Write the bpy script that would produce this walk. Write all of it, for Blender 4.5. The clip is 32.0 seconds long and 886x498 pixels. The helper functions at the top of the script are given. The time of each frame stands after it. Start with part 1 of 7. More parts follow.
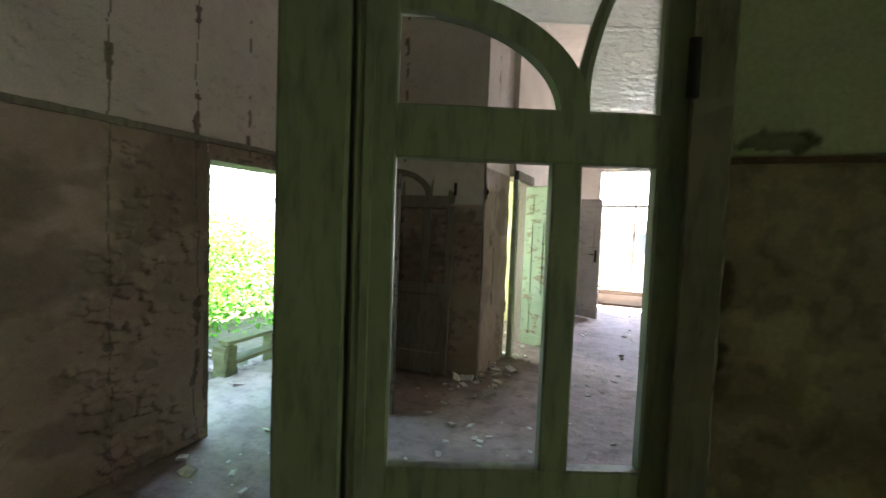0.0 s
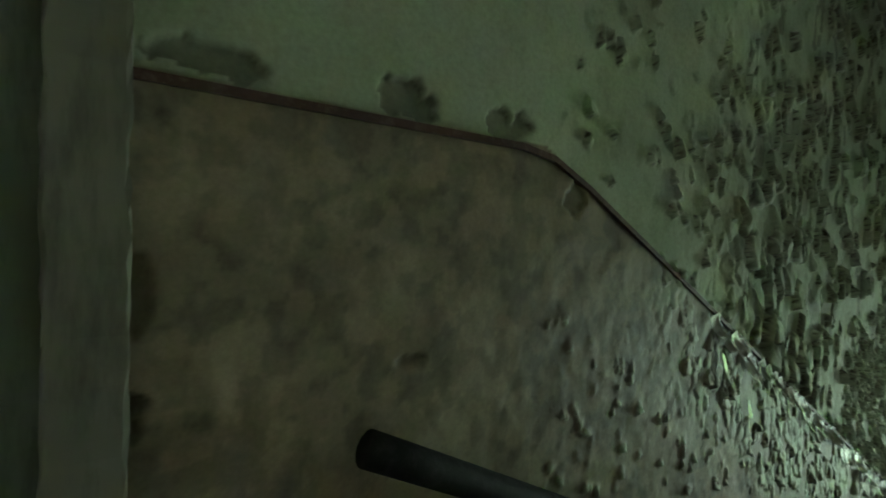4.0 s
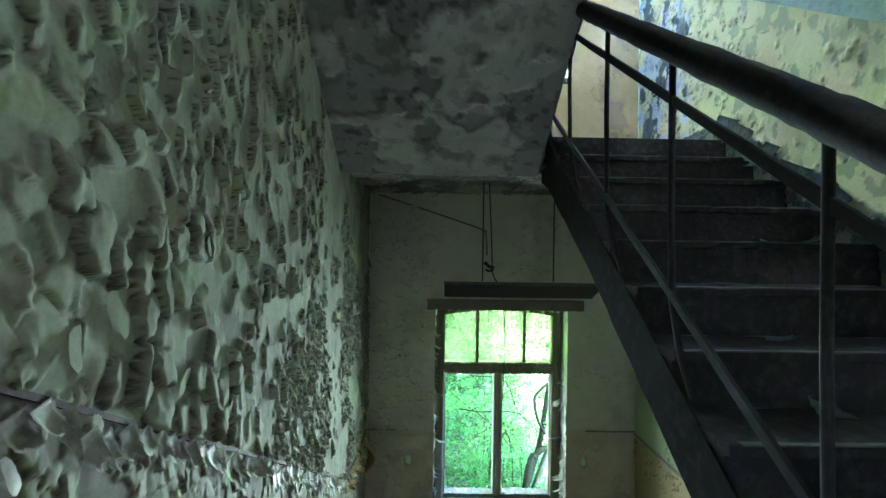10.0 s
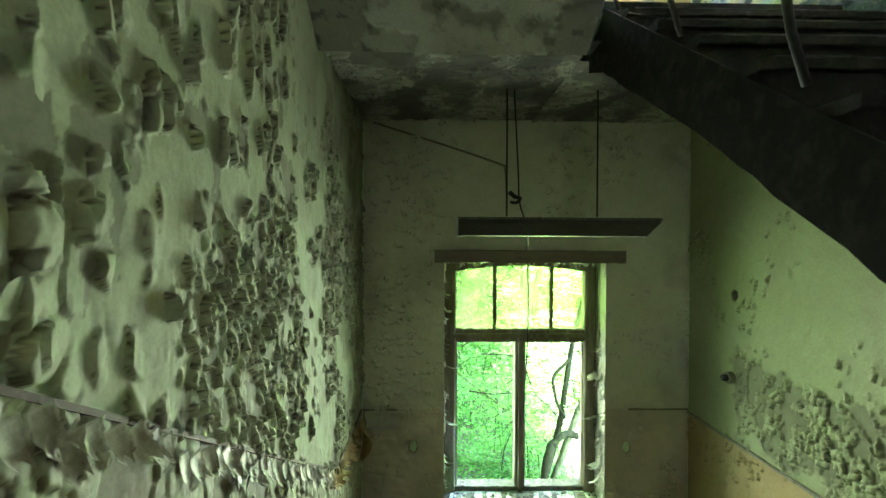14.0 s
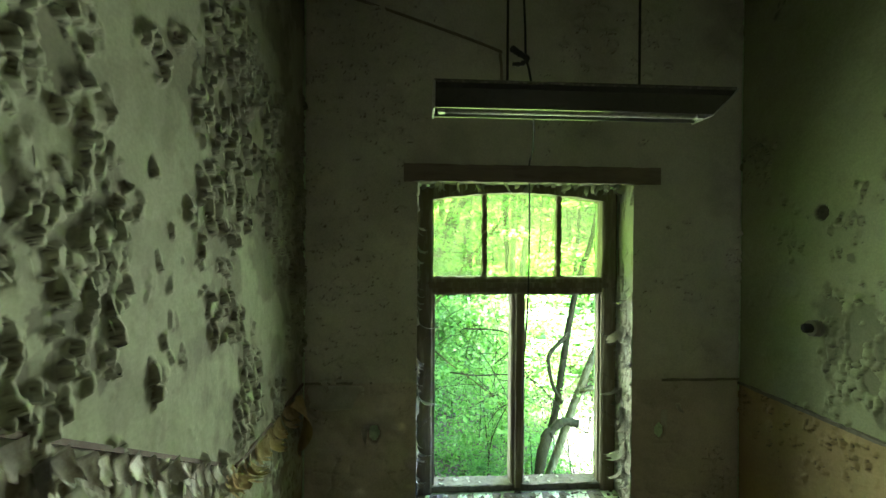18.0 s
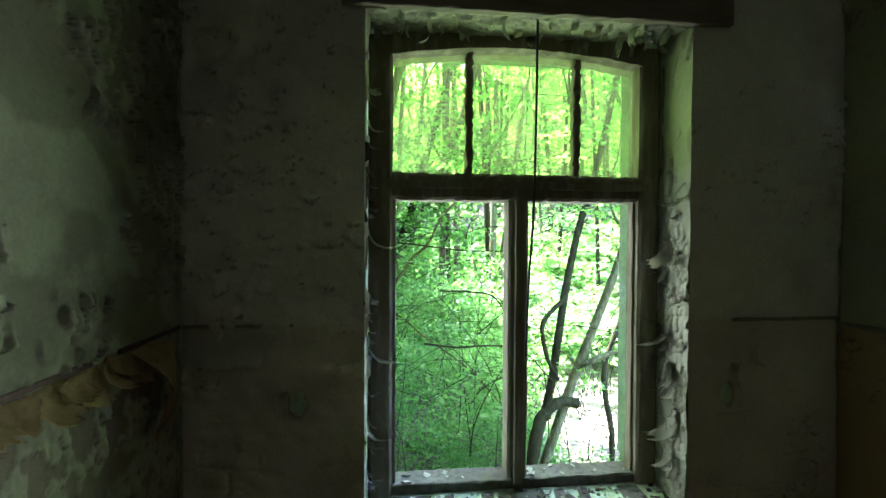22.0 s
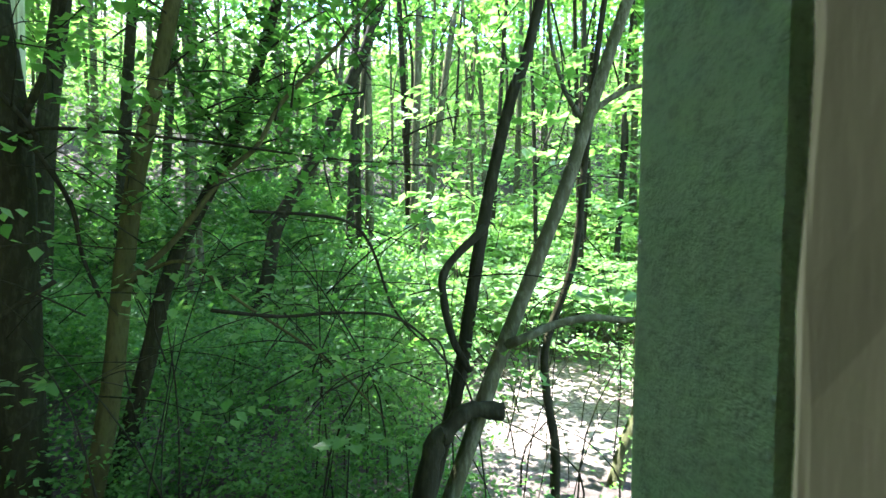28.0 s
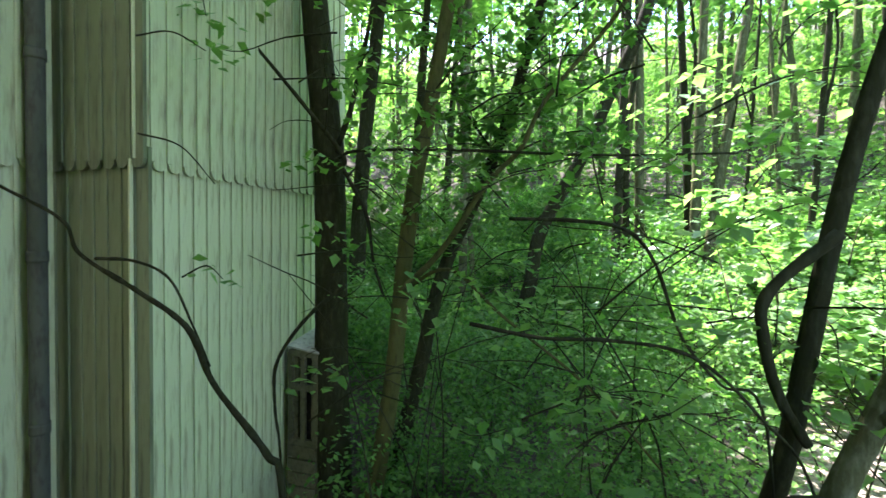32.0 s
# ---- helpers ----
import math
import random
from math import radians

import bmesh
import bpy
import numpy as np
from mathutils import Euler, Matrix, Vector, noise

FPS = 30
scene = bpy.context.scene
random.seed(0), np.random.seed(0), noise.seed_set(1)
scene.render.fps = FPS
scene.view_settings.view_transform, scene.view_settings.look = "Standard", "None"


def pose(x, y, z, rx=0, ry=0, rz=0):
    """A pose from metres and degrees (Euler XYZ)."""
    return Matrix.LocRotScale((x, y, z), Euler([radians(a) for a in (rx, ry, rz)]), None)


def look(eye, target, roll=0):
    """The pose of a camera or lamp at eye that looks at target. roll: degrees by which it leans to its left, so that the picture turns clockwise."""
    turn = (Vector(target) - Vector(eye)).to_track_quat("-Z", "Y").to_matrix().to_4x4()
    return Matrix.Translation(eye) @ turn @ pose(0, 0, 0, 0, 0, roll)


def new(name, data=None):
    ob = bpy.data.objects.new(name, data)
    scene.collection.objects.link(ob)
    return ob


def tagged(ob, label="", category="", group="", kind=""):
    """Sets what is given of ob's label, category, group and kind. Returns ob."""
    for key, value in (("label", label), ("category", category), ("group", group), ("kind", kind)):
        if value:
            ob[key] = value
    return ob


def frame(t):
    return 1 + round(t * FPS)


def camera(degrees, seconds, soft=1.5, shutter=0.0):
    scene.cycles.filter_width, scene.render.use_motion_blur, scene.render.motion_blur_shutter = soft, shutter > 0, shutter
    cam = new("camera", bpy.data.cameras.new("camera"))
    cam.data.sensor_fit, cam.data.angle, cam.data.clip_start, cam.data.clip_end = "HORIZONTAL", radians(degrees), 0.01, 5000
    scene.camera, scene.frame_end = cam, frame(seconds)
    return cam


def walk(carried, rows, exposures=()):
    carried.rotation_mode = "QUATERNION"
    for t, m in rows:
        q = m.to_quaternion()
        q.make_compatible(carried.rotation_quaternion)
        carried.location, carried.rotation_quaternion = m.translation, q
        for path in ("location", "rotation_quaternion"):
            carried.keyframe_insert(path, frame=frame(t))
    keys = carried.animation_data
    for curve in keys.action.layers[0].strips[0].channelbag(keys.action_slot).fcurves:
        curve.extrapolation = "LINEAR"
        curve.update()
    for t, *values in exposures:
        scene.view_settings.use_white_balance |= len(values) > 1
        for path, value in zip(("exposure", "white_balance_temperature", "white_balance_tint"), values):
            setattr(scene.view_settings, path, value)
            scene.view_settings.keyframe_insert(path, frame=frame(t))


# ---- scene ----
cam = camera(87.6, 32.0, shutter=0.3)
PATH = [
    (0, (0.347, 0.909, 1.495), (-0.445, 2.742, 1.386), 2.2),
    (0.5, (0.354, 0.995, 1.486), (-0.239, 2.902, 1.378), 2.3),
    (1, (0.359, 1.091, 1.483), (-0.005, 3.055, 1.379), 2.4),
    (1.5, (0.372, 1.166, 1.487), (0.304, 3.162, 1.380), 2.3),
    (2, (0.418, 1.204, 1.475), (0.599, 3.194, 1.396), 2.4),
    (2.5, (0.450, 1.265, 1.475), (0.855, 3.223, 1.399), 2.3),
    (3, (0.480, 1.334, 1.475), (1.156, 3.215, 1.408), 2.0),
    (3.5, (0.496, 1.390, 1.470), (1.422, 3.162, 1.416), 1.9),
    (4, (0.514, 1.418, 1.464), (1.638, 3.071, 1.412), 1.7),
    (4.5, (0.552, 1.420, 1.453), (1.871, 2.923, 1.400), 1.5),
    (6.5, (0.765, 1.404, 1.400), (2.590, 2.221, 1.428), 2.5),
    (7, (0.823, 1.426, 1.408), (2.720, 2.060, 1.437), 2.3),
    (7.5, (0.923, 1.482, 1.412), (2.874, 1.919, 1.442), 1.9),
    (8, (1.011, 1.548, 1.414), (2.993, 1.813, 1.439), 1.8),
    (8.5, (1.086, 1.565, 1.414), (3.081, 1.696, 1.436), 1.4),
    (9, (1.251, 1.524, 1.419), (3.251, 1.557, 1.436), 1.1),
    (9.5, (1.368, 1.471, 1.425), (3.367, 1.457, 1.442), 0.9),
    (10, (1.389, 1.479, 1.439), (3.389, 1.446, 1.455), 0.9),
    (10.5, (1.461, 1.520, 1.414), (3.460, 1.475, 1.425), 0.8),
    (11, (1.571, 1.555, 1.362), (3.570, 1.502, 1.369), 0.9),
    (11.5, (1.708, 1.613, 1.291), (3.708, 1.556, 1.295), 0.8),
    (12, (1.796, 1.647, 1.267), (3.796, 1.590, 1.270), 0.7),
    (12.5, (1.909, 1.630, 1.184), (3.908, 1.578, 1.185), 0.4),
    (13, (2.052, 1.589, 1.118), (4.051, 1.545, 1.113), 0.3),
    (13.5, (2.132, 1.565, 1.092), (4.131, 1.523, 1.086), 0.3),
    (14, (2.245, 1.555, 1.003), (4.245, 1.516, 0.992), 0.3),
    (14.5, (2.366, 1.566, 0.953), (4.366, 1.534, 0.940), 0.4),
    (16.5, (2.837, 1.492, 0.707), (4.835, 1.412, 0.686), 0.3),
    (17, (2.974, 1.535, 0.629), (4.971, 1.431, 0.611), 0.5),
    (17.5, (3.088, 1.527, 0.576), (5.084, 1.409, 0.560), 0.4),
    (18, (3.251, 1.482, 0.494), (5.247, 1.360, 0.476), 0.4),
    (18.5, (3.366, 1.455, 0.460), (5.362, 1.322, 0.442), 0.3),
    (19, (3.511, 1.478, 0.348), (5.505, 1.331, 0.325), 0.3),
    (19.5, (3.616, 1.496, 0.307), (5.609, 1.326, 0.282), 0.4),
    (20, (3.751, 1.442, 0.221), (5.743, 1.269, 0.192), 0.3),
    (20.5, (3.890, 1.381, 0.178), (5.881, 1.201, 0.138), 0.2),
    (21, (3.995, 1.354, 0.108), (5.986, 1.170, 0.068), 0.3),
    (21.5, (4.131, 1.366, 0.041), (6.121, 1.169, 0.002), 0.2),
    (22, (4.239, 1.361, -0.015), (6.226, 1.143, -0.049), 0.3),
    (22.5, (4.416, 1.301, -0.098), (6.403, 1.078, -0.139), 0.2),
    (23, (4.523, 1.287, -0.127), (6.510, 1.065, -0.166), 0.0),
    (23.5, (4.687, 1.284, -0.237), (6.673, 1.053, -0.276), -0.2),
    (24, (4.801, 1.288, -0.287), (6.780, 1.008, -0.330), -0.3),
    (24.5, (4.951, 1.228, -0.390), (6.918, 0.866, -0.437), -0.4),
    (25, (5.086, 1.149, -0.442), (7.040, 0.723, -0.494), -0.4),
    (25.5, (5.296, 1.034, -0.533), (7.232, 0.533, -0.589), -0.4),
    (26, (5.475, 0.956, -0.568), (7.387, 0.370, -0.626), -0.4),
    (26.5, (5.667, 0.785, -0.574), (7.568, 0.163, -0.620), -0.4),
    (28.5, (6.240, 0.470, -0.600), (8.207, 0.114, -0.674), 0.9),
    (29, (6.291, 0.473, -0.593), (8.276, 0.245, -0.662), 0.8),
    (29.5, (6.347, 0.473, -0.591), (8.343, 0.356, -0.658), 0.8),
    (30, (6.408, 0.468, -0.592), (8.407, 0.485, -0.658), 0.8),
    (30.5, (6.461, 0.462, -0.591), (8.454, 0.618, -0.653), 0.8),
    (31, (6.502, 0.470, -0.589), (8.479, 0.771, -0.648), 0.7),
    (31.5, (6.522, 0.493, -0.589), (8.467, 0.952, -0.645), 0.7),
    (32, (6.533, 0.519, -0.589), (8.434, 1.140, -0.641), 0.6),
]
EXPOSURES = [(0.0, 5.42, 6500, 21), (1.0, 5.6, 6300, 24), (2.0, 6.1, 6050, 24), (3.0, 6.18, 5600, 24), (4.5, 6.25, 4950, 19), (6.5, 6.75, 4350, 45), (8.5, 7.12, 4350, 56), (9.5, 7.06, 4480, 48), (10.5, 7.13, 5050, 34), (13.0, 7.28, 5600, 23), (14.5, 7.25, 5700, 25), (16.5, 6.68, 5850, 27), (20.0, 5.93, 5500, 44),
             (23.0, 5.12, 5300, 50), (25.0, 4.42, 5250, 56), (26.5, 4.05, 5200, 50), (28.5, 3.70, 5450, 41), (32.0, 3.52, 5700, 42)]
walk(cam, [(t, look(eye, target, roll)) for t, eye, target, roll in PATH], EXPOSURES)

# ---- light ----
SUN_ELEV, SUN_AZ = 60.0, 40.0          # azimuth counter-clockwise from +x
world = bpy.data.worlds.new("sky")
scene.world = world
world.use_nodes = True
wn = world.node_tree
sky = wn.nodes.new("ShaderNodeTexSky")
sky.sky_type = "NISHITA"
sky.sun_disc = False
sky.sun_elevation = radians(SUN_ELEV)
sky.sun_rotation = radians(90 - SUN_AZ)
wn.nodes["Background"].inputs["Strength"].default_value = 0.15
wn.links.new(sky.outputs["Color"], wn.nodes["Background"].inputs["Color"])
sun = new("sun", bpy.data.lights.new("sun", "SUN"))
sun.data.energy, sun.data.angle, sun.data.color = 5.0, radians(0.55), (1.0, 0.95, 0.86)
sd = Vector((math.cos(radians(SUN_ELEV)) * math.cos(radians(SUN_AZ)), math.cos(radians(SUN_ELEV)) * math.sin(radians(SUN_AZ)), math.sin(radians(SUN_ELEV))))
sun.matrix_world = look(sd * 40, (0, 0, 0))


def window_lamp(name, place, target, w, h, power, color, spread=180):
    ob = new(name, bpy.data.lights.new(name, "AREA"))
    ob.data.shape, ob.data.size, ob.data.size_y, ob.data.energy, ob.data.color = "RECTANGLE", w, h, power, color
    ob.data.spread = radians(spread)
    ob.matrix_world = look(place, target)
    return ob


window_lamp("window_light", (6.46, 0.8, -0.12), (0.0, 0.8, -0.12), 1.16, 1.95, 0.78, (0.83, 1.0, 0.60), 132)
window_lamp("room_window_light", (-2.98, 6.9, 1.5), (0.0, 6.6, 1.0), 0.9, 1.3, 2.0, (0.95, 1.0, 0.8))
# sky light in the upper window, the far corridor window and the open side door
window_lamp("upper_window_light", (6.5, 0.8, 4.1), (0.0, 0.8, 3.4), 1.1, 1.8, 0.50, (0.93, 1.0, 0.9))
window_lamp("corridor_window_light", (0.9, 11.05, 1.7), (0.6, 0, 1.2), 1.9, 1.8, 4.2, (0.97, 0.98, 1.0))

# ---- number helpers ----


def hash2(i, j, seed):
    n = (np.asarray(i, np.int64) * 374761393 + np.asarray(j, np.int64) * 668265263 + seed * 974711) & 0x7FFFFFFF
    n = ((n ^ (n >> 13)) * 1274126177) & 0x7FFFFFFF
    n = ((n ^ (n >> 16)) * 1103515245) & 0x7FFFFFFF
    return ((n >> 4) & 0xFFFFF) / 1048575.0


def vnoise(u, v, seed=0):
    i, j = np.floor(u), np.floor(v)
    fu, fv = u - i, v - j
    fu, fv = fu * fu * (3 - 2 * fu), fv * fv * (3 - 2 * fv)
    a, b, c, d = hash2(i, j, seed), hash2(i + 1, j, seed), hash2(i, j + 1, seed), hash2(i + 1, j + 1, seed)
    return (a * (1 - fu) + b * fu) * (1 - fv) + (c * (1 - fu) + d * fu) * fv


def fbm(u, v, seed=0, octaves=4):
    out, amp, total = 0, 1.0, 0
    for k in range(octaves):
        out, total = out + amp * vnoise(u * 2**k, v * 2**k, seed + 17 * k), total + amp
        amp *= 0.5
    return out / total


def cells(u, v, seed=0):
    """Nearest cell of a jittered lattice: distances to the first and second, two random numbers of the cell, offset from its centre."""
    i0, j0 = np.floor(u), np.floor(v)
    f1, f2 = np.full(u.shape, 9.0), np.full(u.shape, 9.0)
    r1, r2, du, dv = (np.zeros(u.shape) for _ in range(4))
    for a in (-1, 0, 1):
        for b in (-1, 0, 1):
            i, j = i0 + a, j0 + b
            x, y = u - i - 0.1 - 0.8 * hash2(i, j, seed), v - j - 0.1 - 0.8 * hash2(i, j, seed + 1)
            d = np.hypot(x, y)
            near = d < f1
            f2 = np.where(near, f1, np.minimum(f2, d))
            f1 = np.where(near, d, f1)
            for arr, val in ((r1, hash2(i, j, seed + 2)), (r2, hash2(i, j, seed + 3)), (du, x), (dv, y)):
                arr[near] = val[near]
    return f1, f2, r1, r2, du, dv


# ---- materials ----


def base_material(name, rough=0.8, metal=0.0, spec=0.3):
    m = bpy.data.materials.new(name)
    m.use_nodes = True
    b = m.node_tree.nodes["Principled BSDF"]
    b.inputs["Roughness"].default_value, b.inputs["Metallic"].default_value, b.inputs["Specular IOR Level"].default_value = rough, metal, spec
    return m, m.node_tree, b


def noise_node(nt, scale, detail=6, rough=0.6, stretch=None):
    n = nt.nodes.new("ShaderNodeTexNoise")
    n.inputs["Scale"].default_value, n.inputs["Detail"].default_value, n.inputs["Roughness"].default_value = scale, detail, rough
    tc = nt.nodes.new("ShaderNodeTexCoord")
    if stretch:
        mp = nt.nodes.new("ShaderNodeMapping")
        mp.inputs["Scale"].default_value = stretch
        nt.links.new(tc.outputs["Object"], mp.inputs["Vector"])
        nt.links.new(mp.outputs["Vector"], n.inputs["Vector"])
    else:
        nt.links.new(tc.outputs["Object"], n.inputs["Vector"])
    return n.outputs["Fac"]


def ramp(nt, fac, *stops):
    r = nt.nodes.new("ShaderNodeValToRGB")
    els = r.color_ramp.elements
    while len(els) < len(stops):
        els.new(0.5)
    for e, (p, c) in zip(els, stops):
        e.position = p
        e.color = (*c, 1) if not isinstance(c, (int, float)) else (c, c, c, 1)
    nt.links.new(fac, r.inputs["Fac"])
    return r.outputs["Color"]


def mix(nt, fac, a, b, mode="MIX"):
    n = nt.nodes.new("ShaderNodeMix")
    n.data_type, n.blend_type = "RGBA", mode
    for sock, val in ((n.inputs["Factor"], fac), (n.inputs["A"], a), (n.inputs["B"], b)):
        if isinstance(val, (int, float)):
            sock.default_value = val
        elif isinstance(val, tuple):
            sock.default_value = (*val, 1)
        else:
            nt.links.new(val, sock)
    return n.outputs["Result"]


def bump(nt, b, height, strength, dist=0.01):
    n = nt.nodes.new("ShaderNodeBump")
    n.inputs["Strength"].default_value, n.inputs["Distance"].default_value = strength, dist
    nt.links.new(height, n.inputs["Height"])
    nt.links.new(n.outputs["Normal"], b.inputs["Normal"])


def attr(nt, name):
    n = nt.nodes.new("ShaderNodeAttribute")
    n.attribute_name = name
    return n.outputs["Fac"]


def two_scale(name, c1, c2, c3, big=1.5, small=25, rough=0.8, spec=0.25, bumps=0.3, dist=0.004, stretch=None, metal=0.0):
    m, nt, b = base_material(name, rough, metal, spec)
    n1, n2 = noise_node(nt, big, 5, 0.6, stretch), noise_node(nt, small, 6, 0.65, stretch)
    col = ramp(nt, n1, (0.3, c1), (0.7, c2))
    col = mix(nt, ramp(nt, n2, (0.48, 0.0), (0.72, 0.85)), col, c3)
    nt.links.new(col, b.inputs["Base Color"])
    bump(nt, b, n2, bumps, dist)
    return m


def plaster_material(name, paint_a, paint_b, lower_a, lower_b, bare_a, bare_b, rough=0.75, gloss=0.7):
    """Painted plaster: attribute zone picks the dado colour, another the bare coat under it and shade painted into
    gaps.
    """
    m, nt, b = base_material(name, rough, 0, 0.22)
    n1, n2, n3 = noise_node(nt, 1.6, 6, 0.65), noise_node(nt, 14, 8, 0.7), noise_node(nt, 90, 4, 0.6)
    up = ramp(nt, n1, (0.35, paint_a), (0.66, paint_b))
    lo = ramp(nt, n1, (0.35, lower_a), (0.66, lower_b))
    col = mix(nt, attr(nt, "zone"), up, lo)
    col = mix(nt, ramp(nt, n2, (0.5, 0.0), (0.78, 0.28)), col, tuple(0.45 * v for v in paint_b))
    bare = ramp(nt, n2, (0.35, bare_a), (0.65, bare_b))
    col = mix(nt, attr(nt, "peel_shade"), col, bare)
    col = mix(nt, 0.35, col, ramp(nt, n3, (0.3, 0.45), (0.7, 1.0)), "MULTIPLY")
    nt.links.new(col, b.inputs["Base Color"])
    rn = nt.nodes.new("ShaderNodeMapRange")
    rn.inputs["To Min"].default_value, rn.inputs["To Max"].default_value = rough, gloss
    nt.links.new(attr(nt, "gloss"), rn.inputs["Value"])
    nt.links.new(rn.outputs["Result"], b.inputs["Roughness"])
    bump(nt, b, n2, 0.35, 0.004)
    return m


M_STAIRWALL = plaster_material("old_green_plaster", (0.36, 0.38, 0.26), (0.44, 0.46, 0.33), (0.27, 0.212, 0.135), (0.36, 0.292, 0.20), (0.055, 0.045, 0.033), (0.14, 0.115, 0.085), 0.7, 0.55)
M_WINDOWWALL = plaster_material("stained_grey_plaster", (0.57, 0.56, 0.44), (0.69, 0.68, 0.55), (0.55, 0.50, 0.38), (0.66, 0.60, 0.47), (0.16, 0.13, 0.10), (0.28, 0.24, 0.19))
M_RIGHTWALL = plaster_material("mouldy_green_plaster", (0.29, 0.315, 0.17), (0.36, 0.385, 0.225), (0.36, 0.265, 0.11), (0.45, 0.34, 0.17), (0.05, 0.045, 0.03), (0.13, 0.115, 0.08))
M_UPPER = plaster_material("yellow_blue_plaster", (0.64, 0.63, 0.31), (0.72, 0.71, 0.40), (0.46, 0.54, 0.60), (0.58, 0.64, 0.67), (0.07, 0.10, 0.10), (0.17, 0.21, 0.20))
M_LANDWALL = plaster_material("cream_landing_plaster", (0.36, 0.26, 0.075), (0.44, 0.33, 0.12), (0.36, 0.26, 0.075), (0.44, 0.33, 0.12), (0.13, 0.09, 0.06), (0.25, 0.19, 0.13))
M_SOFFIT = plaster_material("damp_grey_soffit", (0.36, 0.35, 0.30), (0.52, 0.51, 0.45), (0.20, 0.19, 0.165), (0.34, 0.33, 0.29), (0.07, 0.065, 0.055), (0.13, 0.12, 0.105))
M_ROOMWALL = plaster_material("corridor_plaster", (0.54, 0.49, 0.43), (0.66, 0.61, 0.55), (0.27, 0.21, 0.155), (0.42, 0.34, 0.26), (0.06, 0.05, 0.035), (0.17, 0.14, 0.11))
M_REVEAL = two_scale("white_lime_reveal", (0.55, 0.56, 0.50), (0.66, 0.67, 0.61), (0.3, 0.28, 0.23), 4, 40, 0.8)
# Pale green render; green light bounced off the leaves is put into it too.
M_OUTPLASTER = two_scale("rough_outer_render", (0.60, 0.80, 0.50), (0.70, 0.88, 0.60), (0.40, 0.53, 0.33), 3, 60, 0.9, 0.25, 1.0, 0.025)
M_DOORGREEN = two_scale("green_door_paint", (0.18, 0.205, 0.14), (0.25, 0.275, 0.195), (0.10, 0.105, 0.07), 3, 30, 0.5, 0.4, 0.25, 0.003, (1, 1, 0.2))
M_DOORPALE = two_scale("pale_green_door_paint", (0.38, 0.50, 0.34), (0.48, 0.60, 0.42), (0.22, 0.2, 0.13), 3, 16, 0.55, 0.35, 0.3, 0.003, (1, 1, 0.5))
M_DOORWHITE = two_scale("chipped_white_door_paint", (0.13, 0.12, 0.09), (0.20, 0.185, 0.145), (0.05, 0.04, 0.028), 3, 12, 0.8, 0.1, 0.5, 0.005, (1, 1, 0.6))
# Chip colour takes in the green light falling through the window.
M_SILLCHIP = two_scale("green_tinted_chips", (0.22, 0.24, 0.15), (0.34, 0.36, 0.25), (0.12, 0.11, 0.07), 6, 30, 0.8, 0.2, 0.3, 0.002)
M_CASING = two_scale("grey_casing_paint", (0.16, 0.15, 0.11), (0.23, 0.21, 0.16), (0.09, 0.08, 0.06), 3, 30, 0.6, 0.3, 0.3, 0.003, (1, 1, 0.2))
M_OLDWOOD = two_scale("weathered_window_wood", (0.11, 0.098, 0.062), (0.20, 0.18, 0.12), (0.34, 0.32, 0.24), 3, 22, 0.85, 0.12, 0.6, 0.004, (1, 1, 0.15))
M_FRAMEWHITE = two_scale("flaking_white_frame_paint", (0.46, 0.46, 0.40), (0.58, 0.58, 0.51), (0.17, 0.13, 0.09), 4, 24, 0.6, 0.3, 0.5, 0.004, (1, 1, 0.25))
M_BOARD = two_scale("dull_brown_board", (0.17, 0.14, 0.11), (0.24, 0.20, 0.16), (0.10, 0.08, 0.06), 3, 25, 0.7, 0.25, 0.3, 0.003, (1, 0.15, 1))
M_RAIL = two_scale("black_plastic_rail", (0.012, 0.011, 0.010), (0.02, 0.019, 0.017), (0.035, 0.033, 0.03), 5, 40, 0.7, 0.2, 0.4, 0.004)
M_IRON = two_scale("dark_painted_iron", (0.014, 0.013, 0.012), (0.024, 0.022, 0.02), (0.045, 0.032, 0.022), 6, 40, 0.7, 0.25, 0.3, 0.002)
M_STEP = two_scale("dark_worn_terrazzo", (0.016, 0.014, 0.012), (0.03, 0.027, 0.023), (0.065, 0.06, 0.052), 4, 22, 0.8, 0.2, 0.8, 0.006)
M_NOSING = two_scale("worn_pale_nosing", (0.06, 0.06, 0.054), (0.12, 0.12, 0.108), (0.03, 0.03, 0.026), 8, 40, 0.6, 0.3, 0.4, 0.003)
M_STRINGER = two_scale("grey_stringer_paint", (0.015, 0.014, 0.0115), (0.026, 0.024, 0.02), (0.045, 0.042, 0.035), 3, 22, 0.9, 0.06, 0.5, 0.006)
M_FLOOR = two_scale("dusty_rubble_floor", (0.18, 0.148, 0.122), (0.31, 0.262, 0.222), (0.12, 0.095, 0.075), 2.5, 8, 0.9, 0.15, 0.9, 0.015)
M_LINE = two_scale("brown_dado_strip", (0.06, 0.03, 0.022), (0.10, 0.05, 0.035), (0.16, 0.12, 0.09), 5, 30, 0.6, 0.3, 0.2, 0.002)
M_CHIP = two_scale("curled_paint_chip", (0.50, 0.52, 0.44), (0.60, 0.61, 0.53), (0.36, 0.34, 0.28), 6, 30, 0.65, 0.3, 0.3, 0.002)
M_CHIPGLOSS = two_scale("cream_gloss_chip", (0.42, 0.40, 0.31), (0.54, 0.52, 0.42), (0.25, 0.2, 0.14), 6, 30, 0.32, 0.5, 0.3, 0.002)
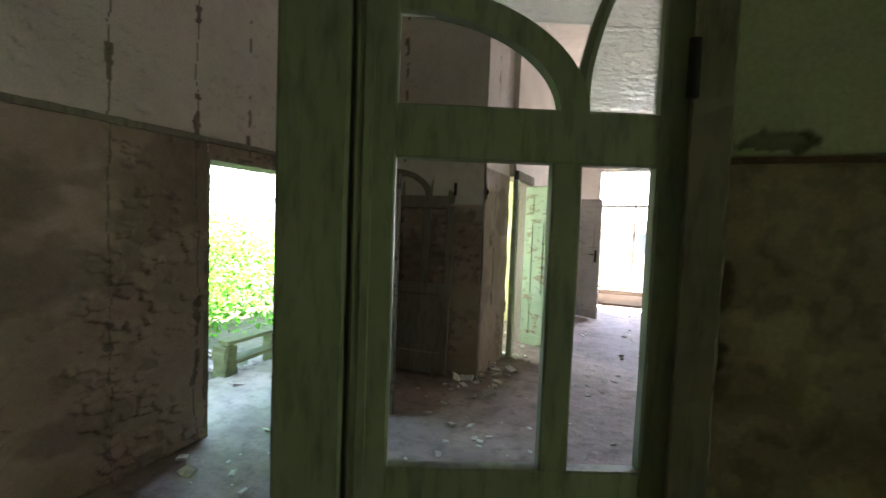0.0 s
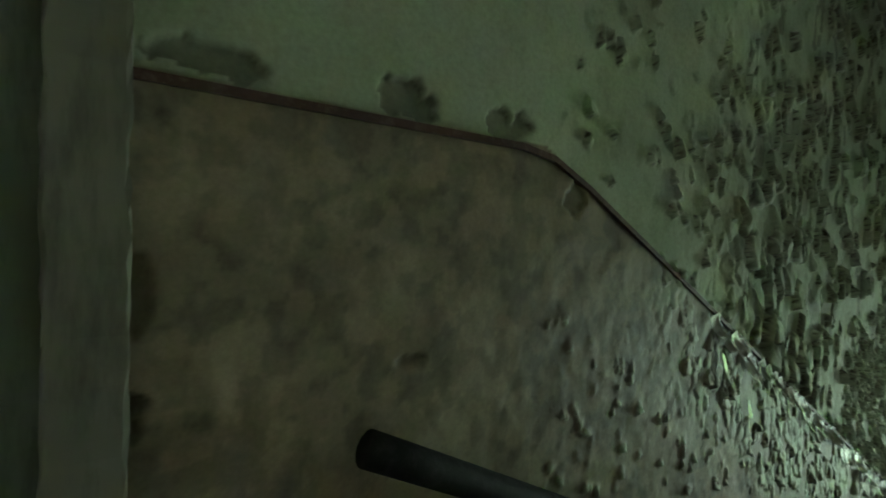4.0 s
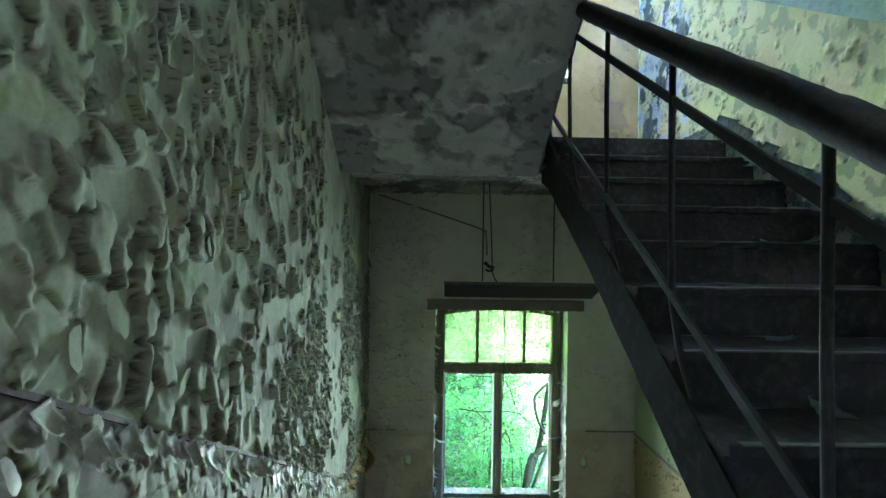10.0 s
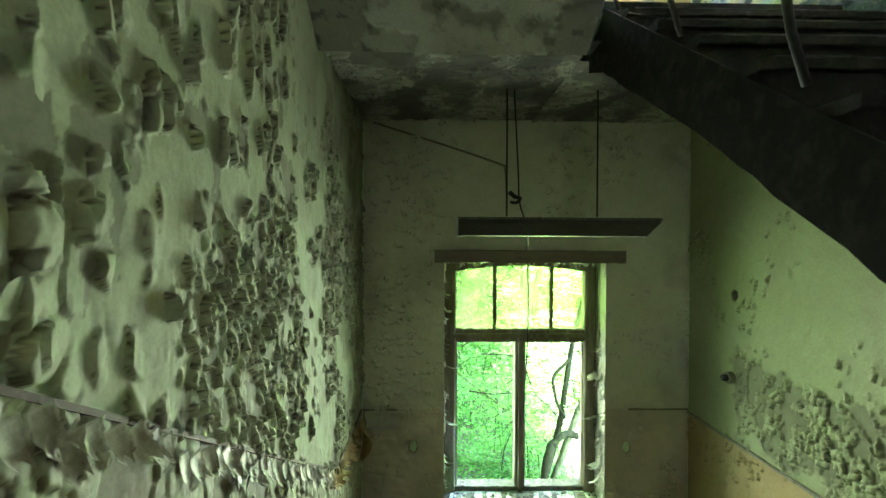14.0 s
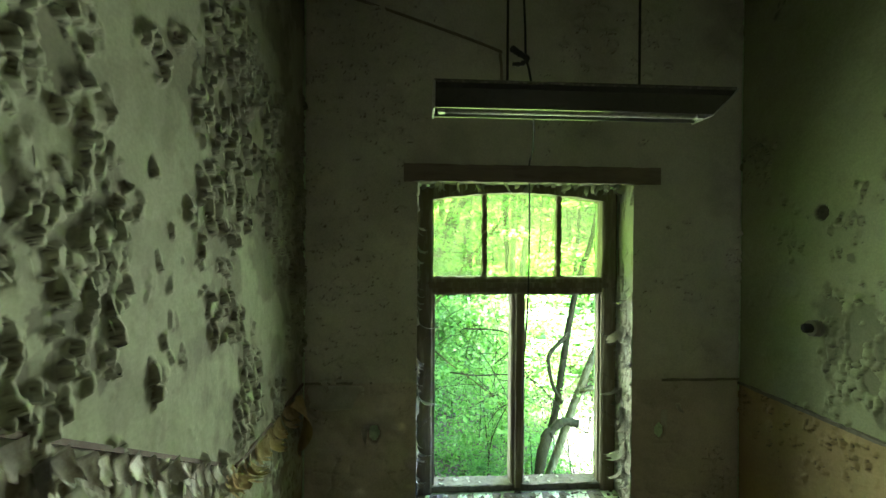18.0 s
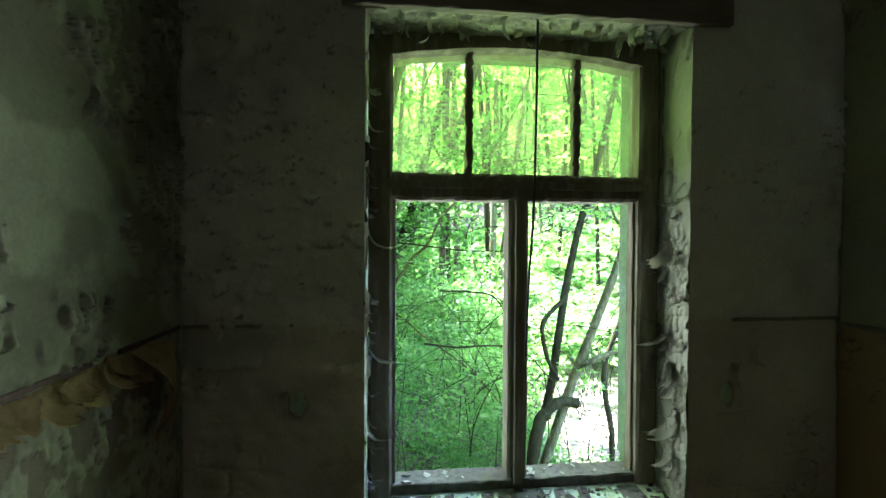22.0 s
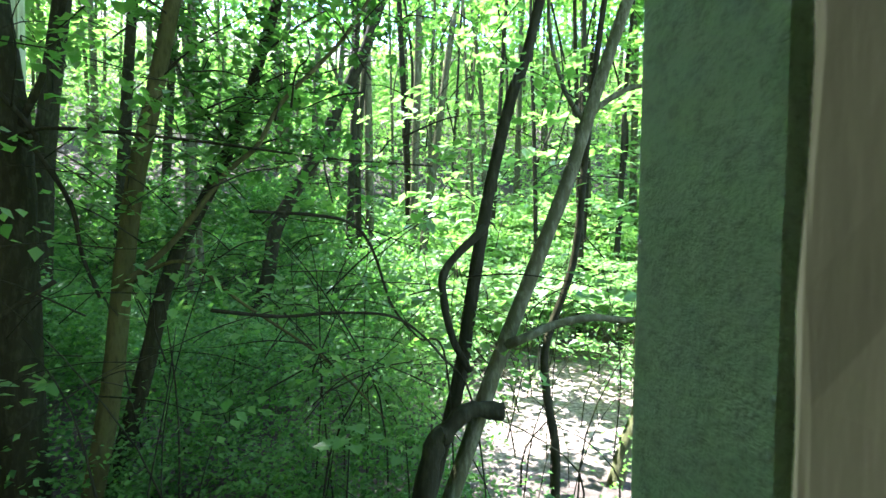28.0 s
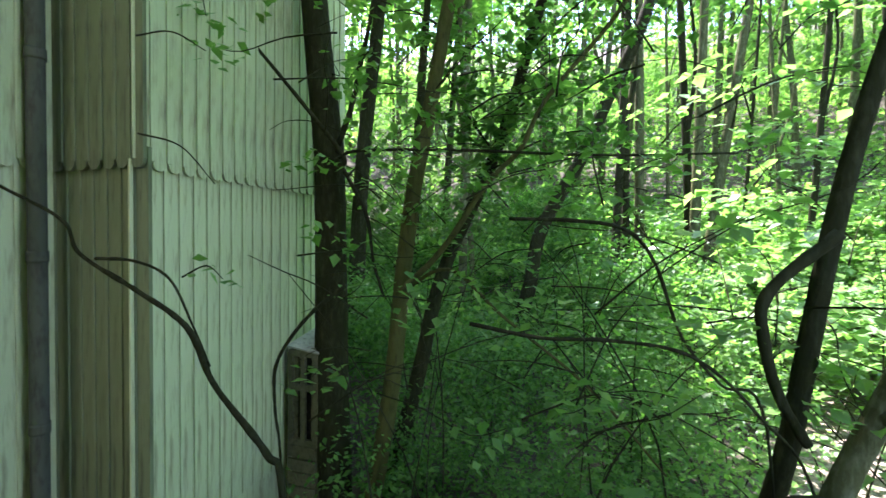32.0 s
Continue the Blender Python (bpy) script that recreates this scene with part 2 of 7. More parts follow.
# Return-face cladding: older brown boards, with that side's shade put into the colour.
M_CLADOLDSHADE = two_scale("weathered_brown_shaded_boards", (0.090, 0.118, 0.044), (0.155, 0.19, 0.08), (0.05, 0.060, 0.024), 2.5, 20, 0.9, 0.1, 0.4, 0.003, (1.0, 1.0, 0.12))
M_PAPER = two_scale("curled_ochre_paint_skin", (0.50, 0.37, 0.17), (0.60, 0.48, 0.27), (0.35, 0.25, 0.12), 6, 30, 0.7, 0.2, 0.3, 0.002)
M_LAMPWHITE = two_scale("dusty_lamp_enamel", (0.42, 0.42, 0.38), (0.52, 0.52, 0.47), (0.2, 0.19, 0.16), 4, 40, 0.35, 0.5, 0.15, 0.002)
M_LAMPDARK = two_scale("dirty_lamp_top", (0.05, 0.048, 0.042), (0.09, 0.085, 0.075), (0.25, 0.24, 0.2), 6, 50, 0.7, 0.3, 0.3, 0.003)
M_LAMPGREY = two_scale("grimy_lamp_housing", (0.026, 0.025, 0.021), (0.05, 0.047, 0.04), (0.018, 0.016, 0.014), 4, 40, 0.28, 0.5, 0.15, 0.002)
M_CRUMBLE = plaster_material("crumbling_dark_plaster", (0.36, 0.34, 0.29), (0.50, 0.48, 0.41), (0.14, 0.13, 0.115), (0.22, 0.21, 0.18), (0.05, 0.045, 0.04), (0.11, 0.10, 0.09))
M_YARD = two_scale("greenish_yard_soil", (0.04, 0.04, 0.027), (0.08, 0.075, 0.05), (0.12, 0.11, 0.085), 2, 14, 0.95, 0.1, 0.9, 0.02)
M_CABLE = two_scale("black_cable", (0.012, 0.012, 0.012), (0.02, 0.02, 0.02), (0.05, 0.05, 0.05), 6, 40, 0.6)
M_PIPE = two_scale("grey_zinc_pipe", (0.045, 0.055, 0.028), (0.075, 0.088, 0.05), (0.03, 0.03, 0.018), 3, 25, 0.9, 0.08, 0.15, 0.002, (1, 1, 0.3))
M_TEAL = two_scale("teal_band_paint", (0.19, 0.27, 0.21), (0.25, 0.33, 0.26), (0.12, 0.16, 0.13), 3, 25, 0.6, 0.3, 0.2, 0.002)
M_CLAD = two_scale("green_washed_cladding", (0.31, 0.375, 0.15), (0.42, 0.49, 0.22), (0.135, 0.13, 0.05), 2.5, 20, 0.85, 0.15, 0.35, 0.003, (1.0, 1.0, 0.12))
M_GROUND, _nt, _b = base_material("leaf_litter_soil", 0.95, 0, 0.1)
_big, _fine = noise_node(_nt, 1.2, 6, 0.65), noise_node(_nt, 18, 8, 0.7)
_soil = mix(_nt, ramp(_nt, _fine, (0.5, 0.0), (0.75, 0.8)), ramp(_nt, _big, (0.35, (0.030, 0.028, 0.017)), (0.66, (0.075, 0.068, 0.042))), (0.15, 0.13, 0.085))
# Litter tone with the clearing's sunlight put into its pale colour.
_litter = mix(_nt, ramp(_nt, _fine, (0.42, 0.0), (0.66, 1.0)), (0.09, 0.078, 0.045), (0.33, 0.29, 0.20))
_nt.links.new(mix(_nt, attr(_nt, "sunlit_tone"), _soil, _litter), _b.inputs["Base Color"])
bump(_nt, _b, _fine, 1.0, 0.03)
M_SKIRT = two_scale("peeling_skirting_paint", (0.10, 0.125, 0.115), (0.17, 0.20, 0.19), (0.05, 0.052, 0.05), 5, 30, 0.75, 0.2, 0.5, 0.004)
M_SILL = two_scale("dirty_sill_paint", (0.07, 0.072, 0.048), (0.14, 0.14, 0.10), (0.035, 0.032, 0.022), 5, 30, 0.9, 0.1, 0.6, 0.004)
M_PLANK = two_scale("grey_rotten_timber", (0.055, 0.062, 0.022), (0.10, 0.108, 0.045), (0.03, 0.032, 0.013), 3, 25, 0.9, 0.1, 0.5, 0.004, (0.2, 1, 1))


def chipped_material(name, a, b_, chip, rough=0.6):
    """Old gloss paint chipped off in short ragged horizontal flakes down to dark wood."""
    m, nt, b = base_material(name, rough, 0, 0.3)
    n1, n2, n3 = noise_node(nt, 3, 5, 0.6), noise_node(nt, 6.5, 8, 0.68, (0.8, 0.8, 2.2)), noise_node(nt, 45, 5, 0.6, (1, 1, 0.4))
    col = mix(nt, ramp(nt, n2, (0.555, 0.0), (0.575, 1.0)), ramp(nt, n1, (0.35, a), (0.65, b_)), ramp(nt, n3, (0.3, chip), (0.7, tuple(1.9 * v for v in chip))))
    nt.links.new(col, b.inputs["Base Color"])
    bump(nt, b, ramp(nt, n2, (0.55, 1.0), (0.58, 0.0)), 0.8, 0.004)
    return m


M_DOORCREAM = chipped_material("chipped_cream_door_paint", (0.080, 0.064, 0.040), (0.115, 0.094, 0.060), (0.025, 0.019, 0.013))
M_DOORGREENCHIP = chipped_material("chipped_green_door_paint", (0.26, 0.35, 0.22), (0.33, 0.42, 0.28), (0.15, 0.14, 0.085))
M_DOORGREY = chipped_material("chipped_grey_door_paint", (0.44, 0.43, 0.42), (0.53, 0.52, 0.51), (0.30, 0.28, 0.26))


def island_variation(m, nt, b, lo, hi):
    g = nt.nodes.new("ShaderNodeNewGeometry")
    return ramp(nt, g.outputs["Random Per Island"], (0.0, lo), (1.0, hi))


def leaf_material(name, lo, hi, trans=0.5, rough=0.5, spec=0.12):
    m, nt, b = base_material(name, rough, 0, spec)
    col = island_variation(m, nt, b, lo, hi)
    nt.links.new(col, b.inputs["Base Color"])
    t = nt.nodes.new("ShaderNodeBsdfTranslucent")
    nt.links.new(mix(nt, 1.0, col, (1.4, 1.75, 0.75), "MULTIPLY"), t.inputs["Color"])
    s = nt.nodes.new("ShaderNodeMixShader")
    s.inputs["Fac"].default_value = trans
    out = nt.nodes["Material Output"]
    nt.links.new(b.outputs["BSDF"], s.inputs[1])
    nt.links.new(t.outputs["BSDF"], s.inputs[2])
    nt.links.new(s.outputs["Shader"], out.inputs["Surface"])
    return m


M_LEAF = leaf_material("maple_leaves", (0.055, 0.150, 0.024), (0.120, 0.240, 0.042), 0.55, 0.45, 0.25)
# Darker leaf copy: shade under the trees is put into the colour.
M_LEAFSHADE = leaf_material("shade_toned_leaves", (0.028, 0.092, 0.014), (0.084, 0.198, 0.036), 0.5, 0.55, 0.14)
# Lighter, glossier leaf copy: sunshine is put into the colour.
M_LEAFSUN = leaf_material("sun_toned_maple_leaves", (0.085, 0.185, 0.045), (0.155, 0.27, 0.09), 0.5, 0.34, 0.5)
M_LEAFFAR = leaf_material("far_leaves", (0.075, 0.165, 0.035), (0.150, 0.255, 0.062), 0.6)


def bark_material(name, a, b_, c):
    return two_scale(name, a, b_, c, 5, 30, 0.95, 0.04, 0.9, 0.012, (1, 1, 0.3))


M_BARKDARK = bark_material("dark_smooth_bark", (0.0115, 0.0132, 0.0036), (0.021, 0.024, 0.008), (0.037, 0.042, 0.016))
M_BARKGREEN = bark_material("olive_young_bark", (0.036, 0.043, 0.009), (0.060, 0.069, 0.016), (0.020, 0.023, 0.006))
M_BARKGREY = bark_material("grey_maple_bark", (0.034, 0.041, 0.011), (0.064, 0.074, 0.024), (0.125, 0.14, 0.06))


def glass_material(name, tint, rough, dirt):
    m, nt, b = base_material(name, rough, 0, 0.5)
    b.inputs["Transmission Weight"].default_value = 1.0
    b.inputs["IOR"].default_value = 1.1
    b.inputs["Base Color"].default_value = (*tint, 1)
    d = nt.nodes.new("ShaderNodeBsdfDiffuse")
    d.inputs["Color"].default_value = (0.18, 0.18, 0.17, 1)
    tr = nt.nodes.new("ShaderNodeBsdfTranslucent")
    tr.inputs["Color"].default_value = (0.75, 0.76, 0.75, 1)
    a = nt.nodes.new("ShaderNodeAddShader")
    s = nt.nodes.new("ShaderNodeMixShader")
    nt.links.new(d.outputs[0], a.inputs[0])
    if dirt > 0.2:
        nt.links.new(tr.outputs[0], a.inputs[1])
    nt.links.new(ramp(nt, noise_node(nt, 5, 5, 0.6), (0.35, 0.7 * dirt), (0.75, dirt)), s.inputs["Fac"])
    nt.links.new(b.outputs["BSDF"], s.inputs[1])
    nt.links.new(a.outputs[0], s.inputs[2])
    nt.links.new(s.outputs[0], nt.nodes["Material Output"].inputs["Surface"])
    return m, nt, b


M_GLASS, _nt, _b = base_material("dusty_old_glass", 0.08, 0, 0.5)
_nt.links.new(ramp(_nt, noise_node(_nt, 9, 4, 0.6), (0.3, (0.16, 0.18, 0.12)), (0.7, (0.26, 0.28, 0.2))), _b.inputs["Base Color"])
_tr, _mx = _nt.nodes.new("ShaderNodeBsdfTransparent"), _nt.nodes.new("ShaderNodeMixShader")
_tr.inputs["Color"].default_value = (0.80, 0.96, 0.52, 1)
_nt.links.new(ramp(_nt, noise_node(_nt, 4, 5, 0.65), (0.35, 0.08), (0.75, 0.34)), _mx.inputs["Fac"])
_nt.links.new(_tr.outputs[0], _mx.inputs[1])
_hz, _ad = _nt.nodes.new("ShaderNodeBsdfTranslucent"), _nt.nodes.new("ShaderNodeMixShader")
_hz.inputs["Color"].default_value = (0.50, 0.62, 0.34, 1)
_ad.inputs["Fac"].default_value = 0.25
_nt.links.new(_b.outputs[0], _ad.inputs[1])
_nt.links.new(_hz.outputs[0], _ad.inputs[2])
_nt.links.new(_ad.outputs[0], _mx.inputs[2])
_nt.links.new(_mx.outputs[0], _nt.nodes["Material Output"].inputs["Surface"])
M_RIPPLE, _nt, _b = glass_material("rippled_frosted_glass", (0.97, 0.98, 0.97), 0.25, 0.75)
bump(_nt, _b, noise_node(_nt, 45, 2, 0.5, (1, 1, 2.2)), 1.0, 0.03)

# ---- building helpers ----


def mesh_ob(name, bm, mat, parent=None, label="", smooth=False):
    me = bpy.data.meshes.new(name)
    bm.to_mesh(me)
    bm.free()
    if smooth:
        me.shade_smooth()
    me.materials.append(mat)
    ob = new(name, me)
    if parent is not None:
        ob.parent = parent
    if label:
        ob["label"] = label
    return ob


def part(name, bm, mat, parent, label="", smooth=False):
    return mesh_ob(name, bm, mat, parent, label, smooth)


def thing(name, label, category, group="", kind="", place=None):
    e = new(name)
    if place is not None:
        e.matrix_world = place
    return tagged(e, label, category, group, kind)


def np_ob(name, verts, faces, mat, parent=None, smooth=False, attrs=None):
    """A mesh of quads from arrays."""
    me = bpy.data.meshes.new(name)
    verts, faces = np.asarray(verts, np.float32), np.asarray(faces, np.int32)
    n, k = faces.shape
    me.vertices.add(len(verts))
    me.vertices.foreach_set("co", verts.ravel())
    me.loops.add(n * k)
    me.loops.foreach_set("vertex_index", faces.ravel())
    me.polygons.add(n)
    me.polygons.foreach_set("loop_start", np.arange(0, n * k, k, dtype=np.int32))
    me.polygons.foreach_set("use_smooth", np.full(n, smooth))
    for key, val in (attrs or {}).items():
        me.attributes.new(key, "FLOAT", "POINT").data.foreach_set("value", np.asarray(val, np.float32).ravel())
    me.update(calc_edges=True)
    me.validate()
    me.materials.append(mat)
    ob = new(name, me)
    if parent is not None:
        ob.parent = parent
    return ob


def box(bm, x0, x1, y0, y1, z0, z1, bevel=0.0, m=None):
    vs = bmesh.ops.create_cube(bm, size=1)["verts"]
    for v in vs:
        v.co = Vector((x0 + (v.co.x + 0.5) * (x1 - x0), y0 + (v.co.y + 0.5) * (y1 - y0), z0 + (v.co.z + 0.5) * (z1 - z0)))
        if m is not None:
            v.co = m @ v.co
    if bevel:
        es = list({e for v in vs for e in v.link_edges})
        bmesh.ops.bevel(bm, geom=es, offset=bevel, segments=2, affect="EDGES", profile=0.6)
    return bm


def boxed(*args, **kw):
    return box(bmesh.new(), *args, **kw)


def rough_bar(x0, x1, y0, y1, z0, z1, axis=2, wear=0.004, step=0.03, seed=0):
    """A worn wooden bar along an axis, with slightly uneven faces and chipped arrises."""
    bm = bmesh.new()
    lo, hi = [x0, y0, z0], [x1, y1, z1]
    o = [a for a in range(3) if a != axis]
    n = max(2, int((hi[axis] - lo[axis]) / step))
    rings = []
    rnd = random.Random(seed)
    c = 0.12 * min(hi[o[0]] - lo[o[0]], hi[o[1]] - lo[o[1]])
    for i in range(n + 1):
        t = lo[axis] + (hi[axis] - lo[axis]) * i / n
        ring = []
        a0, a1, b0, b1 = lo[o[0]], hi[o[0]], lo[o[1]], hi[o[1]]
        for a, b in ((a0 + c, b0), (a1 - c, b0), (a1, b0 + c), (a1, b1 - c), (a1 - c, b1), (a0 + c, b1), (a0, b1 - c), (a0, b0 + c)):
            p = [0, 0, 0]
            p[axis], p[o[0]], p[o[1]] = t, a + rnd.uniform(-wear, wear), b + rnd.uniform(-wear, wear)
            ring.append(bm.verts.new(p))
        rings.append(ring)
    for r, s in zip(rings, rings[1:]):
        for k in range(8):
            bm.faces.new((r[k], r[(k + 1) % 8], s[(k + 1) % 8], s[k]))
    bm.faces.new(rings[0][::-1])
    bm.faces.new(rings[-1])
    bmesh.ops.recalc_face_normals(bm, faces=bm.faces)
    return bm


def catmull(pts, n):
    pts = [Vector(p) for p in pts]
    pts = [2 * pts[0] - pts[1]] + pts + [2 * pts[-1] - pts[-2]]
    out = []
    for a, b, c, d in zip(pts, pts[1:], pts[2:], pts[3:]):
        for i in range(n):
            t = i / n
            out.append(0.5 * (2 * b + (c - a) * t + (2 * a - 5 * b + 4 * c - d) * t * t + (3 * b - a - 3 * c + d) * t**3))
    return out + [pts[-2]]


def tube(bm, pts, r0, r1, sides=8, n=5, wobble=0.0, seed=0, smooth_path=True, fix=True):
    """A tapered, slightly knotty tube along a path."""
    rnd = random.Random(seed)
    path = catmull(pts, n) if smooth_path else [Vector(p) for p in pts]
    rings, side = [], None
    for i, p in enumerate(path):
        d = (path[min(i + 1, len(path) - 1)] - path[max(i - 1, 0)]).normalized()
        side = (Vector((1, 0, 0)) if abs(d.x) < 0.8 else Vector((0, 1, 0))) if side is None else side
        a = d.cross(side).normalized()
        b = d.cross(a).normalized()
        side = -b if side.dot(-b) > 0 else b
        a = d.cross(side).normalized()
        r = (r0 + (r1 - r0) * i / (len(path) - 1)) * (1 + wobble * rnd.uniform(-1, 1))
        rings.append([bm.verts.new(p + r * (1 + 0.5 * wobble * rnd.uniform(-1, 1)) * (math.cos(2 * math.pi * k / sides) * a + math.sin(2 * math.pi * k / sides) * side)) for k in range(sides)])
    for r, s in zip(rings, rings[1:]):
        for k in range(sides):
            bm.faces.new((r[k], r[(k + 1) % sides], s[(k + 1) % sides], s[k]))
    for r in (rings[0], rings[-1]):
        bm.faces.new(r)
    if fix:
        bmesh.ops.recalc_face_normals(bm, faces=bm.faces)
    return bm


def sheet(name, origin, ud, vd, nd, W, H, res, relief, mat, parent, cut=None):
    """A plaster skin: a fine grid over W x H metres from origin, raised along nd by relief(u, v), which also gives peel and zone."""
    nu, nv = int(W / res) + 1, int(H / res) + 1
    u, v = np.meshgrid(np.linspace(0, W, nu), np.linspace(0, H, nv), indexing="ij")
    h, peel_shade, zone, *more = relief(u, v)
    gloss = more[0] if more else zone
    origin, ud, vd, nd = (np.array(a, float) for a in (origin, ud, vd, nd))
    co = origin + u[..., None] * ud + v[..., None] * vd + h[..., None] * nd
    idx = np.arange(nu * nv).reshape(nu, nv)
    f = np.stack([idx[:-1, :-1], idx[1:, :-1], idx[1:, 1:], idx[:-1, 1:]], -1).reshape(-1, 4)
    if np.dot(np.cross(ud, vd), nd) < 0:
        f = f[:, ::-1]
    if cut is not None:
        mu, mv = 0.5 * (u[:-1, :-1] + u[1:, 1:]).ravel(), 0.5 * (v[:-1, :-1] + v[1:, 1:]).ravel()
        f = f[~cut(mu, mv)]
    return np_ob(name, co.reshape(-1, 3), f, mat, parent, True, {"peel_shade": peel_shade, "zone": zone, "gloss": gloss})


def smooth_between(x, a, b):
    t = np.clip((x - a) / (b - a), 0, 1)
    return t * t * (3 - 2 * t)


def curl_flake(rnd, w, h, r):
    """A torn, curling sheet of paint hinged at its top edge, with thickness."""
    bm = bmesh.new()
    n, m = 9, 6
    bend, lean = r * rnd.uniform(0.4, 1.7), r * rnd.uniform(-0.35, 0.35)
    lo, hi = [rnd.uniform(0.75, 1.0) for _ in range(n + 1)], [rnd.uniform(0.75, 1.0) for _ in range(n + 1)]
    tip = [rnd.uniform(0.7, 1.0) for _ in range(m + 1)]
    vs = []
    for i in range(n + 1):
        t = i / n
        row = []
        for k in range(m + 1):
            s = k / m - 0.5
            tt = t * (1 - (1 - tip[k]) * t)
            ang = bend * tt * tt
            full = (1 - 0.45 * tt**2) * (lo[i] if s < 0 else hi[i])
            row.append(bm.verts.new((w * s * full + lean * h * tt, h * tt * math.sin(ang * 0.75) + 0.35 * w * s * s * tt, -h * tt * math.cos(ang * 0.65))))
        vs.append(row)
    for a, b in zip(vs, vs[1:]):
        for k in range(m):
            bm.faces.new((a[k], a[k + 1], b[k + 1], b[k]))
    bmesh.ops.solidify(bm, geom=list(bm.faces), thickness=0.0012)
    return bm


# ---- the plan ----
YW, YR, XW, XL = 2.13, -0.56, 6.03, -2.30      # stair wall, right wall, window wall, left end wall
ZL, ZH, ZTOP = -2.0, 2.262, 6.3                 # lower landing, half landing, stairwell ceiling
X_TOP, X_FOOT = 1.30, 5.02                      # lower flight
WY0, WY1, WZ0, WZ1 = 0.13, 1.47, -1.14, 0.90    # window opening
XO = 6.62                                       # outer face
UPW = 4.36                                      # rise to the window above


def structure(name, bm, mat, label, smooth=False):
    return tagged(mesh_ob(name, bm, mat, smooth=smooth), label, name.split("_")[0], kind="structure")


# stair wall with its flaking skin
wall_stair = structure("wall_stair", boxed(0.50, XO - 0.004, YW + 0.04, YW + 0.36, ZL - 0.2, ZTOP), M_STAIRWALL, "stair wall of peeling pale green paint over bare plaster")


def dado_z(x):
    return np.where(x < 1.28, 1.67, np.where(x < 5.0, 1.67 - (x - 1.28) * 2.007 / 3.72, -0.337))


def plates(x, z, su, sv, amp, seed, hang=0.35, keep=0.12, loose=1.0, density=None, pil=0.0):
    """Paint plates hinged on one side and lifted at the side away from the window, with a sharp lip over a gap whose
    shade is painted in; some are missing.
    """
    a, c = x / su, z / sv
    wa = a + 0.45 * (fbm(a * 0.7, c * 0.7, seed + 5, 3) * 2 - 1) + 0.16 * (vnoise(a * 3.1, c * 3.1, seed + 7) * 2 - 1)
    wc = c + 0.45 * (fbm(a * 0.7 + 7, c * 0.7, seed + 6, 3) * 2 - 1) + 0.16 * (vnoise(a * 3.1 + 5, c * 3.1, seed + 8) * 2 - 1)
    f1, f2, r1, r2, du, dv = cells(wa, wc, seed)
    th = hang + 1.5 * (r2 - 0.5)
    along_hinge = du * np.cos(th) + dv * np.sin(th)
    lift = np.clip(0.5 - 0.95 * along_hinge, 0, 1.15)
    amount = loose * (0.10 + 0.90 * r1**1.3) if density is None else loose * smooth_between(r1, 1 - density, 1.22 - density)
    dome = np.clip(1 - (f1 / 0.72) ** 2, 0, 1)
    e = f2 - f1
    free = smooth_between(-along_hinge, -0.06, 0.16)
    open_edge = np.maximum(smooth_between(e, 0.02, 0.13), np.clip(1 - 1.6 * amount * np.maximum(free, pil), 0, 1))
    torn = fbm(a * 0.55, c * 0.5, seed + 35, 4)
    gone = (r1 < 0.35 * keep) | (torn > 0.665 - 0.5 * keep)
    curl = np.clip(lift, 0, 1.05) ** 1.5 * (0.75 + 0.5 * smooth_between(r1, 0.7, 1.0))
    p = np.clip((e - 0.04) / 0.30, 0, 1)
    sheet_h = amp * (amount * curl * (1 - pil) + pil * (0.45 + 0.45 * r1) * (p * (2 - p)) ** 0.55 * smooth_between(amount, 0.1, 0.3) + 0.26 * dome * (amount if density is not None else 0.4 + 0.6 * loose)) * open_edge + 0.06 * amp * vnoise(a * 4, c * 4, seed + 9)
    # Shade under the lips is put into the gap colour, over bare plaster.
    gap = (1 - smooth_between(e, 0.04, 0.15)) * smooth_between(amount, 0.2, 0.5) * np.maximum(free, 0.25)
    return np.where(gone, 0.0, sheet_h), np.where(gone, 0.55, gap), gone


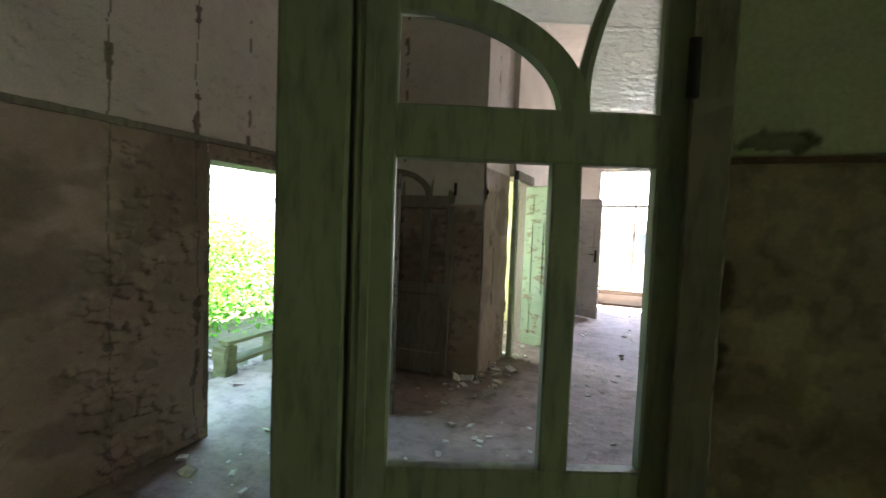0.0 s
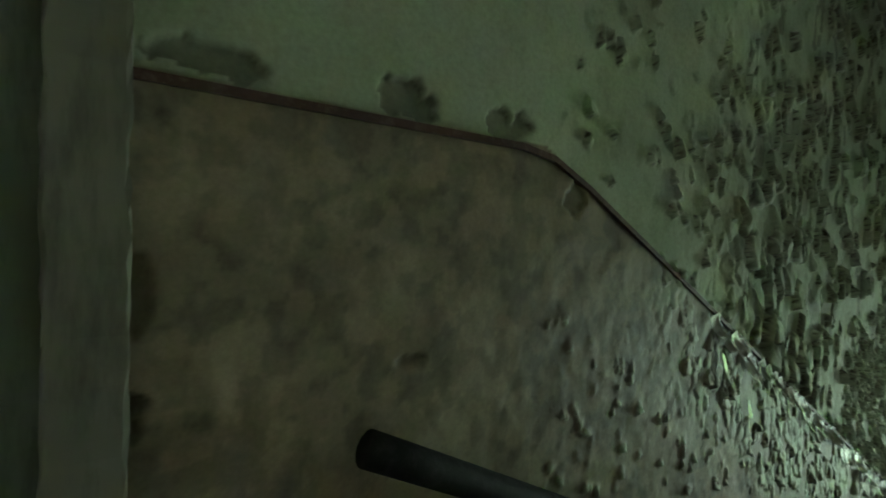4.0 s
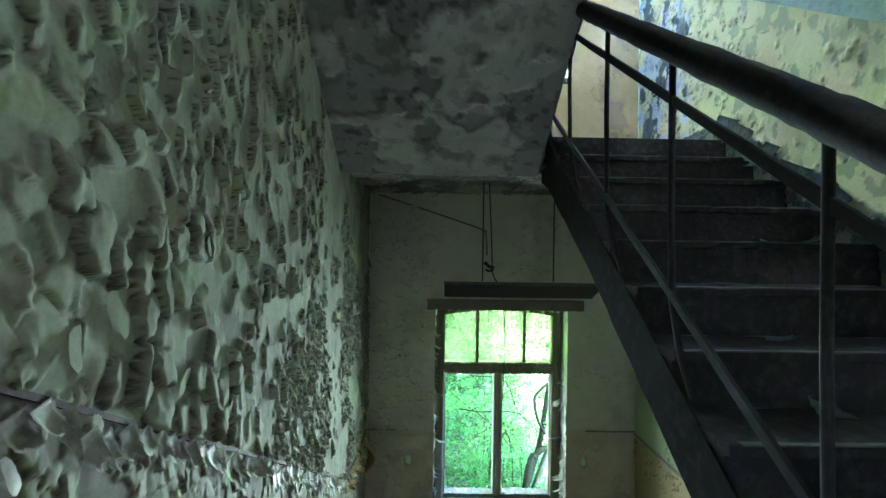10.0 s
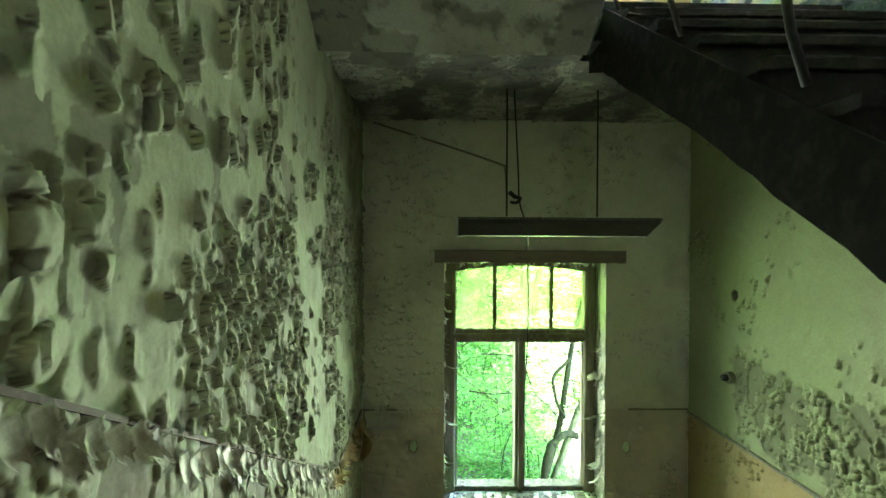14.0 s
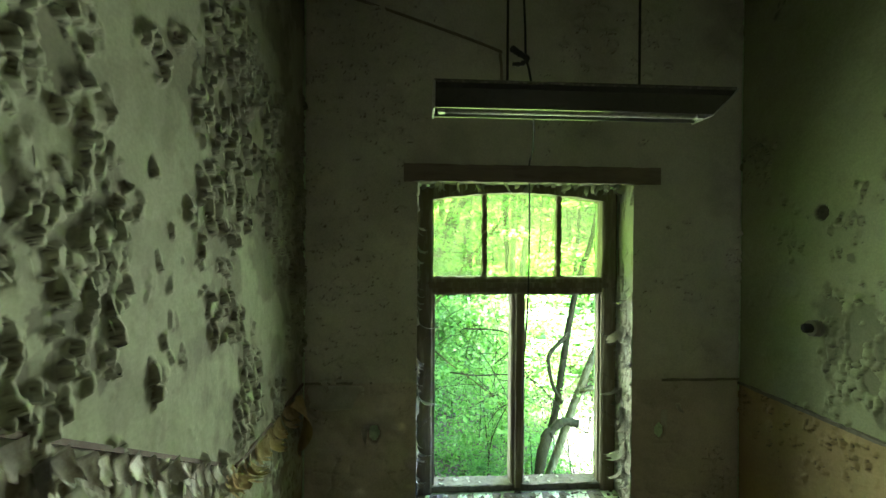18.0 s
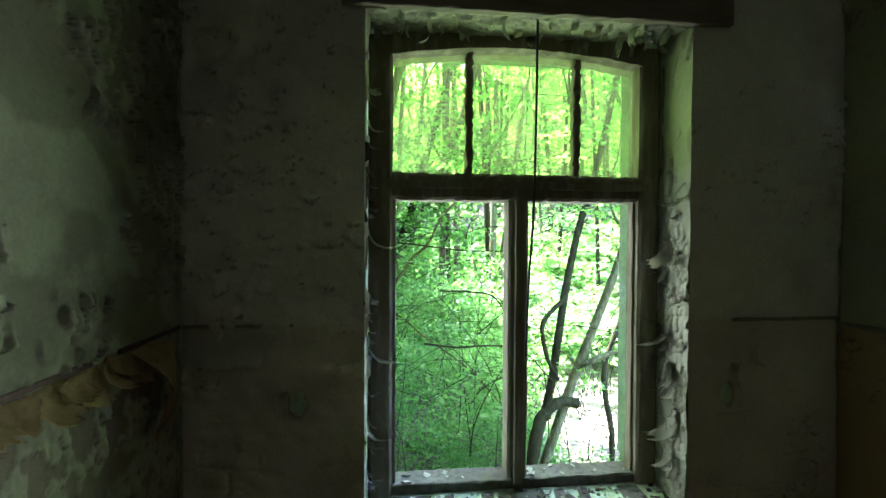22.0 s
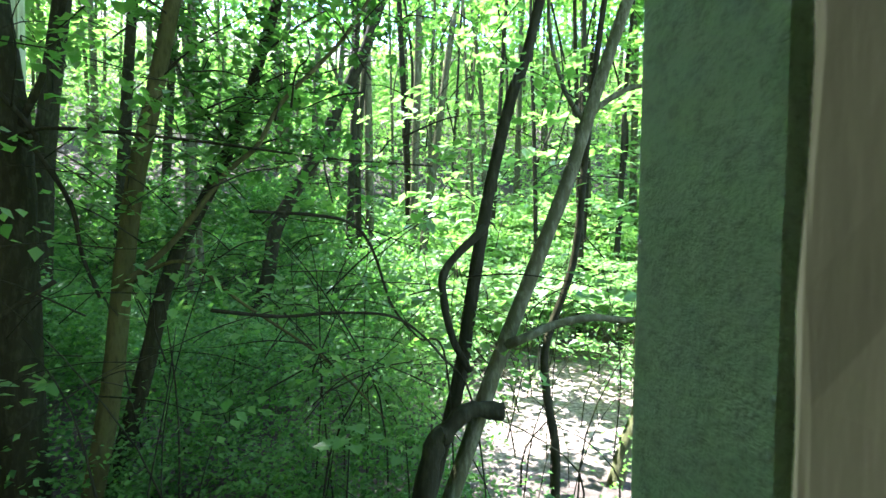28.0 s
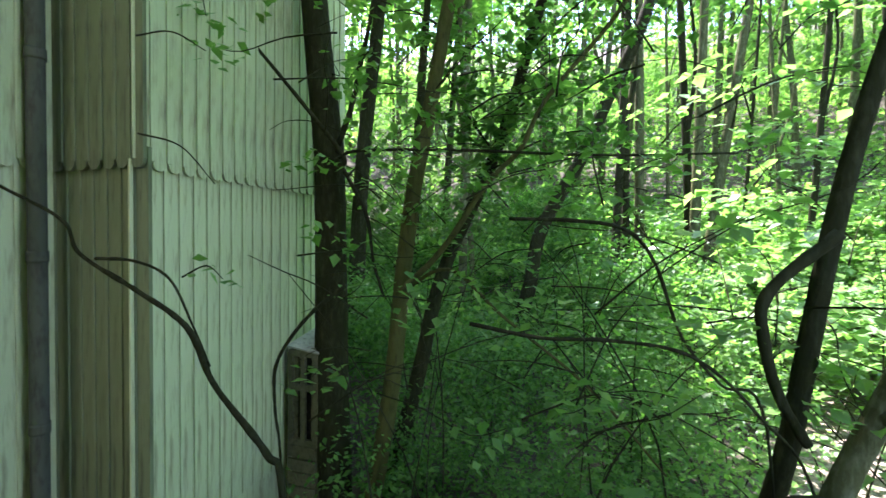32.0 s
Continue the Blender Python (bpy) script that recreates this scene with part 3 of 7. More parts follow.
def stair_relief(u, v, x0=0.49):
    x, z = x0 + u, ZL + v
    d = z - dado_z(x)
    edge_x = x + 0.55 * (fbm(x * 2.0, z * 1.5, 7, 4) - 0.5)
    upper = smooth_between(edge_x, 0.9, 2.4)
    middle = smooth_between(edge_x, 1.95, 2.45) * (1 - smooth_between(edge_x, 3.36, 3.50))
    dense = smooth_between(edge_x, 3.26, 3.40) * (1 - smooth_between(edge_x, 4.12, 4.22)) * (1 - smooth_between(z + 0.5 * (fbm(x * 3, z * 3, 6) - 0.5), 1.05, 1.2))
    end = smooth_between(edge_x, 4.12, 4.22)
    # big hanging plates low on the wall, upright ones above them, with smooth sheets between
    low = smooth_between(0.62 - d + 0.7 * (fbm(x * 2.6, z * 2.6, 26, 4) - 0.5), -0.06, 0.06) * smooth_between(edge_x, 1.95, 2.3) * (1 - smooth_between(edge_x, 2.95, 3.15))
    whole = smooth_between(fbm(x * 2.7, z * 2.1, 28, 4), 0.38, 0.60)
    ha, pa, ga = plates(x, z, 0.078, 0.100, 0.036, 11, 0.35, 0.05, 1.0, 0.46 + 0.36 * whole, 0.25)
    hc, pc, gc = plates(x, z, 0.047, 0.082, 0.027, 17, 0.15, 0.02, 1.0, 0.24 + 0.34 * whole, 0.08)
    hb, pb, gb = plates(x, z, 0.036, 0.044, 0.026, 13, 0.45, 0.12, 1.0, 0.72, 0.12)
    hs, ps, gs = plates(x, z, 0.036, 0.043, 0.021, 23, 0.5, 0.0, 1.0, 0.012 + 0.46 * upper * (0.35 + 0.65 * whole))
    w_up = (1 - middle) * (1 - dense) * (1 - end)
    high = w_up * smooth_between(edge_x, 3.2, 3.4)
    w_up = w_up - high
    h_up = middle * (1 - dense) * (ha * low + hc * (1 - low)) + dense * hb + high * 0.8 * hc + w_up * hs + 0.014 * fbm(x * 5, z * 4, 19, 3) + 0.010 * upper * (fbm(x * 11, z * 8, 20, 3) - 0.5)
    p_up = middle * (1 - dense) * (pa * low + pc * (1 - low)) + dense * pb + high * pc + 0.9 * w_up * ps * (1 - gs)
    # clusters of torn flakes on the smoother lower end
    cluster = smooth_between(fbm(x * 2.9, z * 2.6, 8, 5) + 0.085 * np.exp(-(((x - 5.40) / 0.45) ** 2 + ((z - 0.35) / 0.75) ** 2)) + 0.06 * np.exp(-(((x - 4.4) / 0.25) ** 2 + ((z - 0.6) / 0.6) ** 2)) + 0.05 * smooth_between(-d, -0.30, -0.05), 0.54, 0.575)
    hd, pd, gd = plates(x, z, 0.042, 0.048, 0.027, 41, 0.5, 0.16, 1.0, 0.80, 0.3)
    he, pe, ge = plates(x, z, 0.036, 0.042, 0.018, 43, 0.5, 0.0, 1.0, 0.05 + 0.10 * smooth_between(fbm(x * 3.6, z * 3.2, 44, 4), 0.46, 0.58))
    h_up = h_up + end * (cluster * hd + (1 - cluster) * he)
    p_up = p_up + end * np.maximum(cluster * pd + (1 - cluster) * 0.6 * pe, 0.10 * smooth_between(fbm(x * 4, z * 3, 42, 5), 0.50, 0.62))
    stain = smooth_between(x, 4.0, 4.9) * (0.26 + 0.36 * smooth_between(fbm(x * 6, z * 6, 25, 5), 0.44, 0.60))
    p_up = np.clip(np.maximum(p_up, stain), 0, 1)
    # torn spots along the strip
    spot = np.zeros(x.shape)
    for sx, sz, rx, rz in ((0.62, 1.70, 0.10, 0.022), (0.91, 1.715, 0.05, 0.03), (0.965, 1.70, 0.03, 0.03), (1.16, 1.70, 0.065, 0.03), (1.38, 1.56, 0.035, 0.04), (0.51, 1.38, 0.025, 0.05), (0.51, 1.21, 0.03, 0.03), (0.94, 1.235, 0.03, 0.014)):
        r = ((x - sx) / rx) ** 2 + ((z - sz) / rz) ** 2 + 3.2 * (fbm(x * 34, z * 34, 47, 5) - 0.5)
        spot = np.maximum(spot, smooth_between(1.15 - r, 0, 0.3))
    h_up = h_up - 0.014 * spot
    p_up = np.maximum(p_up, 0.6 * spot)
    # gloss dado: lumpy brown paint, breaking into cream plates further down the flight
    hl, pl, gl = plates(x, z, 0.024, 0.028, 0.010, 31, 0.9, 0.0, 1.0, 0.22 * smooth_between(x + 0.4 * (fbm(x * 4, z * 4, 33, 3) - 0.5), 0.9, 1.6) * smooth_between(-d, 0.12, 0.50))
    lowpeel = smooth_between(x + 0.5 * (fbm(x * 3, z * 3, 38) - 0.5), 1.75, 2.05) * smooth_between(d + 0.25 * (fbm(x * 4, z * 4, 39) - 0.5) + 0.22 * smooth_between(x, 2.0, 3.0), -0.44, -0.26)
    hl2, pl2, gl2 = plates(x, z, 0.042, 0.056, 0.016, 35, 1.1, 0.16)
    h_lo = 0.008 * fbm(x * 7, z * 7, 12) + 0.004 * fbm(x * 26, z * 26, 14) + hl * (1 - lowpeel) + hl2 * lowpeel - 0.008 * spot
    p_lo = 0.34 * smooth_between(fbm(x * 9, z * 8, 15, 5), 0.46, 0.62) + 0.30 * smooth_between(fbm(x * 30, z * 26, 16, 4), 0.46, 0.58)
    up = d > 0
    white = np.maximum(lowpeel * (1 - pl2), smooth_between(hl, 0.0035, 0.006))
    zone = np.where(up, 0.0, 1.0 - 0.75 * white)
    return np.where(up, h_up, h_lo), np.where(up, p_up, np.maximum(p_lo * (1 - lowpeel) * (1 - white) + 0.8 * pl2 * lowpeel, 0.6 * spot)), zone, np.where(up, 0.0, 1.0)


for sx0, sx1, sz0, sz1, fine in ((0.49, 1.80, 0.60, 2.90, 0.0065), (1.80, 4.30, -0.62, 2.90, 0.0056), (4.30, XW, -0.62, 2.90, 0.0064), (0.49, 1.80, ZL, 0.60, 0.02), (1.80, XW, ZL, -0.62, 0.013)):
    sheet("plaster_skin", (sx0, YW + 0.02, sz0), (1, 0, 0), (0, 0, 1), (0, -1, 0), sx1 - sx0, sz1 - sz0, fine, lambda u, v, sx0=sx0, sz0=sz0: stair_relief(u, v + sz0 - ZL, sx0), M_STAIRWALL, wall_stair)

rngw = np.random.default_rng(12)


def loose_flakes(name, x, z, w, h, lift, mat, label):
    """Separate paint flakes on the stair wall: rounded curved scales held at one side and lifted at the other."""
    n, K = len(x), 14
    ang = np.linspace(0, 2 * np.pi, K, endpoint=False)
    ph = rngw.uniform(0, 2 * np.pi, (n, 3, 1))
    rad = 1 + 0.22 * np.cos(2 * ang + ph[:, 0]) + 0.11 * np.cos(3 * ang + ph[:, 1]) + 0.06 * np.cos(5 * ang + ph[:, 2]) + rngw.uniform(-0.05, 0.05, (n, K))
    turn = rngw.normal(0, 0.3, n)
    ring_o = np.stack([0.5 * w[:, None] * rad * np.cos(ang), 0.5 * h[:, None] * rad * np.sin(ang)], -1)
    rings = np.concatenate([np.zeros((n, 1, 2)), 0.4 * ring_o, 0.75 * ring_o, ring_o], 1)
    c, s = np.cos(turn)[:, None], np.sin(turn)[:, None]
    rx, rz = rings[..., 0] * c - rings[..., 1] * s, rings[..., 0] * s + rings[..., 1] * c
    hold = rngw.normal(np.pi * 0.12, 0.65, n)
    t = rx / (0.5 * w[:, None]) * np.cos(hold)[:, None] + rz / (0.5 * h[:, None]) * np.sin(hold)[:, None]
    k = np.clip(0.5 - 0.5 * t, 0, 1.2)
    across = -rx / (0.5 * w[:, None]) * np.sin(hold)[:, None] + rz / (0.5 * h[:, None]) * np.cos(hold)[:, None]
    out = 0.006 + lift[:, None] * (k**1.3 * 1.15 - 0.30 * k**4) - 0.05 * w[:, None] * across**2 * rngw.uniform(0.2, 1.2, n)[:, None] * k
    co = np.stack([x[:, None] + rx * (1 - 0.10 * k), np.full(rx.shape, YW + 0.008) - out, z[:, None] + rz * (1 - 0.10 * k)], -1)
    q = np.arange(K)
    q1 = (q + 1) % K
    tris = [np.stack([0 * q, 1 + q, 1 + q1], -1)]
    for r in (0, K):
        tris += [np.stack([1 + r + q, 1 + r + K + q, 1 + r + K + q1], -1), np.stack([1 + r + q, 1 + r + K + q1, 1 + r + q1], -1)]
    f = ((np.arange(n) * (3 * K + 1))[:, None, None] + np.concatenate(tris)[None]).reshape(-1, 3)
    return tagged(np_ob(name, co.reshape(-1, 3), f, mat, None, True), label, "paint flakes", kind="stuff")


def strewn(n, x0, x1, z0, z1, dense):
    x, z = rngw.uniform(x0, x1, n), rngw.uniform(z0, z1, n)
    ok = dense(x, z)
    return x[ok], z[ok]


dense = lambda x, z: (z > dado_z(x) + 0.04) & (fbm(x * 2.2, z * 1.5, 501) > 0.46) & (fbm(x * 2.6, z * 2.0, 18, 5) < 0.60)
fx, fz = strewn(110, 2.0, 3.0, -0.3, 2.9, dense)
big = 1 - 0.55 * smooth_between(fx, 2.4, 3.8)
loose_flakes("paint_flakes", fx, fz, rngw.uniform(0.05, 0.085, len(fx)) * big, rngw.uniform(0.06, 0.11, len(fx)) * big, rngw.uniform(0.012, 0.026, len(fx)) * big, M_STAIRWALL, "pale green paint flakes curling off the wall")
fx, fz = strewn(1000, 3.4, 5.95, -0.3, 2.0, lambda x, z: (z > dado_z(x) + 0.02) & (fbm(x * 2.9, z * 2.6, 8, 5) > 0.57) & (fbm(x * 9, z * 8, 506) > 0.45))
loose_flakes("small_paint_flakes", fx, fz, rngw.uniform(0.012, 0.03, len(fx)), rngw.uniform(0.018, 0.05, len(fx)), rngw.uniform(0.008, 0.020, len(fx)), M_STAIRWALL, "small pale paint flakes curling off the wall")
fx, fz = strewn(260, 1.7, 4.9, -1.2, 1.6, lambda x, z: (z < dado_z(x) - 0.03) & (z > dado_z(x) - 0.06 - 0.5 * fbm(x * 3, x * 0 + 0.5, 507) * smooth_between(x, 1.7, 2.6)) & (fbm(x * 4, z * 3, 508) > 0.45))
loose_flakes("dado_paint_flakes", fx, fz, rngw.uniform(0.025, 0.05, len(fx)), rngw.uniform(0.04, 0.085, len(fx)), rngw.uniform(0.010, 0.026, len(fx)), M_CHIPGLOSS, "cream gloss paint flakes under the dado strip")

# window wall
wall_window = thing("wall_window", "stained grey plaster wall around a small tall window", "wall", kind="structure")
wb = bmesh.new()
for z0, z1 in ((ZL - 0.2, WZ0), (WZ1, WZ0 + UPW), (WZ1 + UPW, ZTOP)):
    box(wb, XW + 0.02, XO, YR - 0.026, YW + 0.036, z0, z1 - (0.16 if z1 == WZ0 else 0))
box(wb, XW + 0.02, 6.42, WY0, WY1, WZ0 - 0.16, WZ0)
for zo in (0, UPW):
    box(wb, XW + 0.02, XO, YR - 0.026, WY0 - 0.006, WZ0 + zo - (0 if zo else 0.16), WZ1 + zo)
    box(wb, XW + 0.02, XO, WY1 + 0.006, YW + 0.036, WZ0 + zo - (0 if zo else 0.16), WZ1 + zo)
    box(wb, 6.44, XO - 0.004, WY1 - 0.030, WY1 + 0.006, WZ0 + zo, WZ1 + zo)
    box(wb, 6.44, XO - 0.004, WY0 - 0.006, WY0 + 0.012, WZ0 + zo, WZ1 + zo)
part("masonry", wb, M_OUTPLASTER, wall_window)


def window_relief(u, v):
    y, z = YR + u, ZL + v
    d = z + 0.337
    f1, f2, r1, r2, du, dv = cells(y / 0.11, z / 0.08, 61)
    blister = smooth_between(fbm(y * 1.6, z * 1.6, 62), 0.42, 0.62)
    crack = np.clip(1 - (f2 - f1) / 0.07, 0, 1) * (hash2(np.floor(y * 6), np.floor(z * 5), 5) > 0.45)
    h = 0.012 * fbm(y * 4, z * 4, 63) + (0.25 + blister) * (0.022 * np.clip(0.5 - f1, 0, 1) * r2 - 0.010 * crack) + 0.016 * blister * np.abs(fbm(y * 9, z * 7, 68) - 0.5)
    bag = np.exp(-(((y - 1.75) / 0.22) ** 2)) * np.exp(-(((d + 0.22) / 0.14) ** 2))
    h = h + 0.05 * bag * (0.6 + 0.4 * np.sin(18 * d + 6 * y)) + 0.02 * np.exp(-((y - WY1 - 0.2) / 0.1) ** 2) * fbm(y * 9, z * 5, 64)
    rough_side = smooth_between(y, 1.3, 1.6) * smooth_between(z, -0.35, 0.0) * (1 - smooth_between(z, 1.0, 1.4))
    belt = np.exp(-(((d - 0.52) / 0.16) ** 2)) * (y < WY0)
    hw, pw, gw = plates(y, z, 0.052, 0.040, 0.016, 69, 1.2, 0.03, 1.0, 0.03 + 0.30 * smooth_between(fbm(y * 2.6, z * 2.2, 70, 5), 0.50, 0.60) + 0.22 * rough_side + 0.30 * belt)
    h = h + hw
    hole = (np.hypot(y - 1.72, (d + 0.30) * 0.6) < 0.035) | (np.hypot(y + 0.05, (d + 0.32) * 0.6) < 0.03)
    h = np.where(hole, -0.012, h)
    hu, pu, gu = plates(y, z, 0.06, 0.07, 0.018, 66, 0.9, 0.30)
    uk = smooth_between(fbm(y * 2.8, z * 2.4, 65, 5), 0.56, 0.60)
    hu, pu = hu * uk + 0.006 * fbm(y * 5, z * 5, 64), pu * uk
    up = z > ZH
    peel_shade = np.where(up, pu * 0.8, np.clip(0.3 * crack * blister + 0.9 * pw * (1 - gw) + 0.8 * hole + 0.30 * smooth_between(fbm(y * 2.5, z * 2.5, 67), 0.52, 0.72), 0, 1))
    return np.where(up, hu, h), peel_shade, np.where(up, 0, (d < 0).astype(float))


def window_cut(u, v):
    y, z = YR + u, ZL + v
    arch = 0.035 * (1 - ((y - 0.8) / 0.67) ** 2)
    return (y > WY0) & (y < WY1) & (((z > WZ0) & (z < WZ1 - 0.035 + arch)) | ((z > WZ0 + UPW) & (z < WZ1 + UPW)))


for wz0, wz1, fine in ((ZL, WZ0, 0.016), (WZ0, 2.06, 0.0085)):
    sheet("plaster_skin", (XW + 0.012, YR, wz0), (0, 1, 0), (0, 0, 1), (-1, 0, 0), YW - YR, wz1 - wz0, fine, lambda u, v, b=wz0 - ZL: window_relief(u, v + b), M_WINDOWWALL, wall_window, lambda u, v, b=wz0 - ZL: window_cut(u, v + b))
sheet("upper_plaster_skin", (XW + 0.012, YR, ZH), (0, 1, 0), (0, 0, 1), (-1, 0, 0), YW - YR, ZTOP - ZH, 0.014, lambda u, v: window_relief(u, v + ZH - ZL), M_LANDWALL, wall_window, lambda u, v: window_cut(u, v + ZH - ZL))

# right wall
wall_right = structure("wall_right", boxed(XL - 0.3, XO - 0.004, YR - 0.3, YR - 0.03, ZL - 0.2, ZTOP), M_RIGHTWALL, "green plaster wall with mould over an ochre dado")


def stair_line(x):
    return (x - 4.6) * 0.666 + ZH


def right_relief(u, v):
    x, z = XL + u, ZL + v
    d = z + 0.36
    hp, pp, gp = plates(x, z, 0.044, 0.050, 0.028, 75, 0.7, 0.16, 1.0, None, 0.3)
    hq, pq, gq = plates(x, z, 0.040, 0.046, 0.018, 78, 0.7, 0.0, 1.0, 0.07 + 0.34 * smooth_between(fbm(x * 2.2, z * 2.0, 72, 4), 0.52, 0.66))
    patch = smooth_between(0.30 - np.abs(z + 0.02 - 0.10 * (x - 4.9)) + 0.35 * (fbm(x * 4, z * 4, 73, 5) - 0.5), -0.02, 0.02) * smooth_between(x + 0.3 * (fbm(x * 5, z * 5, 71, 4) - 0.5), 3.9, 4.1) * (1 - smooth_between(x + 0.4 * (fbm(x * 5, z * 5, 70, 4) - 0.5), 5.35, 5.45))
    hh = hp * patch * (1 - 0.35 * (fbm(x * 8, z * 8, 76) > 0.5)) + hq * (1 - patch) + 0.008 * fbm(x * 5, z * 5, 74)
    moss = patch * smooth_between(fbm(x * 8, z * 8, 76), 0.46, 0.62)
    pl = np.maximum(np.maximum(pp * patch, 0.8 * pq * (1 - gq) * (1 - patch)), 0.55 * moss)
    hole = np.hypot(x - 5.46, z - 0.67) < 0.04
    return np.where(hole, -0.01, hh), np.where(hole, 1.0, pl), (d < 0.01 * np.sin(9 * x)).astype(float)


def right_upper_relief(u, v):
    x, z = XL + u, ZL + v
    corner = smooth_between(x + 0.9 * (fbm(x * 3.5, z * 3, 77, 4) - 0.5), 5.15, 5.35)
    h, p, gone = plates(x, z, 0.040, 0.052, 0.016, 171, 0.6, 0.05, 1.0, 0.14 + 0.30 * smooth_between(fbm(x * 2.2, z * 2.2, 172, 4), 0.48, 0.62) + 0.25 * corner)
    blue = corner * smooth_between(fbm(x * 6, z * 5, 78, 5), 0.44, 0.47)
    bare = smooth_between(fbm(x * 6, z * 5, 174, 5), 0.60, 0.615) * np.maximum(corner, 0.6 * smooth_between(fbm(x * 1.6, z * 1.6, 176), 0.5, 0.6))
    skirt = z < np.minimum(stair_line(x), ZH) + 0.09 + 0.10 * fbm(x * 5, z * 3, 79)
    hs, ps, gs = plates(x, z, 0.05, 0.045, 0.018, 179, 0.8, 0.12)
    return np.where(skirt, 0.014 + hs, h + 0.004 * fbm(x * 6, z * 6, 80) - 0.003 * bare), np.where(skirt, 1.0 - 0.5 * ps, np.clip(0.85 * p + bare, 0, 1)), np.where(skirt, 0.0, blue)


def is_upper(u, v):
    return v + ZL > np.clip(stair_line(XL + u), 0.0, ZH) - 0.12


near_part = lambda x, z: (x > 3.3) & (z > -1.2) & (z < 1.7)
for rx0, rx1, rz0, rz1, fine in ((XL, XW, ZL, ZTOP, 0.02), (3.3, XW, -1.2, 1.7, 0.0072)):
    sheet("plaster_skin", (rx0, YR - 0.008, rz0), (1, 0, 0), (0, 0, 1), (0, 1, 0), rx1 - rx0, rz1 - rz0, fine, lambda u, v, a=rx0 - XL, b=rz0 - ZL: right_relief(u + a, v + b), M_RIGHTWALL, wall_right,
          lambda u, v, a=rx0 - XL, b=rz0 - ZL, c=rx0: ((u + a < 3.2) & (v + b < 1.9)) | is_upper(u + a, v + b) | ((c == XL) & near_part(u + c, v + b + ZL)))
near_upper = lambda x, z: (x > 2.6) & (z > 1.0) & (z < 4.0)
for rx0, rx1, rz0, rz1, fine in ((XL, XW, ZL, ZTOP, 0.03), (2.6, XW, 1.0, 4.0, 0.0095)):
    sheet("upper_plaster_skin", (rx0, YR - 0.008, rz0), (1, 0, 0), (0, 0, 1), (0, 1, 0), rx1 - rx0, rz1 - rz0, fine, lambda u, v, a=rx0 - XL, b=rz0 - ZL: right_upper_relief(u + a, v + b), M_UPPER, wall_right,
          lambda u, v, a=rx0 - XL, b=rz0 - ZL, c=rx0: ~is_upper(u + a, v + b) | ((c == XL) & near_upper(u + c, v + b + ZL)))
# Unseen eaves added over the walls; they block high sun and sky.
structure("roof", boxed(XL - 0.9, 7.45, YR - 0.9, YW + 0.9, ZTOP + 0.26, ZTOP + 0.40), M_CASING, "flat dark eaves board added unseen above the walls")
# floors, stairs, ceilings
floor_upper = structure("floor_upper", boxed(XL - 0.3, X_TOP, YR - 0.03, YW + 0.1, -0.25, 0.0), M_FLOOR, "dusty upper hall floor strewn with plaster rubble")
floor_corridor = structure("floor_corridor", boxed(-3.2, 2.6, YW + 0.1, 11.0, -0.25, -0.004), M_FLOOR, "dusty corridor floor strewn with plaster rubble")
floor_lower = structure("floor_lower", boxed(0.9, XW + 0.02, YR - 0.03, YW + 0.04, ZL - 0.2, ZL), M_YARD, "dusty lower landing floor")
structure("wall_under", boxed(0.7, 0.9, YR - 0.03, YW + 0.04, ZL - 0.2, -0.25), M_WINDOWWALL, "plain plaster wall under the upper hall")
structure("ceiling", boxed(XL - 0.3, XO, YR - 0.3, YW + 0.36, ZTOP, ZTOP + 0.25), M_SOFFIT, "stained stairwell ceiling")
structure("ceiling_hall", boxed(XL - 0.3, 1.0, YR - 0.03, YW + 0.1, 4.2, 4.45), M_SOFFIT, "stained hall ceiling")

stairs_lower = thing("lower_stair_flight", "worn dark terrazzo stair flight between plaster walls", "stairs", kind="structure")
N_L = 12
rise, going = -ZL / N_L, (X_FOOT - X_TOP) / (N_L - 1)
for k in range(1, N_L):
    part("step", boxed(X_TOP + (k - 1) * going, X_TOP + k * going + 0.02, 0.80, YW + 0.01, -k * rise - rise * 1.3, -k * rise, bevel=0.008), M_STEP, stairs_lower)



def prism(outline, y0, y1):
    """An outline of (x, z) points drawn out along y."""
    bm = bmesh.new()
    a, b = [bm.verts.new((x, y0, z)) for x, z in outline], [bm.verts.new((x, y1, z)) for x, z in outline]
    for ring in (a, b[::-1]):
        bmesh.ops.triangulate(bm, faces=[bm.faces.new(ring)])
    for k in range(len(outline)):
        q = (k + 1) % len(outline)
        bm.faces.new((a[k], a[q], b[q], b[k]))
    bmesh.ops.recalc_face_normals(bm, faces=bm.faces)
    return bm


def low_edge(x):
    return float(np.interp(x, (1.64, 2.75, 3.78, 4.60, 4.80), (-0.02, 0.70, 1.405, 1.90, 1.97)))


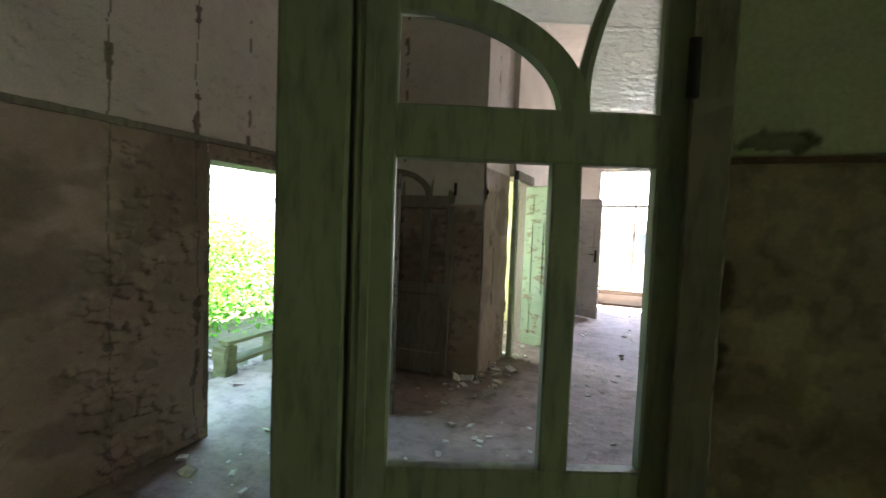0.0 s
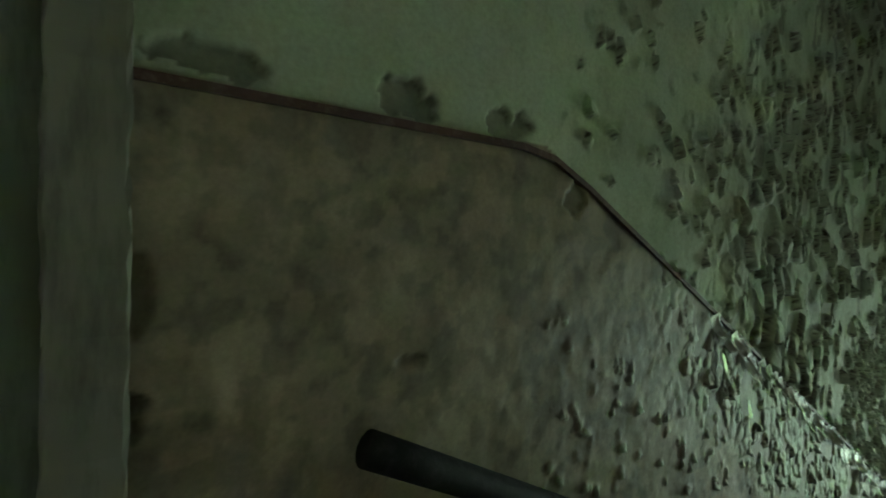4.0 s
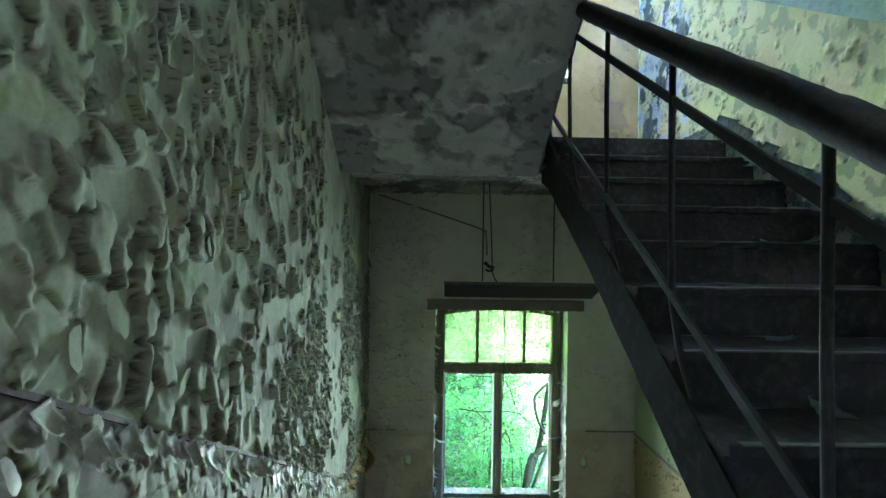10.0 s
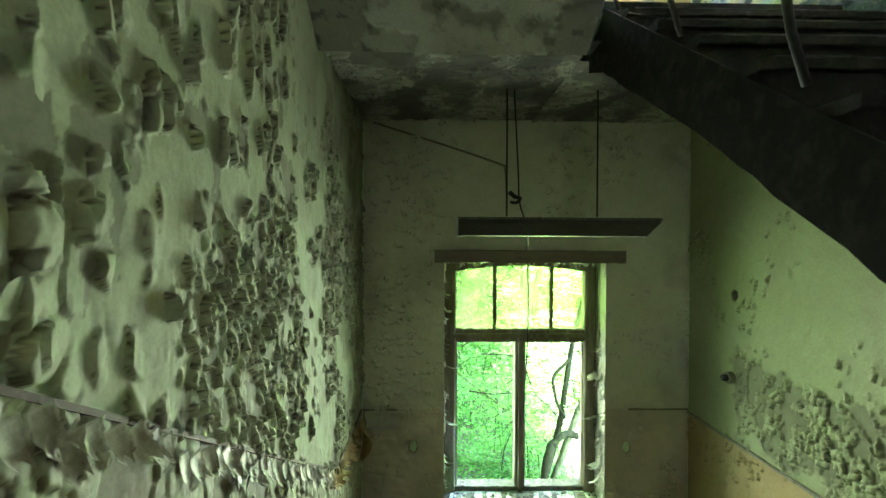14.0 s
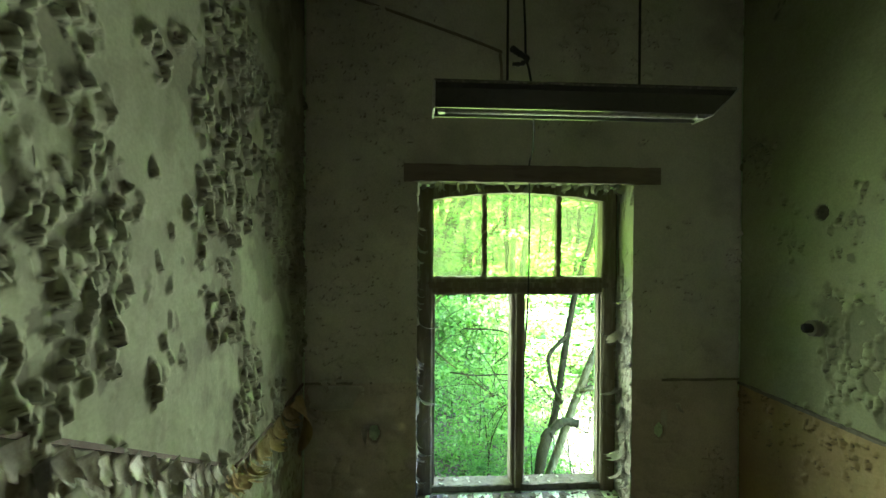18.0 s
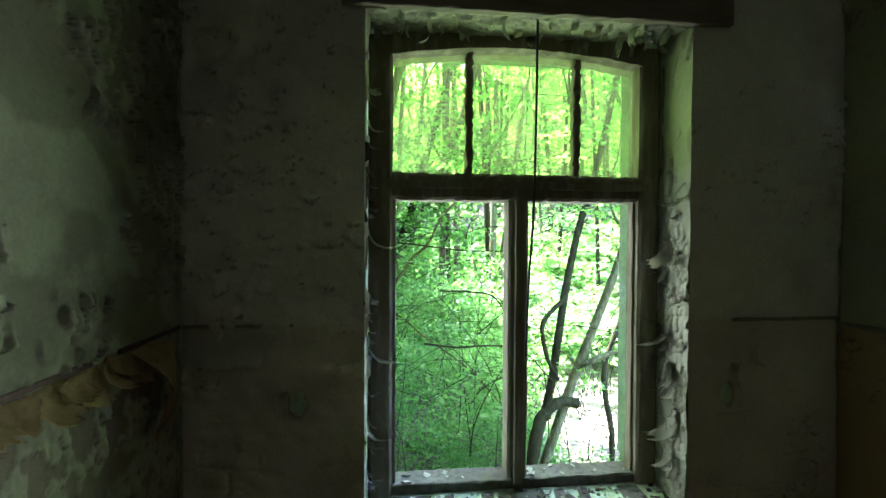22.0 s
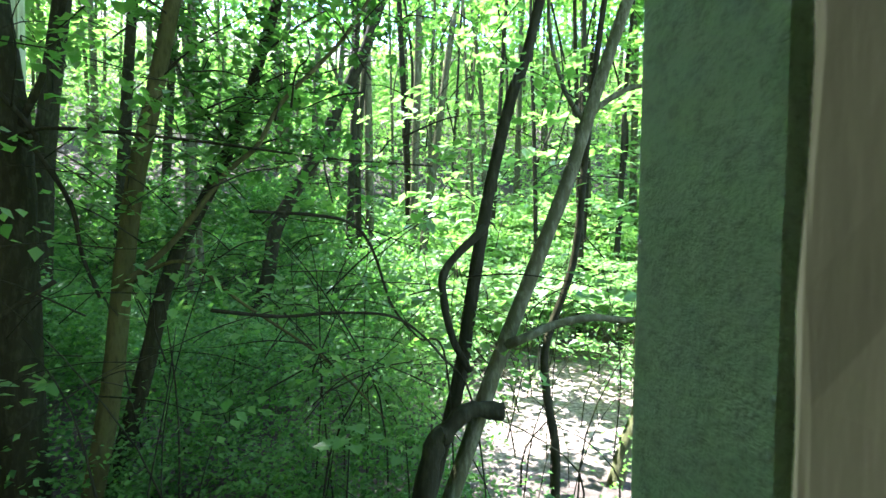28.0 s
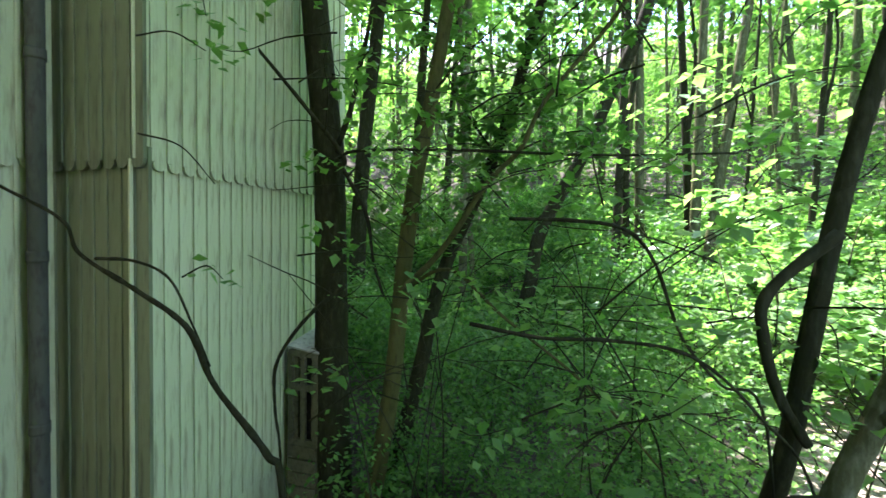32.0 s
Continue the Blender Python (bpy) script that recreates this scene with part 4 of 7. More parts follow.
stairs_upper = thing("upper_stair_flight", "dark worn stair flight with pale nosings and a closed stringer", "stairs", kind="structure")
N_U = 12
riseU, goU = ZH / N_U, 0.283
X_U0 = 4.60 - (N_U - 1) * goU
for k in range(1, N_U):
    x0, z1 = X_U0 + (k - 1) * goU, k * riseU
    back = x0 + goU + 0.03
    outline = [(x0, max(z1 - riseU, low_edge(x0) + 0.012)), (back, low_edge(back) + 0.012), (back, z1 - 0.03), (x0, z1 - 0.03)]
    st = part("step", prism(outline, YR, 0.692), M_STEP, stairs_upper)
    part("nosing", rough_bar(x0 - 0.025, x0 + goU + 0.005, YR, 0.698, z1 - 0.032, z1, axis=1, wear=0.003, step=0.06, seed=k), M_STEP, st)
    part("worn_edge", rough_bar(x0 - 0.024, x0 - 0.002, YR + 0.1, 0.66, z1 - 0.001, z1 + 0.003, axis=1, wear=0.0012, step=0.05, seed=k + 40), M_NOSING, st)
slope = riseU / goU
edge_rnd = random.Random(3)
lower = [(x, low_edge(x) + edge_rnd.uniform(-0.007, 0.007)) for x in np.linspace(1.64, 4.80, 46)]
part("stringer", prism([(4.80, ZH - 0.03), (4.60, ZH - 0.03), (X_U0 + 0.01, riseU - 0.10), (X_U0 + 0.01, -0.02)] + lower, 0.690, 0.700), M_STRINGER, stairs_upper)
part("underside", prism([(4.78, 1.985), (4.60, 1.91), (3.78, 1.415), (2.75, 0.71), (1.66, -0.02), (1.56, -0.02), (4.60, 2.03), (4.78, 2.08)], YR, 0.689), M_SOFFIT, stairs_upper)

shard_rnd = random.Random(37)
shards = thing("paint_shards", "fallen curled paint sheets lying on the upper stair flight", "paint shards", kind="stuff")
for i in range(22):
    k = shard_rnd.choice((2, 3, 3, 4, 4, 5, 6, 8))
    f = part("paint_sheet", curl_flake(shard_rnd, shard_rnd.uniform(0.07, 0.16), shard_rnd.uniform(0.08, 0.18), 0.5), M_SKIRT if i % 3 else M_NOSING, shards, smooth=True)
    f.matrix_world = Matrix.Translation((X_U0 + (k - 0.5) * goU + shard_rnd.uniform(-0.08, 0.08), shard_rnd.uniform(-0.5, 0.35), k * riseU + 0.012)) @ pose(0, 0, 0, shard_rnd.uniform(78, 92), 0, shard_rnd.uniform(0, 360))

# half landing and the flight above it
landing = thing("half_landing", "damp grey half landing slab with flaking underside", "landing", kind="structure")
part("slab", boxed(4.60, XW + 0.02, YR, YW + 0.04, 2.06, ZH), M_STEP, landing)


def soffit_relief(u, v):
    """Layers of old limewash: pale islands with torn edges over a darker coat."""
    coat = fbm(u * 3.1, v * 3.1, 83, 5)
    top = smooth_between(coat, 0.475, 0.49)
    second = smooth_between(fbm(u * 5.2, v * 5.2, 86, 5), 0.50, 0.515)
    h, p, gone = plates(u, v, 0.075, 0.070, 0.016, 81, 0.8, 0.05, 1.0, 0.22)
    speck = smooth_between(fbm(u * 16, v * 16, 85, 4), 0.62, 0.65)
    return 0.010 * fbm(u * 3, v * 3, 84) + 0.006 * top + 0.003 * second + h * top, np.clip(0.62 * (1 - top) * (1 - 0.35 * second) + 0.5 * p * top + 0.35 * speck, 0, 1), np.zeros_like(u)


def crumbly(u, v):
    h, p, gone = plates(u, v, 0.040, 0.055, 0.026, 91, 0.3, 0.25)
    torn = smooth_between(fbm(u * 4, v * 5, 93, 5), 0.40, 0.43)
    return h * torn + 0.018 * fbm(u * 7, v * 7, 92), np.clip(0.9 * p * torn + 0.75 * (1 - torn), 0, 1), smooth_between(fbm(u * 5, v * 5, 94, 4), 0.42, 0.58)


sheet("underside", (4.58, 0.76, 2.05), (1, 0, 0), (0, 1, 0), (0, 0, -1), XW - 4.58, YW - 0.75, 0.009, crumbly, M_CRUMBLE, landing)
sheet("underside_beyond", (4.80, YR, 2.05), (1, 0, 0), (0, 1, 0), (0, 0, -1), XW - 4.80, 0.76 - YR, 0.02, crumbly, M_CRUMBLE, landing)
flight_b = thing("next_stair_flight", "sloping grey plaster soffit of the flight above", "stairs", kind="structure")
fb = bmesh.new()
prof = [(4.60, 1.99), (4.60, 2.25), (1.0, 2.25 + 3.6 * 0.66), (1.0, 1.99 + 3.6 * 0.66)]
a = [fb.verts.new((x, 0.80, z)) for x, z in prof]
b = [fb.verts.new((x, YW + 0.01, z)) for x, z in prof]
fb.faces.new(a), fb.faces.new(b[::-1])
for i in range(4):
    fb.faces.new((a[i], a[(i + 1) % 4], b[(i + 1) % 4], b[i]))
bmesh.ops.recalc_face_normals(fb, faces=fb.faces)
part("slab", fb, M_SOFFIT, flight_b)
L_B = math.hypot(3.6, 3.6 * 0.66)
sheet("soffit_skin", (4.585, 0.785, 1.985), (-3.6 / L_B, 0, 3.6 * 0.66 / L_B), (0, 1, 0), (-0.66 / math.hypot(1, 0.66), 0, -1 / math.hypot(1, 0.66)), L_B, YW - 0.775, 0.014, soffit_relief, M_SOFFIT, flight_b)
sheet("edge_skin", (4.585, 0.782, 1.985), (-3.6 / L_B, 0, 3.6 * 0.66 / L_B), (0, 0, 1), (0, -1, 0), L_B, 0.26, 0.02, soffit_relief, M_SOFFIT, flight_b)

# dado strips
trim = thing("dado_trim", "thin brown painted dado strip following the stair", "trim", kind="structure")
tb = bmesh.new()
pts = [(0.49, 1.662), (1.20, 1.66), (1.30, 1.645), (1.42, 1.59), (5.0, -0.335), (5.15, -0.337), (XW, -0.337)]
for (x0, z0), (x1, z1) in zip(pts, pts[1:]):
    n = max(1, int((x1 - x0) / 0.12))
    for i in range(n):
        xa, xb = x0 + (x1 - x0) * i / n, x0 + (x1 - x0) * (i + 1) / n
        za, zb = z0 + (z1 - z0) * i / n, z0 + (z1 - z0) * (i + 1) / n
        if 0.60 < xa < 0.63 or random.random() < 0.02:
            continue
        vs = [tb.verts.new((x, y, z + dz)) for x, z in ((xa, za), (xb, zb)) for y in (YW + 0.02, YW + 0.004) for dz in (-0.007, 0.007)]
        for q in ((0, 1, 3, 2), (4, 6, 7, 5), (2, 3, 7, 6), (0, 4, 5, 1), (1, 5, 7, 3), (0, 2, 6, 4)):
            tb.faces.new([vs[i] for i in q])
bmesh.ops.recalc_face_normals(tb, faces=tb.faces)
part("strip", tb, M_LINE, trim)
bb = bmesh.new()
prof = [(2.2, 1.02), (5.4, 1.02), (5.4, 1.13), (2.2, 1.13)]
a = [bb.verts.new((x, YR - 0.01, float(stair_line(x)) + dz)) for x, dz in prof]
b = [bb.verts.new((x, YR + 0.014, float(stair_line(x)) + dz)) for x, dz in prof]
bb.faces.new(a), bb.faces.new(b[::-1])
for i in range(4):
    bb.faces.new((a[i], a[(i + 1) % 4], b[(i + 1) % 4], b[i]))
bmesh.ops.recalc_face_normals(bb, faces=bb.faces)
part("teal_band", bb, M_TEAL, trim)
part("strip", rough_bar(XW - 0.002, XW + 0.02, WY1 + 0.19, YW, -0.345, -0.330, axis=1, wear=0.002, step=0.05, seed=3), M_CASING, trim)
part("strip", rough_bar(XW - 0.002, XW + 0.02, YR, WY0 - 0.19, -0.345, -0.330, axis=1, wear=0.002, step=0.05, seed=4), M_CASING, trim)
part("strip", rough_bar(4.0, XW, YR - 0.01, YR + 0.012, -0.368, -0.35, axis=0, wear=0.003, step=0.05, seed=5), M_CASING, trim)

# railing of the upper flight
railing = thing("stair_railing", "dark iron stair railing with a thick black handrail", "railing")
line = lambda x, dz: (x, 0.78, ZH + (x - 4.60) * slope + dz)
part("handrail", tube(bmesh.new(), [line(x, 1.03) for x in (1.3, 2.0, 2.8, 3.6, 4.35)], 0.041, 0.041, 12, 22, 0.045, 5), M_RAIL, railing, smooth=True)
for dz, r in ((0.875, 0.013), (0.30, 0.012)):
    part("rail_bar", rough_bar(0, math.hypot(3.2, 3.2 * slope), -0.006, 0.006, -0.0135, 0.0135, axis=0, wear=0.001, step=0.2, seed=7), M_IRON, railing).matrix_world = Matrix.Translation(line(1.25, dz)) @ pose(0, 0, 0, 0, -math.degrees(math.atan(slope)), 0)
for x in (1.67, 2.20, 2.75, 3.28, 3.82, 4.36):
    x_, y_, z_ = line(x, 0)
    part("baluster", tube(bmesh.new(), [(x, 0.71, z_ - 0.01), (x, 0.775, z_ + 0.28), (x, 0.78, z_ + 1.02)], 0.0105, 0.0105, 8, 2), M_IRON, railing, smooth=True)

wall_rail = thing("wall_handrail", "thick black plastic handrail along the stair wall", "handrail")
part("rail", tube(bmesh.new(), [(0.82, 2.06, 1.135), (1.3, 2.06, 0.88), (2.4, 2.06, 0.29), (3.6, 2.06, -0.36), (4.9, 2.06, -1.06)], 0.03, 0.03, 14, 4), M_RAIL, wall_rail, smooth=True)
for x, z in ((1.6, 0.72), (2.9, 0.02), (4.3, -0.73)):
    part("bracket", tube(bmesh.new(), [(x, 2.06, z - 0.02), (x, 2.06, z - 0.06), (x, YW + 0.03, z - 0.07)], 0.008, 0.008, 8, 3), M_IRON, wall_rail, smooth=True)

# ---- window ----


def build_window(name, zo, glass):
    w = thing(name, "old wooden window with flaking white paint, a transom and no glass in the lower sashes", "window", kind="structure")
    w.location = (0, 0, zo)
    fr = part("window_frame", rough_bar(6.25, 6.36, WY0 + 0.005, WY0 + 0.105, WZ0, WZ1 - 0.03, axis=2, wear=0.0018, step=0.07, seed=1), M_OLDWOOD, w)
    part("jamb", rough_bar(6.25, 6.36, WY1 - 0.11, WY1 - 0.005, WZ0, WZ1 - 0.03, axis=2, wear=0.0018, step=0.07, seed=2), M_OLDWOOD, fr)
    hb = bmesh.new()
    ys = np.linspace(WY0 + 0.085, WY1 - 0.095, 33)
    rows = []
    for i, y in enumerate(ys):
        zz = WZ1 - 0.117 + 0.055 * (1 - ((y - 0.8) / 0.6) ** 2) + random.uniform(-0.0035, 0.0035)
        rows.append([hb.verts.new(c) for c in ((6.25, y, zz), (6.40, y, zz), (6.40, y, WZ1 - 0.004), (6.25, y, WZ1 - 0.004))])
    for r0, r1 in zip(rows, rows[1:]):
        for k in range(4):
            hb.faces.new((r0[k], r0[(k + 1) % 4], r1[(k + 1) % 4], r1[k]))
    hb.faces.new(rows[0][::-1]), hb.faces.new(rows[-1])
    bmesh.ops.recalc_face_normals(hb, faces=hb.faces)
    part("head", hb, M_OLDWOOD, fr)
    part("transom", rough_bar(6.26, 6.41, WY0 + 0.085, WY1 - 0.095, 0.168, 0.285, axis=1, wear=0.004, step=0.025, seed=3), M_OLDWOOD, w)
    part("transom_lip", rough_bar(6.235, 6.262, WY0 + 0.07, WY1 - 0.08, 0.215, 0.25, axis=1, wear=0.0018, step=0.07, seed=13), M_OLDWOOD, w)
    part("mullion", rough_bar(6.28, 6.39, 0.745, 0.838, WZ0 + 0.03, 0.17, axis=2, wear=0.0018, step=0.07, seed=4), M_OLDWOOD, w)
    part("mullion_bead", rough_bar(6.255, 6.282, 0.772, 0.812, WZ0 + 0.03, 0.17, axis=2, wear=0.0018, step=0.07, seed=14), M_OLDWOOD, w)
    for y in (1.018, 0.515):
        part("glazing_bar", rough_bar(6.30, 6.35, y - 0.016, y + 0.016, 0.285, WZ1 - 0.05, axis=2, wear=0.006, step=0.02, seed=int(100 * y)), M_OLDWOOD, w)
    for y0, y1 in ((1.375, 1.345), (0.215, 0.245)):
        part("sash_stile", rough_bar(6.29, 6.34, min(y0, y1), max(y0, y1), WZ0 + 0.03, 0.168, axis=2, wear=0.002, step=0.06, seed=int(50 * y0)), M_OLDWOOD, w)
    part("bottom_rail", rough_bar(6.27, 6.40, WY0 + 0.085, WY1 - 0.095, WZ0, WZ0 + 0.045, axis=1, wear=0.003, step=0.04, seed=6), M_SILL, w)
    if glass:
        for y0, y1 in ((0.531, 1.002), (1.034, 1.37), (0.22, 0.499)):
            p = part("pane", boxed(6.322, 6.326, y0, y1, 0.287, WZ1 - 0.045), M_GLASS, w)
            p.visible_shadow = False
    part("window_sill", rough_bar(XW - 0.03, 6.26, WY0 + 0.002, WY1 - 0.002, WZ0 - 0.05, WZ0, axis=1, wear=0.003, step=0.04, seed=7), M_SILL, w)
    part("outer_sill", rough_bar(6.40, XO + 0.06, WY0 + 0.002, WY1 - 0.002, WZ0 - 0.158, WZ0 - 0.14, axis=1, wear=0.003, seed=8), M_PIPE, w)
    return w


window_1 = build_window("window_1", 0, True)
window_2 = build_window("window_2", UPW, True)


def reveal_relief(seed, crack, low):
    """Limewashed reveal: smooth sheets above, popped into plates with open cracks below the height low."""
    def f(u, v):
        h, p, gone = plates(u, v, 0.034, 0.040, 0.013, seed, 0.9, 0.12, 1.0, None, 0.4)
        hs, ps, gs = plates(u, v, 0.060, 0.110, 0.016, seed + 50, 0.6, 0.03, 1.0, 0.30)
        k = smooth_between(low + 0.8 * (fbm(u * 6, v * 3, seed + 1) - 0.5) - v, -0.03, 0.03) * crack
        torn = smooth_between(fbm(u * 7, v * 3.2, seed + 2, 5), 0.60, 0.615) * (1 - 0.6 * k)
        return h * k + hs * (1 - k) + 0.008 * fbm(u * 7, v * 5, seed) - 0.006 * torn, np.clip(np.maximum(0.9 * p * k + 0.8 * ps * (1 - k), torn), 0, 1), np.zeros_like(u)
    return f


XC = XW + 0.004
M_REVEALPEEL = plaster_material("peeling_reveal", (0.40, 0.41, 0.31), (0.50, 0.51, 0.40), (0.5, 0.5, 0.43), (0.6, 0.6, 0.52), (0.16, 0.145, 0.115), (0.28, 0.255, 0.21))
sheet("reveal_skin", (XC, WY0 - 0.002, WZ0), (1, 0, 0), (0, 0, 1), (0, 1, 0), 0.225, WZ1 - WZ0, 0.006, reveal_relief(101, 1.0, 1.25), M_REVEALPEEL, wall_window)
sheet("reveal_skin", (XC, WY1 + 0.002, WZ0), (1, 0, 0), (0, 0, 1), (0, -1, 0), 0.225, WZ1 - WZ0, 0.006, reveal_relief(102, 0.5, 0.1), M_REVEALPEEL, wall_window)
sheet("reveal_skin", (XW, WY0, WZ1 - 0.002), (1, 0, 0), (0, 1, 0), (0, 0, -1), 0.225, WY1 - WY0, 0.008, reveal_relief(103, 1.0, 2.0), M_REVEALPEEL, wall_window)


rnd = random.Random(5)
peels = thing("peeling_paint_strips", "curling pale paint sheets hanging from the window reveals", "paint strips", kind="stuff")
meshes = []
for i in range(12):
    meshes.append(part("paint_strip", curl_flake(rnd, rnd.uniform(0.022, 0.05), rnd.uniform(0.035, 0.085), 1), M_REVEALPEEL, peels, smooth=True))
for i in range(4):
    meshes.append(part("paint_sheet", curl_flake(rnd, rnd.uniform(0.07, 0.10), rnd.uniform(0.12, 0.19), 1), M_REVEALPEEL, peels, smooth=True))
spots = []
for i in range(64):
    right = rnd.random() < 0.62
    z = WZ0 + 0.1 + (1.35 if right else 1.75) * rnd.random() ** 1.3
    spots.append((i % 12, rnd.uniform(6.07, 6.17) if right and rnd.random() < 0.45 else rnd.uniform(6.18, 6.245), right, z, rnd.uniform(-40, 40), rnd.uniform(-25, 25)))
for i, (x, right, z, ry, rz) in enumerate(((6.10, True, 0.22, 35, 5), (6.13, True, -0.02, -50, 10), (6.17, True, -0.55, 20, -15), (6.20, False, -0.42, 4, 10), (6.12, True, -0.78, -25, 0), (6.20, False, -0.80, 22, 0), (6.19, True, -0.72, 24, 6), (6.20, True, -0.36, 10, 0), (6.21, False, 0.05, -8, 5), (6.16, True, -0.90, 12, -8))):
    spots.append((12 + i % 4, x, right, z, ry, rz))
for i in range(40):
    ob = new("paint_curl", meshes[i % 12].data)
    ob.parent = peels
    ob.matrix_world = Matrix.Translation((rnd.uniform(XW + 0.03, 6.24), rnd.uniform(WY0 + 0.04, WY1 - 0.04), WZ1 - 0.012)) @ pose(0, 0, 0, rnd.uniform(-60, -10), rnd.uniform(-30, 30), rnd.uniform(0, 360))
used = set()
for k, x, right, z, ry, rz in spots:
    m = Matrix.Translation((x, WY0 + 0.008 if right else WY1 - 0.008, z)) @ pose(0, 0, 0, 0, ry, (0 if right else 180) + rz)
    ob = meshes[k] if k not in used else new(meshes[k].name.split(".")[0], meshes[k].data)
    used.add(k)
    ob.parent = peels
    ob.matrix_world = m

M_WEB, _nt, _b = base_material("dusty_cobweb", 0.9, 0, 0.1)
_b.inputs["Base Color"].default_value = (0.5, 0.52, 0.47, 1)
_tr, _mx = _nt.nodes.new("ShaderNodeBsdfTransparent"), _nt.nodes.new("ShaderNodeMixShader")
_nt.links.new(ramp(_nt, noise_node(_nt, 30, 4, 0.7, (1, 1, 0.4)), (0.42, 0.02), (0.7, 0.5)), _mx.inputs["Fac"])
_nt.links.new(_tr.outputs[0], _mx.inputs[1])
_nt.links.new(_b.outputs[0], _mx.inputs[2])
_nt.links.new(_mx.outputs[0], _nt.nodes["Material Output"].inputs["Surface"])
webs = thing("cobwebs", "dusty grey cobwebs stretched across the window corners", "cobwebs", kind="stuff")
for y_wall, s in ((WY0, 1), (WY1, -1)):
    for z in (-1.02, -0.62, -0.36, -0.1, 0.26):
        wbm = bmesh.new()
        x0, z0, d = rnd.uniform(6.10, 6.18), z + rnd.uniform(-0.05, 0.05), rnd.uniform(0.03, 0.07)
        rows = []
        for i in range(7):
            t = i / 6
            half = d * (0.5 - 0.42 * math.sin(math.pi * t)) * (1.4 - t)
            x, y, zz = x0 + (6.25 - x0) * t, y_wall + s * (0.004 + 0.10 * t**1.5), z0 - 0.02 * math.sin(math.pi * t) + 0.03 * t
            rows.append([wbm.verts.new((x, y, zz - half)), wbm.verts.new((x, y, zz + half))])
        for a, b in zip(rows, rows[1:]):
            wbm.faces.new((a[0], a[1], b[1], b[0]))
        part("web", wbm, M_WEB, webs, smooth=True)

flap_rnd = random.Random(15)
flaps = thing("ochre_paint_curls", "ochre paint skin curling off the wall under the dado strip", "paint curls", kind="stuff")
for i in range(15):
    x = 4.85 + 0.85 * i / 14 + flap_rnd.uniform(-0.03, 0.03)
    zt = float(dado_z(np.array([x]))[0]) - 0.012
    h = flap_rnd.uniform(0.06, 0.12)
    f = part("paint_curl", curl_flake(flap_rnd, flap_rnd.uniform(0.08, 0.15), h, 1), M_PAPER, flaps, smooth=True)
    f.matrix_world = Matrix.Translation((x, YW + 0.005, zt)) @ pose(0, 0, 0, 0, flap_rnd.uniform(-12, 12), 180 + flap_rnd.uniform(-15, 25))
dado_flaps = thing("dado_paint_flaps", "cream gloss paint flaps hanging in a row under the dado strip", "paint flaps", kind="stuff")
kinds = [part("paint_flap", curl_flake(flap_rnd, flap_rnd.uniform(0.045, 0.07), flap_rnd.uniform(0.06, 0.095), 0.45), M_CHIPGLOSS, dado_flaps, smooth=True) for _ in range(14)]
for i in range(52):
    x = 2.05 + 2.8 * i / 51 + flap_rnd.uniform(-0.012, 0.012)
    f = kinds[i] if i < 14 else new("paint_flap", kinds[flap_rnd.randrange(14)].data)
    f.parent = dado_flaps
    f.matrix_world = Matrix.Translation((x, YW - 0.001, float(dado_z(np.array([x]))[0]) - 0.012 - flap_rnd.choice((0, 0, 0.008, 0.03)))) @ pose(0, 0, 0, flap_rnd.uniform(-3, 4), flap_rnd.uniform(-6, 20), 180 + flap_rnd.uniform(-12, 6))
pb = bmesh.new()
rows = []
for i in range(13):
    t = i / 12
    row = []
    for k in range(9):
        s = k / 8
        w = 0.25 * (1 - 0.75 * t**1.4)
        row.append(pb.verts.new((5.67 + 0.10 * t + w * s + 0.01 * math.sin(7 * t + 3 * s), YW - 0.012 - 0.085 * math.sin(math.pi * min(1, 1.15 * t)) * (1 - 0.75 * s) - 0.03 * t * (1 - s) - 0.008 * math.sin(9 * s + 4 * t), -0.345 - 0.33 * t * (1 - 0.12 * s) + 0.01 * math.sin(5 * s))))
    rows.append(row)
for a, c in zip(rows, rows[1:]):
    for k in range(8):
        pb.faces.new((a[k], a[k + 1], c[k + 1], c[k]))
bmesh.ops.solidify(pb, geom=list(pb.faces), thickness=0.0015)
part("hanging_flap", pb, M_PAPER, flaps, smooth=True)

sag = thing("sagging_paint_skin", "paint skin sagging off the window wall below the strip", "paint skin", kind="stuff")
pb = bmesh.new()
rows = []
for i in range(17):
    t = i / 16
    drop = 0.11 + 0.05 * t + 0.17 * smooth_between(t, 0.86, 0.97)
    row = []
    for k in range(9):
        s = k / 8
        out = 0.055 * math.sin(0.5 * math.pi * s) ** 2 * (0.35 + 0.65 * math.sin(math.pi * min(1, 0.15 + t))) + 0.010 * math.sin(11 * t + 3 * s) * s
        row.append(pb.verts.new((XW - 0.004 - out, 2.10 - 0.33 * t + 0.012 * math.sin(6 * s), -0.35 - drop * s - 0.012 * math.sin(8 * t) * s)))
    rows.append(row)
for a, c in zip(rows, rows[1:]):
    for k in range(8):
        pb.faces.new((a[k], c[k], c[k + 1], a[k + 1]))
bmesh.ops.solidify(pb, geom=list(pb.faces), thickness=0.0015)
part("sheet", pb, M_WINDOWWALL, sag, smooth=True)
for y, z, w, h in ((1.76, -0.50, 0.05, 0.13), (-0.08, -0.52, 0.05, 0.12), (-0.16, -0.48, 0.04, 0.07)):
    f = part("paint_curl", curl_flake(flap_rnd, w, h, 0.8), M_WINDOWWALL, sag, smooth=True)
    f.matrix_world = Matrix.Translation((XW - 0.002, y, z)) @ pose(0, 0, 0, 0, 0, 90)

